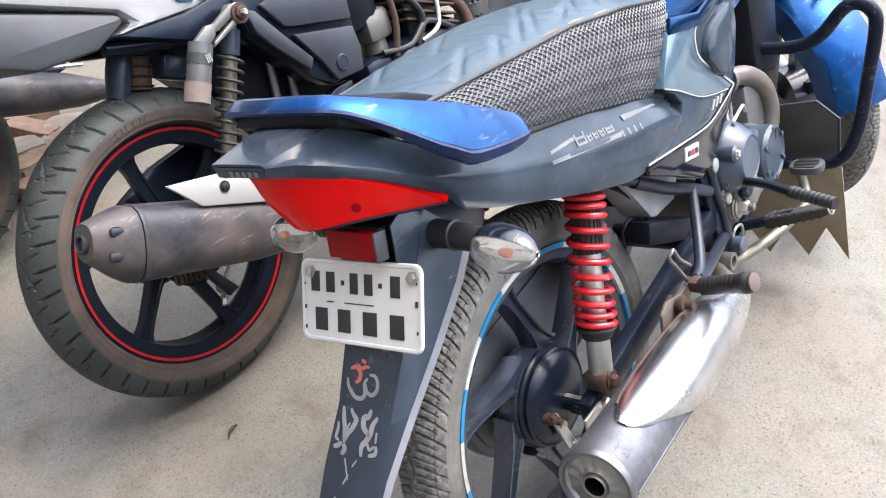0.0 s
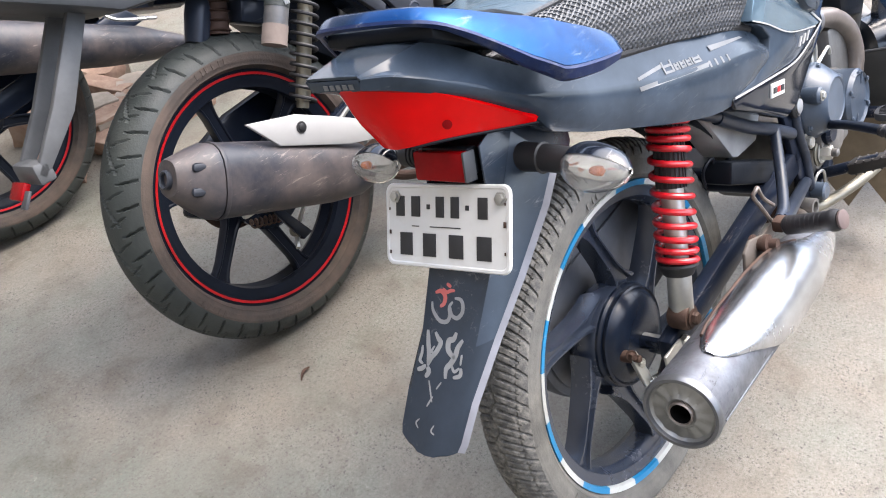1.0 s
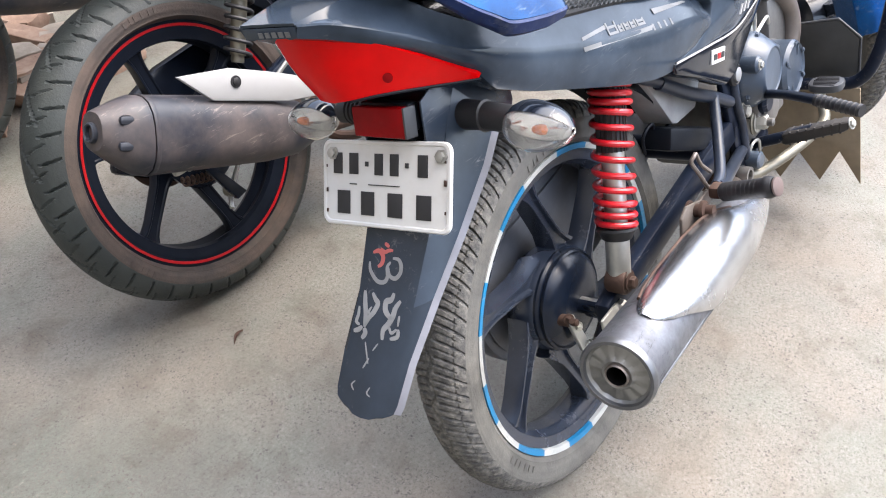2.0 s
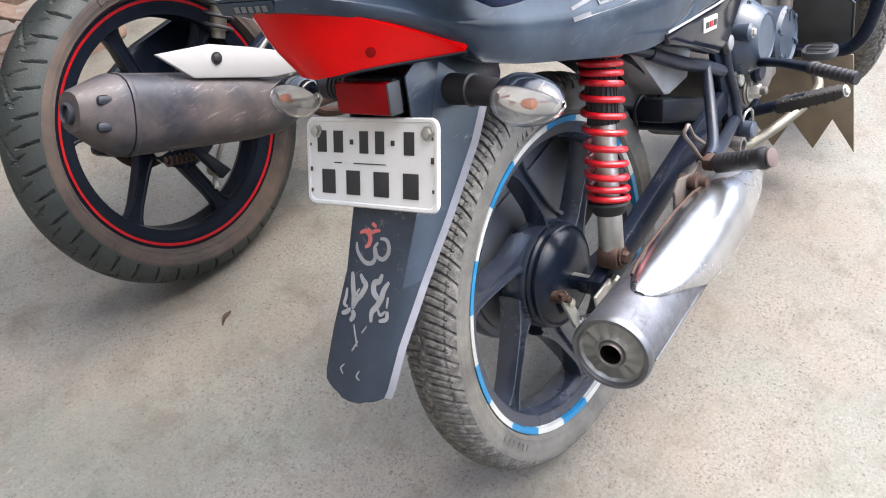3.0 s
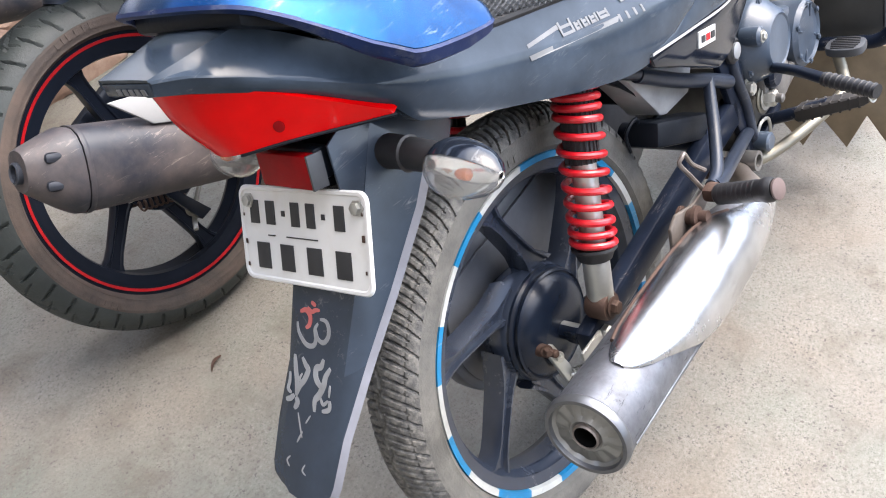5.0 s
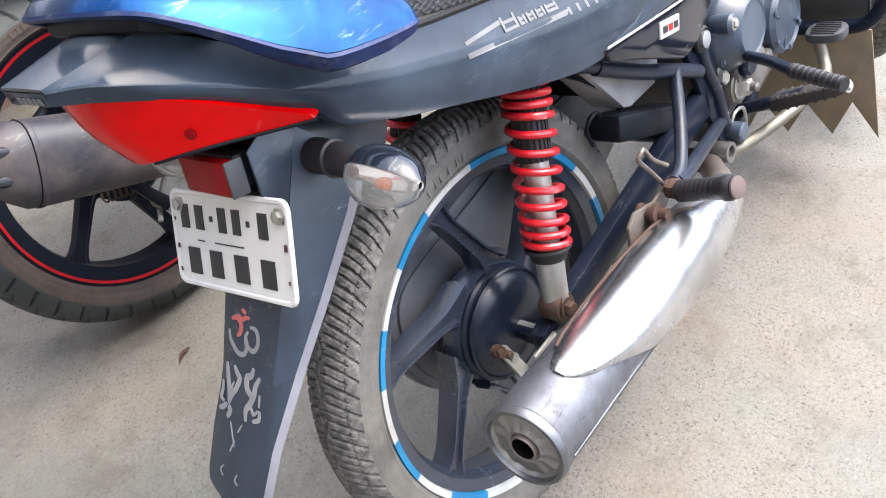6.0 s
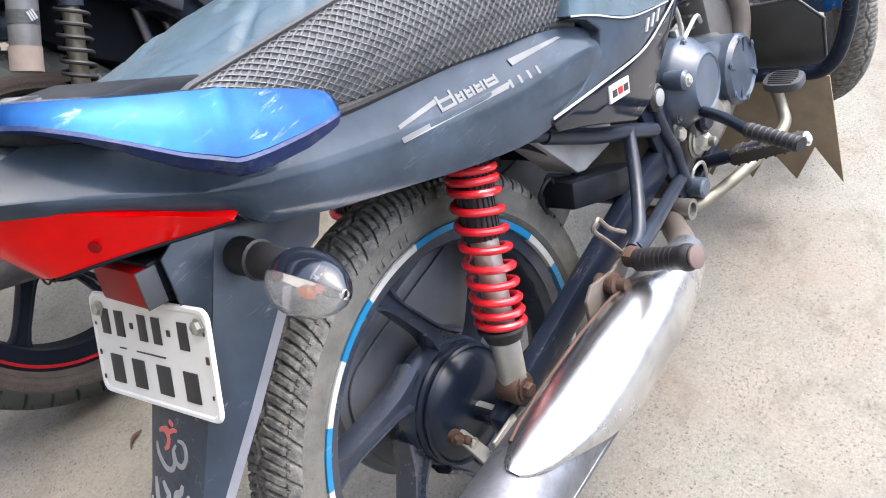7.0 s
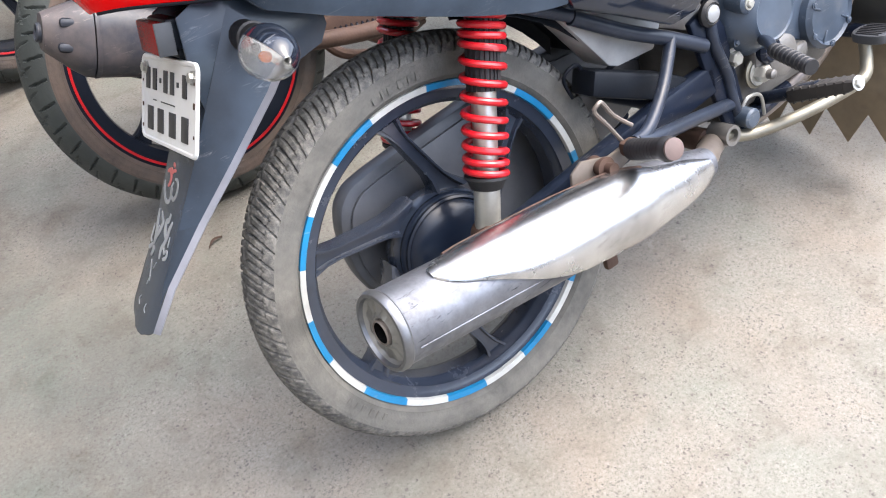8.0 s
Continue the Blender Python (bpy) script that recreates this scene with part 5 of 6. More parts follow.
def engine():
    block = part("engine", join(box((0.62, 0.0, 0.36), (0.30, 0.17, 0.16), bevel=0.02), box((0.53, 0.0, 0.40), (0.14, 0.16, 0.12), bevel=0.02)), M_CAST, bike, "air-cooled single-cylinder engine with grey covers")
    rows = [(0.072, 0.04), (0.072, -0.004), (0.069, -0.012), (0.05, -0.04), (0.044, -0.0445), (0.041, -0.0425), (0.02, -0.0435)]
    part("clutch_cover", moved(lathe(rows, 40), along((0.567, -0.095, 0.449), (0.567, -0.2, 0.449)) @ pose(0, 0, 0, 0, 0, 180)), M_ENGINE, block, "grey-blue clutch cover")
    part("oil_filter_cover", moved(lathe([(0.06, 0.06), (0.06, -0.018), (0.053, -0.026), (0.048, -0.022), (0.044, -0.022), (0.02, -0.025)], 40), along((0.722, -0.1, 0.382), (0.722, -0.2, 0.382)) @ pose(0, 0, 0, 0, 0, 180)), M_ENGINE, block, "round engine cover")
    part("cover_web", box((0.65, -0.09, 0.415), (0.12, 0.03, 0.1), Euler((0, radians(24), 0)).to_matrix().to_4x4(), 0.012), M_ENGINE, block)
    part("cover_boss", moved(lathe([(0.016, 0), (0.016, 0.03), (0.012, 0.034)], 20), along((0.517, -0.1, 0.482), (0.517, -0.2, 0.482))), M_ENGINE, block)
    part("boss_screw", bolt((0.517, -0.134, 0.482), (0, -1, 0), 0.007), M_ZINC, block)
    kick = part("kick_starter", join(moved(lathe([(0.024, 0), (0.024, 0.02), (0.018, 0.026)], 24), along((0.595, -0.118, 0.375), (0.595, -0.2, 0.375))), tube([(0.592, -0.13, 0.385), (0.566, -0.15, 0.404), (0.50, -0.215, 0.434), (0.425, -0.285, 0.462)], 0.0085, 12)), M_FRAME, bike, "folded kick starter with ribbed rubber")
    part("kick_rubber", tube([(0.428, -0.282, 0.461), (0.40, -0.36, 0.457)], 0.0102, 16, 1), M_RUBBER, kick)
    for i in range(9):
        p = Vector((0.4265, -0.286, 0.4608)).lerp(Vector((0.4025, -0.353, 0.4574)), i / 8)
        part("kick_rib", moved(lathe([(0.0100, 0), (0.0112, 0.0018), (0.0100, 0.0036)], 16), along(p, (0.39, -0.388, 0.4556))), M_RUBBER, kick)
    part("gear_housing", join(moved(lathe([(0.034, 0), (0.034, 0.02), (0.026, 0.024), (0.012, 0.024)], 28), along((0.60, -0.10, 0.36), (0.6, -0.2, 0.36))), box((0.565, -0.10, 0.375), (0.05, 0.03, 0.04), bevel=0.008), box((0.64, -0.1, 0.345), (0.05, 0.04, 0.03), bevel=0.008)), M_CAST, block, "bare cast kick shaft housing")
    part("cable_bracket", join(box((0.60, -0.09, 0.515), (0.03, 0.012, 0.03)), tube([(0.60, -0.1, 0.51), (0.64, -0.105, 0.525), (0.66, -0.1, 0.505)], 0.0035, 8), tube([(0.585, -0.095, 0.60), (0.595, -0.1, 0.55), (0.60, -0.095, 0.51)], 0.004, 8)), M_ZINC, block)
    for i in range(6):
        a = radians(25 + 60 * i)
        part("cover_bolt", bolt((0.722 + 0.0525 * math.cos(a), -0.125, 0.382 + 0.0525 * math.sin(a)), (0, -1, 0), 0.004, 0.003), M_ENGINE, block)
        part("cover_bolt", bolt((0.567 + 0.066 * math.cos(a), -0.109, 0.449 + 0.066 * math.sin(a)), (0, -1, 0), 0.005, 0.005), M_ENGINE, block)
    for i in range(4):
        a = radians(60 + 90 * i)
        part("cover_rib", box((0.722 + 0.04 * math.cos(a), -0.1235, 0.382 + 0.04 * math.sin(a)), (0.022, 0.004, 0.003), Euler((0, -a, 0)).to_matrix().to_4x4(), 0.001), M_ENGINE, block)
    for i in range(7):
        part("cooling_fin", box((0.80, 0.02, 0.40 + 0.022 * i), (0.14, 0.13, 0.005), Euler((0, radians(12), 0)).to_matrix().to_4x4(), 0.002), M_CAST, block)
    part("cylinder", box((0.80, 0.0, 0.43), (0.11, 0.14, 0.18), bevel=0.01), M_CAST, block)
    block.location = (0.028, -0.016, -0.010)


engine()


def exhaust():
    end, front = Vector((-0.224, -0.246, 0.399)), Vector((0.345, -0.19, 0.300))
    m = along(end, front)
    length = (front - end).length
    can = part("muffler", moved(lathe([(0.0448, 0.004), (0.0488, 0.006), (0.0488, 0.02), (0.0515, 0.35), (0.049, 0.42), (0.036, length - 0.05), (0.024, length + 0.02)], 56, cap=False), m), M_MUFFLER, bike, "steel muffler with a scuffed chrome heat shield")
    part("end_ring", moved(lathe([(0.0415, 0.004), (0.0442, -0.004), (0.0485, -0.004), (0.051, 0.0), (0.051, 0.006), (0.0488, 0.009)], 56, cap=False), m), surface("worn_ring_steel", (0.17, 0.175, 0.185), 0.36, 0.8, dust=(0.1, 0.1, 0.108), dust_amount=0.5, dust_scale=60.0, bump=0.06), can, "rolled end ring")
    bm = bmesh.new()
    rings = []
    for r, dy in ((0.0425, 0.001), (0.0395, 0.004), (0.035, 0.0035), (0.024, 0.002), (0.0195, -0.001), (0.0155, 0.001)):
        rings.append([bm.verts.new((r * math.cos(a), dy + (0.0016 if (j % 6 < 3 and 0.02 < r < 0.04) else 0.0), r * math.sin(a))) for j in range(72) for a in (2 * math.pi * j / 72,)])
    for a, b in zip(rings, rings[1:]):
        for j in range(72):
            bm.faces.new((a[j], a[(j + 1) % 72], b[(j + 1) % 72], b[j]))
    part("end_plate", moved(bm, m), surface("sooty_steel", (0.3, 0.3, 0.29), 0.36, 0.75, dust=(0.13, 0.125, 0.11), dust_amount=0.4, bump=0.05), can, "pressed fluted end plate")
    part("outlet", moved(lathe([(0.0135, 0.05), (0.0135, -0.004), (0.0145, -0.005), (0.016, -0.003), (0.016, 0.012)], 28, cap=False), m), M_PIPE, can, "short outlet pipe")
    # black lining: the bore's inner shade is put into its colour
    part("outlet_dark_bore", moved(lathe([(0.0132, -0.0035), (0.0128, 0.005), (0.0128, 0.06), (0.0, 0.06)], 24, cap=False), m), surface("bore_black", (0.006, 0.006, 0.006), 0.9, dust_amount=0.0, bump=0.0, spec=0.05), can, "sooty outlet bore, its inner shade put into the black colour")
    # heat shield: a shell round the outer flank, its edges drawn in towards both ends
    rows = []
    lo_t = [(0.068, 66), (0.071, 60), (0.08, 52), (0.1, 40), (0.125, 30), (0.165, 12), (0.21, -9), (0.27, -33), (0.34, -54), (0.42, -68), (0.5, -72), (0.55, -55), (0.575, -10)]
    hi_t = [(0.068, 84), (0.071, 89), (0.08, 94), (0.1, 101), (0.13, 107), (0.19, 114), (0.31, 116), (0.38, 113), (0.42, 98), (0.445, 80), (0.48, 66), (0.53, 58), (0.575, 40)]
    rad = [(0.068, 0.0525), (0.085, 0.0555), (0.13, 0.0575), (0.3, 0.059), (0.42, 0.056), (0.52, 0.046), (0.58, 0.035)]
    for i in range(46):
        s = 0.068 + 0.507 * (i / 45) ** 1.5
        lo, hi = interp(s, lo_t), interp(s, hi_t)
        row = []
        for j in range(19):
            g = j / 18
            a = radians(lo + (hi - lo) * g)
            r = interp(s, rad) - 0.0045 * (abs(2 * g - 1) ** 6)
            row.append((r * math.cos(a), s, r * math.sin(a)))
        rows.append(row)
    # the angle runs from the outer side (0) to the top (90)
    out = m.to_3x3().inverted() @ Vector((0, -1, 0))
    turn = math.atan2(out.z, out.x)
    up = m.to_3x3().inverted() @ Vector((0, 0, 1))
    flip = 1 if (math.cos(turn) * up.z - math.sin(turn) * up.x) > 0 else -1
    rows = [[(math.hypot(x, z) * math.cos(turn + flip * math.atan2(z, x)), y, math.hypot(x, z) * math.sin(turn + flip * math.atan2(z, x))) for x, y, z in row] for row in rows]
    part("heat_shield", moved(thick(loft(rows, close_ring=False), 0.0015), m), M_CHROME, can, "polished chrome heat shield with scratches", angle=50)
    part("shield_lip", moved(tube([rows[i][-1] for i in range(8, 38)], 0.0028, 8, 1), m), M_RUST, can, "rusty shield lip")
    part("drain_bracket", join(box((0.14, -0.205, 0.272), (0.022, 0.012, 0.045), bevel=0.004)), M_RUST, can)
    seam = [m @ Vector((0.0502 * math.cos(turn + flip * radians(-12)), q, 0.0502 * math.sin(turn + flip * radians(-12)))) for q in (0.016, 0.1, 0.2, 0.3)]
    part("weld_seam", tube(seam, 0.001, 8, 1), M_MUFFLER, can)
    pipe = part("exhaust_pipe", tube([(0.33, -0.19, 0.302), (0.39, -0.165, 0.286), (0.45, -0.12, 0.264), (0.54, -0.07, 0.238), (0.68, -0.05, 0.225), (0.80, -0.07, 0.275), (0.872, -0.09, 0.385), (0.868, -0.09, 0.465), (0.80, -0.085, 0.525), (0.71, -0.075, 0.555)], 0.02, 20), M_PIPE, bike, "heat-browned exhaust pipe")
    part("port_flange", moved(lathe([(0.03, 0), (0.03, 0.012), (0.022, 0.016)], 24), along((0.70, -0.075, 0.555), (0.8, -0.085, 0.525))), M_STEEL, pipe)


exhaust()


M_PEG = surface("dusty_peg_rubber", (0.022, 0.02, 0.019), 0.7, dust=(0.085, 0.072, 0.06), dust_amount=0.5, bump=0.2)


def controls():
    lever = part("brake_pedal", tube([(0.486, -0.115, 0.262), (0.53, -0.125, 0.242), (0.60, -0.15, 0.238), (0.68, -0.178, 0.245), (0.745, -0.19, 0.254), (0.772, -0.18, 0.272), (0.782, -0.171, 0.30)], 0.0105, 16), M_GOLD, bike, "plated brake pedal lever with ribbed pad")
    part("lever_boss", moved(lathe([(0.0115, -0.03), (0.0175, -0.03), (0.0175, 0.012), (0.0115, 0.012)], 24, closed=True), Matrix.Translation((0.486, -0.105, 0.264))), M_CAST, lever)
    rows = []
    for dz, k in ((-0.008, 0.86), (-0.006, 0.97), (0.004, 1.0), (0.008, 0.96), (0.009, 0.88)):
        rows.append([(0.8 + 0.027 * k * math.copysign(abs(math.cos(q)) ** 0.6, math.cos(q)), -0.162 + 0.034 * k * math.copysign(abs(math.sin(q)) ** 0.8, math.sin(q)), 0.306 + dz) for q in (2 * math.pi * i / 32 for i in range(32))])
    pad = part("pedal_pad", loft(rows), M_GREY, lever, "ribbed rounded pedal pad", angle=50)
    for i in range(7):
        part("pad_rib", box((0.7805 + 0.0065 * i, -0.162, 0.3155), (0.0034, 0.05 - 0.003 * abs(i - 3), 0.003), bevel=0.001), M_RUBBER, pad)
    lever.location = (0.0, -0.004, 0.008)
    pad.location = (-0.006, -0.02, 0.004)
    peg = part("rider_footrest", tube([(0.605, -0.08, 0.27), (0.60, -0.14, 0.29), (0.596, -0.22, 0.318)], 0.011, 14), M_FRAME, bike, "black ribbed rider footrest")
    part("peg_rubber", loft([[(x + a * w, y, z + b * h) for a, b in ((-1, -0.75), (-0.75, -1), (0.75, -1), (1, -0.75), (1, 0.75), (0.75, 1), (-0.75, 1), (-1, 0.75))] for x, y, z, w, h in ((0.60, -0.164, 0.297, 0.011, 0.010), (0.60, -0.171, 0.299, 0.015, 0.0135), (0.594, -0.279, 0.333, 0.013, 0.0105), (0.594, -0.286, 0.335, 0.010, 0.008))]), M_PEG, peg, "dusty ribbed peg rubber")
    for i in range(7):
        p = Vector((0.60, -0.18, 0.3015)).lerp(Vector((0.5945, -0.273, 0.331)), i / 6)
        part("peg_rib", box(p, (0.0304 - 0.0005 * i, 0.004, 0.0278 - 0.0009 * i), bevel=0.0012), M_PEG, peg)
    part("peg_end", bolt((0.5937, -0.289, 0.336), (-0.1, -0.94, 0.32), 0.008), M_ZINC, peg)
    part("rest_bar", tube([(0.52, -0.09, 0.262), (0.6, -0.1, 0.258), (0.68, -0.09, 0.262)], 0.013, 14), M_FRAME, bike)
    part("spring_clip", tube([(0.53, -0.12, 0.29), (0.545, -0.125, 0.31), (0.575, -0.125, 0.30), (0.585, -0.12, 0.26)], 0.003, 8), M_ZINC, bike, "wire return spring")
    washer = part("shaft_washer", moved(lathe([(0.027, 0), (0.027, 0.003), (0.022, 0.005), (0.012, 0.005)], 28), along((0.578, -0.118, 0.340), (0.578, -0.2, 0.340))), M_GOLD, bike, "plated shaft washer and nut")
    part("shaft_nut", bolt((0.578, -0.124, 0.340), (0, -1, 0), 0.015, 0.02), M_ZINC, washer)
    part("shaft_end", moved(lathe([(0.008, 0), (0.008, 0.012), (0.005, 0.014)], 18), along((0.578, -0.142, 0.340), (0.578, -0.2, 0.340))), M_CAST, washer)
    part("rusty_boss", moved(lathe([(0.02, 0), (0.02, 0.05), (0.014, 0.052)], 22), along((0.47, -0.045, 0.262), (0.47, -0.2, 0.262))), M_RUST, bike, "rusty pedal pivot boss")
    part("stand_knob", moved(lathe([(0.017, 0), (0.017, 0.024), (0.013, 0.027)], 20), along((0.532, -0.118, 0.282), (0.53, -0.2, 0.28))), M_ENGINE, bike)
    # side stand on the hidden flank carries the lean
    part("side_stand", tube([(0.48, 0.11, 0.27), (0.5, 0.2, 0.16), (0.52, 0.27, 0.10)], 0.011, 12), M_FRAME, bike, "black side stand")


controls()


def crash_guard():
    loop = [(0.02, 0.545), (-0.06, 0.54), (-0.128, 0.54), (-0.169, 0.56), (-0.205, 0.605), (-0.228, 0.618), (-0.25, 0.605), (-0.258, 0.57), (-0.241, 0.467), (-0.216, 0.343), (-0.182, 0.278), (-0.122, 0.268), (0.0, 0.268)]
    bar = part("crash_guard", tube([(0.9, y * 1.15 - (0.01 if y < 0 else 0), z + 0.004) for y, z in loop], 0.0135, 16), M_FRAME, bike, "black tubular leg guard with worn paint")
    part("crash_guard", tube([(0.9, -y * 1.15, z + 0.004) for y, z in loop], 0.0135, 16), M_FRAME, bike, "black tubular leg guard")
    part("guard_clamp", box((0.9, 0.0, 0.405), (0.03, 0.035, 0.3), bevel=0.008), M_FRAME, bar)

    def across(outline, x0, x1, bevel):
        return moved(prism(outline, x0, x1, bevel), Matrix(((0, 1, 0, 0), (1, 0, 0, 0), (0, 0, 1, 0), (0, 0, 0, 1))))
    shield = part("leg_shield", across([(0.02, 0.385), (-0.172, 0.404), (-0.213, 0.362), (-0.206, 0.25), (-0.18, 0.232), (0.0, 0.232)], 0.93, 0.936, 0.002), M_SHIELD, bike, "dusty black leg shield panel with a pale edge")
    part("shield_edge", tube([(0.933, 0.02, 0.387), (0.933, -0.172, 0.406), (0.933, -0.215, 0.363), (0.933, -0.208, 0.25)], 0.003, 8, 1), M_GREY, shield)
    part("leg_shield", across([(-0.02, 0.365), (0.15, 0.388), (0.185, 0.348), (0.174, 0.24), (0.15, 0.222), (0.0, 0.222)], 0.93, 0.936, 0.002), M_SHIELD, bike, "dusty black leg shield panel")
    part("mud_flap", across([(-0.214, 0.25), (-0.213, 0.1), (-0.212, 0.008), (-0.168, 0.092), (-0.122, 0.012), (-0.078, 0.084), (-0.03, 0.012), (0.015, 0.085), (0.06, 0.012), (0.105, 0.085), (0.15, 0.012), (0.19, 0.085), (0.2, 0.25)], 0.926, 0.93, 0.001), M_BROWNFLAP, bike, "muddy brown saw-toothed mud flap")


crash_guard()


def front_end():
    """Front wheel and mudguard, steered to the left."""
    steer = Matrix.Translation((1.29, 0.0, 0.285)) @ pose(0, 0, 0, 0, 0, 52)
    wheel = part("front_wheel", moved(lathe([(0.19, -0.02), (0.236, -0.03), (0.243, -0.03), (0.23, 0.0), (0.243, 0.03), (0.236, 0.03), (0.19, 0.02)], 96, closed=True), steer), M_ALLOY, bike, "dark cast alloy front wheel")
    tyre(wheel, steer, 0.295, 0.042, 0.238, commuter_tread, M_TYRE, M_TREAD, "dusty front tyre", 960)
    for k in range(6):
        part("spoke", moved(spoke_mesh(0.04, 0.2, 0.017, 0.013, -0.006, -0.004), steer @ pose(0, 0, 0, 0, 60 * k + 20, 0)), M_ALLOY, wheel)
    part("hub", moved(lathe([(0.05, -0.05), (0.07, -0.04), (0.07, 0.04), (0.05, 0.05)], 40), steer), M_ALLOY, wheel)
    rows = []
    for i in range(21):
        a = radians(14 + 158 * i / 20)
        r = 0.325
        w = 0.078 if 3 < i < 17 else 0.07
        x, z = r * math.cos(a), r * math.sin(a)
        k = 1 - 0.22
        rows.append([(x * k, -w, z * k), (x * 0.97, -w * 0.94, z * 0.97), (x * 1.0, -w * 0.6, z * 1.0), (x * 1.012, 0, z * 1.012), (x * 1.0, w * 0.6, z * 1.0), (x * 0.97, w * 0.94, z * 0.97), (x * k, w, z * k)])
    part("front_fender", moved(thick(loft(rows, close_ring=False), 0.003), steer @ Matrix.Translation((0, 0.03, 0))), M_BLUE, bike, "metallic blue front mudguard", angle=30)
    part("steering_cover", prism([(0.86, 0.50), (0.99, 0.46), (1.06, 0.86), (0.86, 0.92)], -0.085, 0.085, 0.02), M_MATT, bike, "matt black cover behind the fork")
    for s in (-1, 1):
        part("fork_leg", moved(tube([(0.0, s * 0.085, 0.0), (-0.10, s * 0.085, 0.27), (-0.22, s * 0.085, 0.62)], [0.026, 0.022, 0.016], 16, 1), steer), M_CAST, bike, "front fork leg")


front_end()


# ---- white and black sport motorcycle behind ----
def sport_wheel(owner, centre, ring_y=0.0375):
    hub = Matrix.Translation(centre)
    wheel = part("rear_wheel", moved(lathe([(0.192, -0.02), (0.195, -0.03), (0.208, -0.034), (0.2135, -0.0365), (0.2285, -0.0375), (0.2285, -0.03), (0.212, 0.0),
                                            (0.2285, 0.03), (0.2285, 0.0375), (0.208, 0.034), (0.195, 0.03), (0.192, 0.02), (0.2, 0.0)], 96, closed=True), hub), M_ALLOY2, owner, "dark cast alloy wheel with red rim tape")
    tyre(wheel, hub, 0.298, 0.058, 0.2285, sport_tread, M_TYRE2, M_TREAD2, "wide dusty tyre with slanted tread grooves", 960)
    for k in range(6):
        part("spoke", moved(spoke_mesh(0.05, 0.199, 0.015, 0.0125, 0.026, -0.004, 0.018, 0.014, 0.012), hub @ pose(0, 0, 0, 0, -(99 + 60 * k), 0)), M_ALLOY2, wheel)
    part("hub", moved(lathe([(0.03, 0.07), (0.055, 0.06), (0.06, 0.0), (0.055, -0.06), (0.03, -0.07)], 40), hub), M_DRUM, wheel)
    part("rim_tape", moved(lathe([(0.2178, -0.0377), (0.2228, -0.0388), (0.2228, -0.0376), (0.2178, -0.0366)], 120, closed=True), hub), M_TAPER, wheel, "red rim tape")
    return wheel


BIKE2 = pose(-0.026, 0.823, 0.0303, -17.9, 0, -0.43) @ Matrix.Scale(1.075, 4)
bike2 = thing("motorcycle", BIKE2, "dusty white and black sport motorcycle leaning on its stand", "motorcycle")


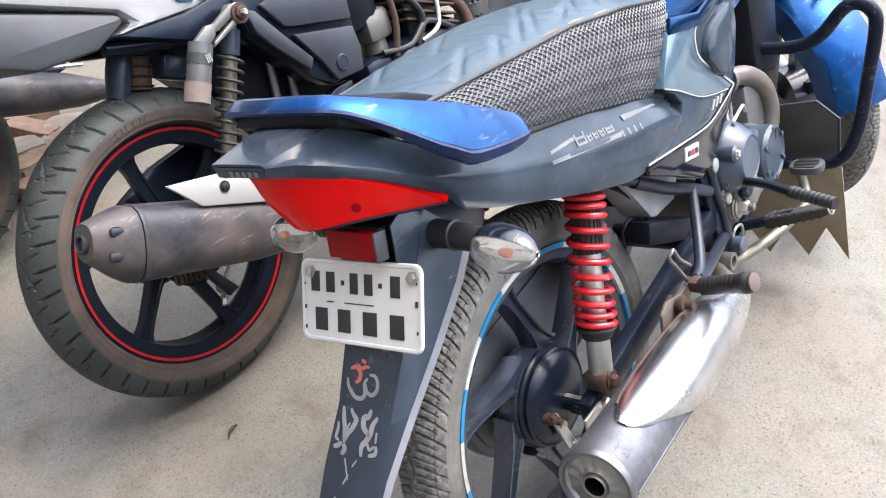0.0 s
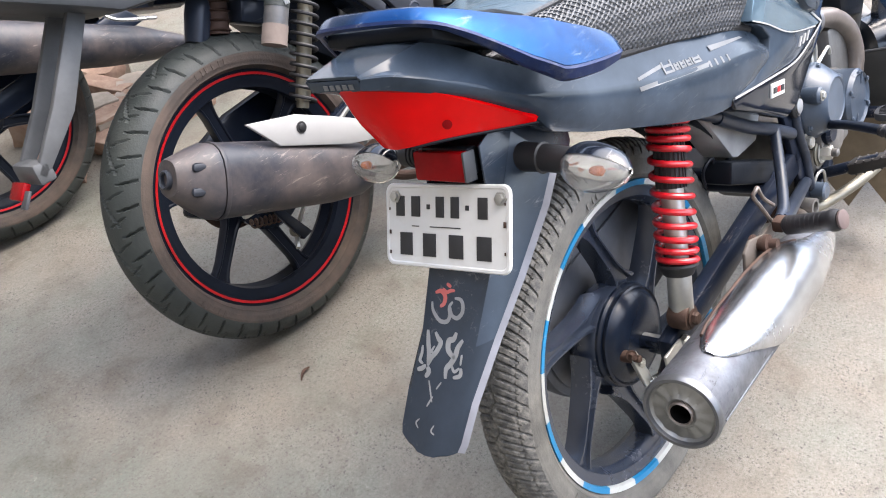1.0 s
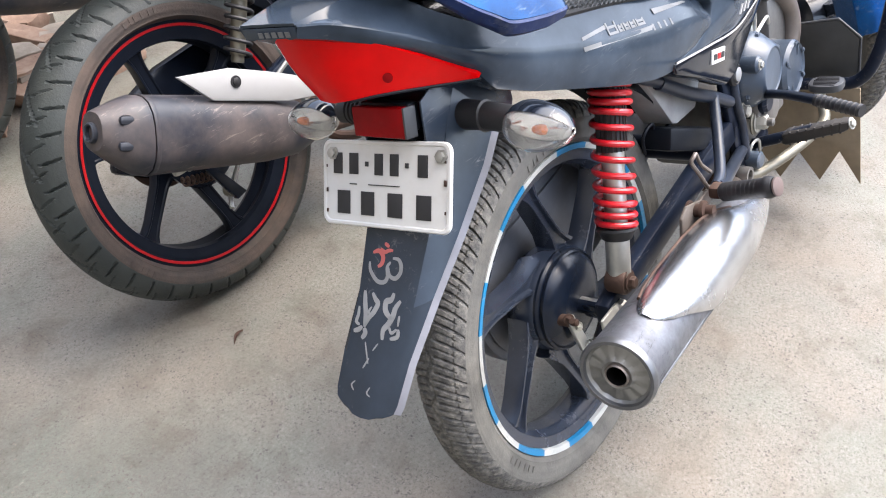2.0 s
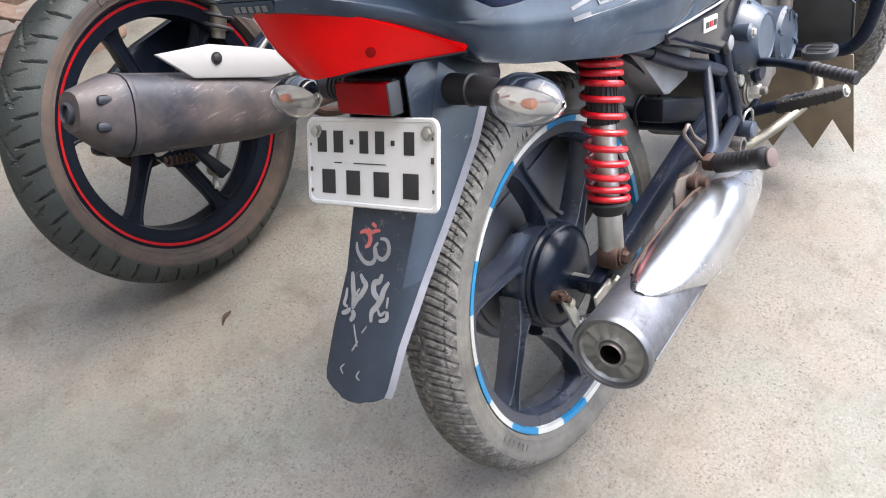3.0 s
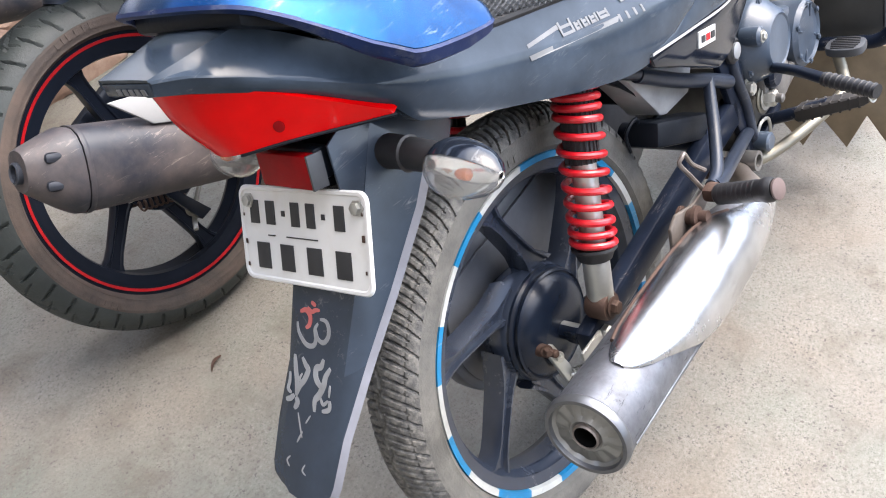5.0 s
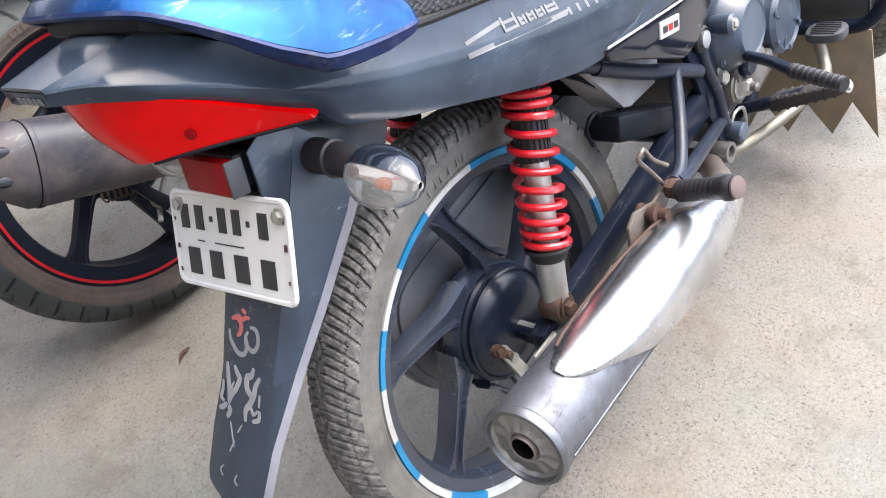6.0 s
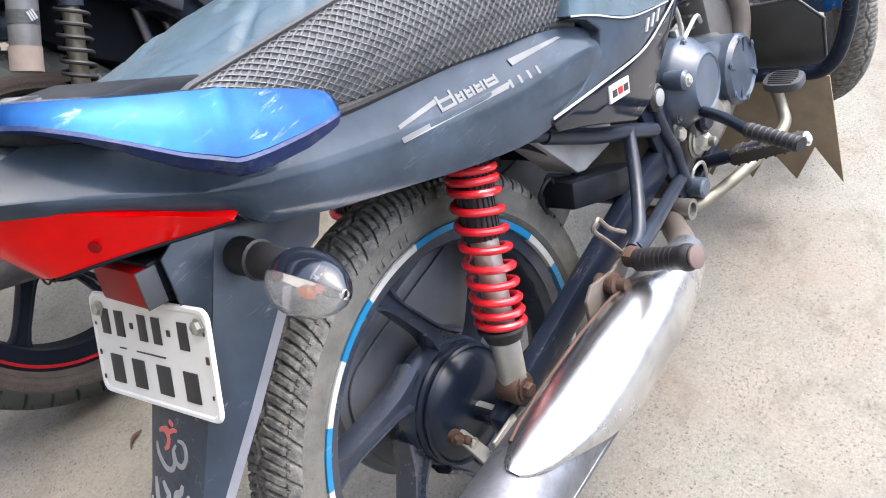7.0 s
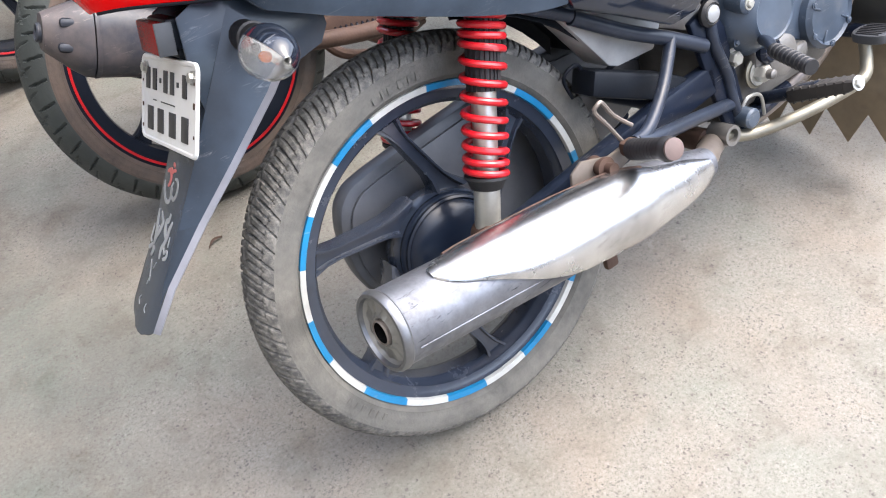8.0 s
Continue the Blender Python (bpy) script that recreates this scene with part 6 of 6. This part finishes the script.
def sport_bike(b):
    wheel = sport_wheel(b, (0, 0, 0.285))
    part("sprocket", moved(lathe([(0.03, 0.072), (0.085, 0.072), (0.088, 0.076), (0.085, 0.08), (0.03, 0.08)], 64), Matrix.Translation((0, 0, 0.285))), M_RUST, wheel)
    part("brake_drum", moved(lathe([(0.075, -0.03), (0.078, -0.05), (0.07, -0.062), (0.03, -0.07)], 40), Matrix.Translation((0, 0, 0.285))), M_DRUM, wheel)
    arm = part("swing_arm", join(prism([(-0.06, 0.265), (-0.06, 0.305), (0.1, 0.345), (0.42, 0.43), (0.47, 0.43), (0.47, 0.37), (0.3, 0.345), (0.05, 0.28)], -0.118, -0.092, 0.006),
                                 prism([(-0.06, 0.265), (-0.06, 0.305), (0.42, 0.43), (0.47, 0.43), (0.47, 0.37), (0.05, 0.28)], 0.095, 0.12, 0.006)), M_DRUM, b, "black box-section swing arm")
    part("chain_adjuster", bolt((-0.07, -0.105, 0.285), (-1, 0, 0), 0.008, 0.03), M_ZINC, arm)
    rod = part("brake_rod", tube([(0.03, 0.0, 0.118), (0.055, 0.018, 0.141), (0.11, 0.02, 0.19), (0.22, 0.0, 0.285), (0.3, -0.02, 0.33)], 0.0045, 8), M_ZINC, b, "zinc brake rod with adjuster nut")
    part("rod_nut", moved(lathe([(0.006, -0.012), (0.013, -0.01), (0.013, 0.01), (0.006, 0.012)], 20), Matrix.Translation((0.055, 0.018, 0.141))), M_GOLD, rod)
    part("brake_lever", prism([(0.0, 0.235), (0.025, 0.215), (0.075, 0.13), (0.05, 0.125)], 0.0, 0.012, 0.002), M_DRUM, rod)
    part("stand_spring", helix((-0.02, 0.04, 0.195), (0.06, 0.04, 0.17), 0.008, 0.002, 8, 6), M_RUST, rod)
    rod.location = (-0.058, -0.117, 0.058)

    part("chain_case", prism([(-0.12, 0.28), (-0.06, 0.38), (0.05, 0.42), (0.3, 0.45), (0.45, 0.42), (0.42, 0.3), (0.0, 0.2)], 0.062, 0.09, 0.01), M_DRUM, b, "black chain case")
    part("inner_guard", prism([(0.13, 0.66), (0.12, 0.60), (0.20, 0.50), (0.30, 0.42), (0.50, 0.40), (0.52, 0.68)], -0.04, 0.08, 0.01), M_MATT, b, "black plastic inner guard")

    # muffler: oval can, bevelled end cap, outlet and silver guard
    ax = Vector((0.22, 0.004, -0.094)).normalized()
    up = Vector((0.094, 0, 0.22)).normalized()
    side = Vector((0, -1, 0))
    c0 = Vector((-0.178, -0.196, 0.400))
    def ring(c, h, w, n=22, sq=0.75):
        pts = []
        for i in range(n):
            t = 2 * math.pi * i / n
            cx, sx = math.cos(t), math.sin(t)
            k = 1 / (abs(cx) ** 2.6 + abs(sx) ** 2.6) ** (1 / 2.6)
            pts.append(c + side * (w * cx * k) + up * (h * sx * k))
        return pts
    can = part("muffler", loft([ring(c0 + ax * s, h, w) for s, h, w in ((0.0, 0.062, 0.052), (0.02, 0.0625, 0.053), (0.24, 0.058, 0.05), (0.31, 0.05, 0.044), (0.36, 0.028, 0.026))]), M_MUFF2, b, "dusty black upswept muffler with scuffs", angle=40)
    part("end_cap", bevelled(loft([ring(c0 + ax * s + up * u, h, w) for s, u, h, w in ((-0.002, 0, 0.062, 0.052), (-0.012, 0.001, 0.062, 0.052), (-0.03, 0.003, 0.054, 0.047), (-0.068, 0.009, 0.033, 0.032), (-0.074, 0.01, 0.029, 0.029))]), 0.002, 2, 25), M_MUFF2, can, "scuffed bevelled end cap")
    part("cap_seam", loft([ring(c0 + ax * s, h, w) for s, h, w in ((0.0, 0.0632, 0.0532), (0.004, 0.0640, 0.054), (0.008, 0.0632, 0.0532))], cap=False), M_MUFF2, can)
    part("outlet", moved(lathe([(0.011, 0.03), (0.011, -0.004), (0.013, -0.006), (0.0155, -0.004), (0.0155, 0.02)], 24, cap=False), along(c0 + ax * -0.076 + up * 0.008, c0)), M_PLATE2, can, "dusty dark outlet pipe")
    # flat black disc painted as the shade deep in the outlet
    part("outlet_black_disc", moved(lathe([(0.0, 0.0), (0.0112, 0.0)], 20, cap=False), along(c0 + ax * -0.070 + up * 0.008, c0)), M_INK, can)
    # slots are dark inlays without a recess; their shade is in the colour
    for s, h in ((-0.032, 0.026), (-0.036, -0.012)):
        part("cap_slot", moved(box((0, 0, 0), (0.040, 0.009, 0.015), bevel=0.006), Matrix.Translation(c0 + ax * s + up * h + side * 0.0395) @ ax.to_track_quat("X", "Z").to_matrix().to_4x4()), M_PLATE2, can, "dark slot inlay, recess shade put into its colour")
    part("muffler_guard", prism([(-0.098, 0.462), (-0.052, 0.402), (0.09, 0.338), (0.16, 0.318), (0.165, 0.35), (0.07, 0.402), (0.0, 0.437)], -0.236, -0.226, 0.003), M_WHITE, can, "bright silver heat guard")
    part("guard_screw", bolt((0.0, -0.2365, 0.413), (0, -1, 0), 0.007, 0.004), M_RUBBER, can, "dark guard screw")

    # rear shock with remote canister
    top, bot = Vector((0.228, -0.122, 0.648)), Vector((0.105, -0.112, 0.405))
    sh = part("shock_absorber", tube([top, bot], 0.012, 16, 1), M_GOLD, b, "rear shock absorber with black spring and gas canister")
    part("spring", helix(top.lerp(bot, 0.27), top.lerp(bot, 0.97), 0.0235, 0.0036, 10, 8), M_RUBBER, sh, "black coil spring")
    part("spring_core", tube([top.lerp(bot, 0.3), top.lerp(bot, 0.95)], 0.0145, 16, 1), M_GOLD, sh)
    part("shock_head", tube([top.lerp(bot, 0.1), top.lerp(bot, 0.27)], 0.019, 16, 1), M_GREYT, sh)
    part("upper_eye", moved(lathe([(0.012, -0.03), (0.019, -0.026), (0.019, 0.016), (0.012, 0.02)], 24), Matrix.Translation(top)), M_STEEL, sh)
    part("eye_nut", bolt(top + Vector((0, -0.03, 0)), (0, -1, 0), 0.013, 0.008), M_RUST, sh, "rusty mounting nut")
    part("eye_bolt", bolt(top + Vector((0, -0.036, 0)), (0, -1, 0), 0.0065, 0.012), M_ZINC, sh, "bright bolt end")
    part("canister_arm", join(prism([(0.238, 0.662), (0.215, 0.668), (0.16, 0.645), (0.168, 0.632), (0.215, 0.648)], -0.15, -0.138, 0.003), prism([(0.172, 0.648), (0.15, 0.65), (0.108, 0.63), (0.125, 0.606), (0.162, 0.628)], -0.15, -0.138, 0.003), prism([(0.235, 0.655), (0.205, 0.64), (0.155, 0.62), (0.15, 0.61), (0.215, 0.632)], -0.15, -0.138, 0.003)), M_CAST, sh, "pale cast canister bracket")
    can2 = part("gas_canister", tube([(0.118, -0.16, 0.628), (0.066, -0.16, 0.543)], 0.0215, 24, 1), surface("grey_canister", (0.1, 0.103, 0.11), 0.4, 0.3, dust_amount=0.4), sh, "grey gas canister with worn sticker")
    part("canister_label", tube([(0.108, -0.16, 0.612), (0.098, -0.16, 0.596)], 0.0221, 24, 1), M_TREAD2, can2)
    part("canister_base", tube([(0.082, -0.16, 0.57), (0.064, -0.16, 0.540)], 0.0228, 24, 1), surface("pale_dried_mud", (0.2, 0.16, 0.14), 0.8, dust_amount=0.3), can2, "pale muddy base")
    for i in range(3):
        part("label_bar", moved(box((0.103 + 0.004 * i, -0.1825, 0.604), (0.003, 0.002, 0.014), bevel=0.0), Matrix()), M_STICKER, can2)

    # bodywork
    tail = part("tail_fairing", prism([(-0.30, 0.84), (-0.141, 0.783), (0.028, 0.72), (0.052, 0.694), (0.012, 0.684), (0.14, 0.68), (0.205, 0.678), (0.30, 0.70), (0.34, 0.79), (0.1, 0.86), (-0.28, 0.93)], -0.112, 0.112, 0.014, lambda x, z: 0.0), M_WHITE, b, "white tail fairing with blue and orange stripe")
    part("blue_stripe", prism([(0.14, 0.70), (0.17, 0.692), (0.13, 0.76), (0.09, 0.77)], -0.116, -0.111, 0.001), surface("dark_blue_stripe", (0.02, 0.06, 0.11), 0.3, dust_amount=0.15), tail)
    part("orange_stripe", prism([(0.185, 0.69), (0.197, 0.688), (0.165, 0.75), (0.152, 0.752)], -0.116, -0.111, 0.001), surface("orange_stripe", (0.6, 0.2, 0.04), 0.3, dust_amount=0.15), tail)
    part("under_tail", prism([(-0.34, 0.835), (-0.145, 0.775), (0.028, 0.717), (0.036, 0.702), (-0.03, 0.674), (-0.141, 0.679), (-0.2, 0.705), (-0.36, 0.77)], -0.108, 0.108, 0.012), M_GREY, b, "grey plastic under-tail panel")
    part("frame_cover", prism([(0.005, 0.684), (0.135, 0.632), (0.18, 0.63), (0.235, 0.655), (0.30, 0.655), (0.30, 0.70), (0.14, 0.68)], -0.12, -0.07, 0.005), M_DRUM, b, "black lower frame cover")
    part("rear_frame", join(tube([(0.0, -0.06, 0.67), (0.25, -0.08, 0.60), (0.45, -0.09, 0.48)], 0.014, 12), tube([(0.0, 0.06, 0.67), (0.25, 0.08, 0.60), (0.45, 0.09, 0.48)], 0.014, 12)), M_DRUM, b)
    sp = part("side_panel", prism([(0.235, 0.665), (0.25, 0.60), (0.282, 0.558), (0.361, 0.472), (0.408, 0.44), (0.5, 0.436), (0.515, 0.50), (0.52, 0.74), (0.33, 0.76)], -0.128, -0.06, 0.01), M_DRUM, b, "matt black side panel with raised plates and round badge")
    part("raised_plate", prism([(0.285, 0.645), (0.325, 0.59), (0.35, 0.582), (0.502, 0.548), (0.508, 0.61), (0.36, 0.66)], -0.142, -0.126, 0.006), M_PLATE2, sp)
    part("raised_plate", prism([(0.37, 0.672), (0.508, 0.625), (0.51, 0.70), (0.39, 0.74)], -0.142, -0.126, 0.006), M_PLATE2, sp)
    part("raised_plate", prism([(0.247, 0.648), (0.256, 0.602), (0.286, 0.562), (0.352, 0.492), (0.368, 0.512), (0.318, 0.575), (0.27, 0.64)], -0.142, -0.126, 0.005), M_PLATE2, sp)
    part("raised_plate", prism([(0.338, 0.57), (0.385, 0.50), (0.412, 0.447), (0.49, 0.442), (0.502, 0.49), (0.498, 0.535)], -0.142, -0.126, 0.005), M_PLATE2, sp)
    part("badge", moved(lathe([(0.017, 0), (0.017, 0.003), (0.014, 0.004), (0.0135, 0.0025), (0.004, 0.003)], 28), along((0.435, -0.142, 0.478), (0.435, -0.2, 0.478))), M_GREYT, sp, "round grey badge")
    for x0, z0, x1, z1 in ((0.33, 0.535, 0.315, 0.45), (0.372, 0.51, 0.36, 0.43)):
        part("stay", tube([(x0, -0.05, z0), (x1, -0.05, z1)], 0.009, 12, 1), M_STEEL, b, "bare steel stay")

    # plate hanger behind the wheel
    grey = surface("faded_grey_plastic", (0.085, 0.088, 0.092), 0.55, dust_amount=0.3)
    hang = part("plate_hanger", join(prism([(-0.165, 0.70), (-0.195, 0.71), (-0.29, 0.585), (-0.365, 0.50), (-0.352, 0.487), (-0.26, 0.565)], -0.045, -0.03, 0.004), prism([(-0.165, 0.70), (-0.195, 0.71), (-0.29, 0.585), (-0.365, 0.50), (-0.352, 0.487), (-0.26, 0.565)], 0.03, 0.045, 0.004),
                                     box((-0.35, 0, 0.50), (0.03, 0.09, 0.035), bevel=0.006)), grey, b, "grey plate hanger with red reflector")
    part("reflector", box((-0.385, 0.0, 0.482), (0.012, 0.05, 0.03), Euler((0, radians(40), 0)).to_matrix().to_4x4(), 0.003), M_REFLECT, hang, "small red reflector")
    part("hanger_plate", box((-0.392, -0.03, 0.472), (0.006, 0.02, 0.03), Euler((0, radians(40), 0)).to_matrix().to_4x4(), 0.002), M_GREY, hang)
    part("inner_post", tube([(0.055, -0.005, 0.65), (0.04, -0.005, 0.62), (0.015, -0.005, 0.575)], [0.02, 0.024, 0.022], 16, 3), M_GREYT, b, "grey plastic splash post")
    bel = part("rusty_bellows", tube([(0.085, -0.01, 0.64), (0.06, -0.01, 0.575)], 0.022, 20, 1), M_RUST, b, "rusty ribbed spring bellows")
    for i in range(4):
        part("bellows_rib", moved(lathe([(0.02, -0.004), (0.027, 0), (0.02, 0.004)], 20), along(Vector((0.085, -0.01, 0.64)).lerp(Vector((0.06, -0.01, 0.575)), 0.15 + 0.25 * i), (0.06, -0.01, 0.575))), M_RUST, bel)
    part("fluid_box", box((0.13, -0.03, 0.59), (0.07, 0.05, 0.045), Euler((0, radians(25), 0)).to_matrix().to_4x4(), 0.008), M_GREYT, b, "grey slotted plastic box")

    # engine side
    eng = part("engine", join(box((0.72, 0, 0.33), (0.36, 0.2, 0.22), bevel=0.03), moved(lathe([(0.085, 0.0), (0.085, 0.03), (0.06, 0.045)], 32), along((0.66, -0.095, 0.34), (0.66, -0.2, 0.34)))), M_DRUM, b, "dark dusty engine with rusty fins and hoses")
    for i in range(8):
        part("cooling_fin", box((0.80, 0, 0.45 + 0.022 * i), (0.19, 0.2, 0.006), Euler((0, radians(20), 0)).to_matrix().to_4x4(), 0.002), M_RUST, eng)
    part("cylinder", box((0.80, 0, 0.52), (0.13, 0.14, 0.2), bevel=0.01), M_DRUM, eng)
    part("carburettor", join(box((0.62, -0.06, 0.50), (0.08, 0.08, 0.07), bevel=0.015), moved(lathe([(0.03, 0.0), (0.03, 0.06), (0.02, 0.07)], 24), along((0.62, -0.06, 0.44), (0.62, -0.06, 0.6)))), M_CAST, eng)
    for pts, r, mt in (([(0.665, -0.10, 0.60), (0.66, -0.11, 0.5), (0.635, -0.105, 0.42)], 0.008, M_RUST), ([(0.70, -0.1, 0.56), (0.75, -0.11, 0.48), (0.72, -0.1, 0.42)], 0.009, M_RUBBER), ([(0.60, -0.1, 0.44), (0.68, -0.115, 0.43), (0.76, -0.11, 0.46), (0.85, -0.1, 0.42)], 0.007, M_RUBBER), ([(0.74, -0.1, 0.42), (0.8, -0.11, 0.44), (0.83, -0.1, 0.52)], 0.006, M_ZINC)):
        part("hose", tube(pts, r, 10), mt, eng)
    part("air_box", box((0.58, 0, 0.6), (0.12, 0.2, 0.2), bevel=0.03), M_MATT, b)
    part("exhaust_pipe", tube([(0.13, -0.194, 0.266), (0.22, -0.18, 0.235), (0.4, -0.15, 0.2), (0.7, -0.1, 0.2), (0.95, -0.06, 0.26), (1.0, -0.03, 0.42), (0.92, 0, 0.5)], 0.017, 14), M_RUST, b, "rusty exhaust pipe")
    stand = part("centre_stand", join(prism([(0.22, 0.25), (0.40, 0.27), (0.46, 0.21), (0.38, 0.15), (0.33, 0.19), (0.26, 0.20)], -0.1, -0.05, 0.006), tube([(0.24, -0.09, 0.235), (0.27, -0.11, 0.18), (0.36, -0.11, 0.15), (0.48, -0.1, 0.17)], 0.011, 10)), M_RUST, b, "mud-caked folded centre stand")
    part("stand_spring", helix((0.27, -0.112, 0.225), (0.38, -0.112, 0.205), 0.008, 0.002, 9, 6), M_DRUM, stand)
    tyre(b, Matrix.Translation((1.3, 0, 0.285)), 0.295, 0.05, 0.228, sport_tread, M_TYRE2, M_TREAD2, "dusty front tyre", 360)
    part("front_rim", moved(lathe([(0.04, -0.03), (0.05, -0.01), (0.19, -0.01), (0.228, -0.034), (0.228, 0.034), (0.19, 0.01), (0.05, 0.01), (0.04, 0.03)], 64), Matrix.Translation((1.3, 0, 0.285))), M_ALLOY, b)
    part("fork", join(tube([(1.3, -0.09, 0.285), (1.02, -0.09, 0.9)], 0.022, 12, 1), tube([(1.3, 0.09, 0.285), (1.02, 0.09, 0.9)], 0.022, 12, 1)), M_STEEL, b)
    part("fuel_tank", bevelled(box((0.72, 0, 0.78), (0.44, 0.24, 0.2), bevel=0.07), 0.0), M_WHITE, b, "white fuel tank")
    part("seat", box((0.28, 0, 0.80), (0.5, 0.2, 0.08), bevel=0.03), M_MATT, b, "black seat")
    part("side_stand", tube([(0.45, 0.1, 0.3), (0.48, 0.22, 0.17), (0.5, 0.3, 0.12)], 0.011, 10), M_DRUM, b)


sport_bike(bike2)


# ---- third motorcycle, mostly hidden ----
bike3 = thing("motorcycle", pose(-0.21, 1.68, 0.03, -17.9, 0, 0) @ Matrix.Scale(1.06, 4), "dark grey motorcycle half hidden behind the others", "motorcycle")


def far_bike(b):
    sport_wheel(b, (0, 0, 0.285))
    part("swing_arm", prism([(-0.06, 0.265), (-0.06, 0.305), (0.42, 0.40), (0.47, 0.35), (0.05, 0.27)], -0.118, -0.092, 0.006), M_DRUM, b)
    can = part("muffler", loft([[(x, -0.16 + w * math.cos(t), z + h * math.sin(t)) for t in (2 * math.pi * i / 18 for i in range(18))] for x, z, h, w in ((-0.16, 0.49, 0.05, 0.04), (-0.15, 0.487, 0.06, 0.048), (0.08, 0.42, 0.065, 0.05), (0.3, 0.34, 0.055, 0.046), (0.42, 0.30, 0.045, 0.04), (0.52, 0.265, 0.022, 0.022))]), M_MUFF2, b, "dusty dark muffler with a chrome strip")
    part("chrome_strip", tube([(0.33, -0.2, 0.40), (0.36, -0.206, 0.378), (0.45, -0.206, 0.352)], 0.005, 8), M_CHROME, can)
    part("tail_body", prism([(-0.35, 0.80), (0.1, 0.66), (0.35, 0.6), (0.5, 0.7), (0.2, 0.84), (-0.33, 0.88)], -0.11, 0.11, 0.02), M_GREY, b, "grey tail body")
    part("frame_side", prism([(0.05, 0.66), (0.3, 0.42), (0.6, 0.34), (0.9, 0.4), (0.9, 0.62), (0.45, 0.64)], -0.1, 0.1, 0.02), M_DRUM, b)
    part("chain_case", prism([(-0.12, 0.28), (-0.05, 0.37), (0.3, 0.43), (0.45, 0.4), (0.42, 0.3), (0.0, 0.2)], 0.06, 0.09, 0.01), M_DRUM, b)
    tyre(b, Matrix.Translation((1.3, 0, 0.285)), 0.295, 0.05, 0.228, sport_tread, M_TYRE2, M_TREAD2, "dusty front tyre", 360)
    part("front_rim", moved(lathe([(0.04, -0.03), (0.05, -0.01), (0.19, -0.01), (0.228, -0.034), (0.228, 0.034), (0.19, 0.01), (0.05, 0.01), (0.04, 0.03)], 64), Matrix.Translation((1.3, 0, 0.285))), M_ALLOY, b)
    part("fork", join(tube([(1.3, -0.09, 0.285), (1.02, -0.09, 0.9)], 0.022, 12, 1), tube([(1.3, 0.09, 0.285), (1.02, 0.09, 0.9)], 0.022, 12, 1)), M_STEEL, b)
    part("fuel_tank", box((0.72, 0, 0.78), (0.44, 0.24, 0.2), bevel=0.07), M_MATT, b)


far_bike(bike3)


# ---- wall, rubble and litter ----
def closing_wall(name, c, size, mat, label):
    w = part(name, box(c, size, bevel=0.01), mat)
    tagged(w, label, "wall", kind="structure")


# added wall: cuts low sky light behind the parked motorcycles
closing_wall("wall_north", (2.55, 2.9, 1.1), (8.9, 0.2, 2.2), M_WALL, "plain plaster wall added behind the parked motorcycles to hold off sky light")
# unseen, added wall: keeps sky light off the floor at -x
closing_wall("wall_west", (-1.8, -1.75, 2.2), (0.2, 9.1, 4.4), M_WALL, "unseen plaster wall added to block sky light from the west")
# two unseen, added dark walls: paintwork mirrors them in place of low sky
closing_wall("wall_east", (7.1, -1.75, 0.9), (0.2, 9.1, 1.8), M_BRICKWALL, "unseen brick wall added to darken low reflections")
closing_wall("wall_south", (2.65, -6.3, 0.7), (9.1, 0.2, 1.4), M_BRICKWALL, "unseen brick wall added to darken low reflections")


def brick(seed, size):
    bm = box((0, 0, 0), size, bevel=0.0)
    bmesh.ops.subdivide_edges(bm, edges=bm.edges[:], cuts=2, use_grid_fill=True)
    for v in bm.verts:
        v.co += Vector((noise.noise(v.co * 25 + Vector((seed, 0, 0))), noise.noise(v.co * 25 + Vector((0, seed, 0))), noise.noise(v.co * 25 + Vector((0, 0, seed))))) * min(size) * 0.16
    return bevelled(bm, 0.002, 1)


M_BRICK = surface("weathered_brick", (0.30, 0.20, 0.15), 0.9, dust=(0.42, 0.36, 0.30), dust_amount=0.6, dust_scale=14.0, grain=70.0, bump=0.6)
rnd = random.Random(7)
for i in range(26):
    x, y = 0.08 + 0.5 * rnd.random(), 1.86 + 0.42 * rnd.random()
    if i > 15:
        x, y = 0.0 + 0.045 * (i - 16) + 0.03 * rnd.random(), 1.82 + 0.1 * ((i - 16) % 3) + 0.03 * rnd.random()
    sz = (0.10 + 0.12 * rnd.random(), 0.07 + 0.05 * rnd.random(), 0.05 + 0.035 * rnd.random())
    ob = part("broken_brick", brick(i, sz), M_BRICK if i % 3 else M_STONE)
    ob.matrix_world = pose(x, y, FLOOR + sz[2] * 0.46, 4 * rnd.uniform(-1, 1), 4 * rnd.uniform(-1, 1), 360 * rnd.random())
    tagged(ob, "weathered broken brick lying on the concrete", "brick", "rubble")


def dry_leaf():
    rows = []
    for i in range(9):
        f = i / 8
        w = 0.004 * math.sin(math.pi * min(1, 0.1 + 0.85 * f)) + 0.0006
        c = Vector((0.05 * f, 0.006 * math.sin(f * 3), 0.003 + 0.006 * math.sin(f * math.pi)))
        rows.append([c + Vector((0.002, w, 0.004)), c, c + Vector((-0.002, -w, 0.003))])
    return thick(loft(rows, close_ring=False), 0.0008)


leaf = part("dry_leaf", dry_leaf(), M_LEAF)
leaf.matrix_world = pose(-0.185, 0.675, FLOOR, 0, 0, 20) @ Matrix.Scale(0.8, 4)
tagged(leaf, "small curled brown leaf on the concrete", "leaf")
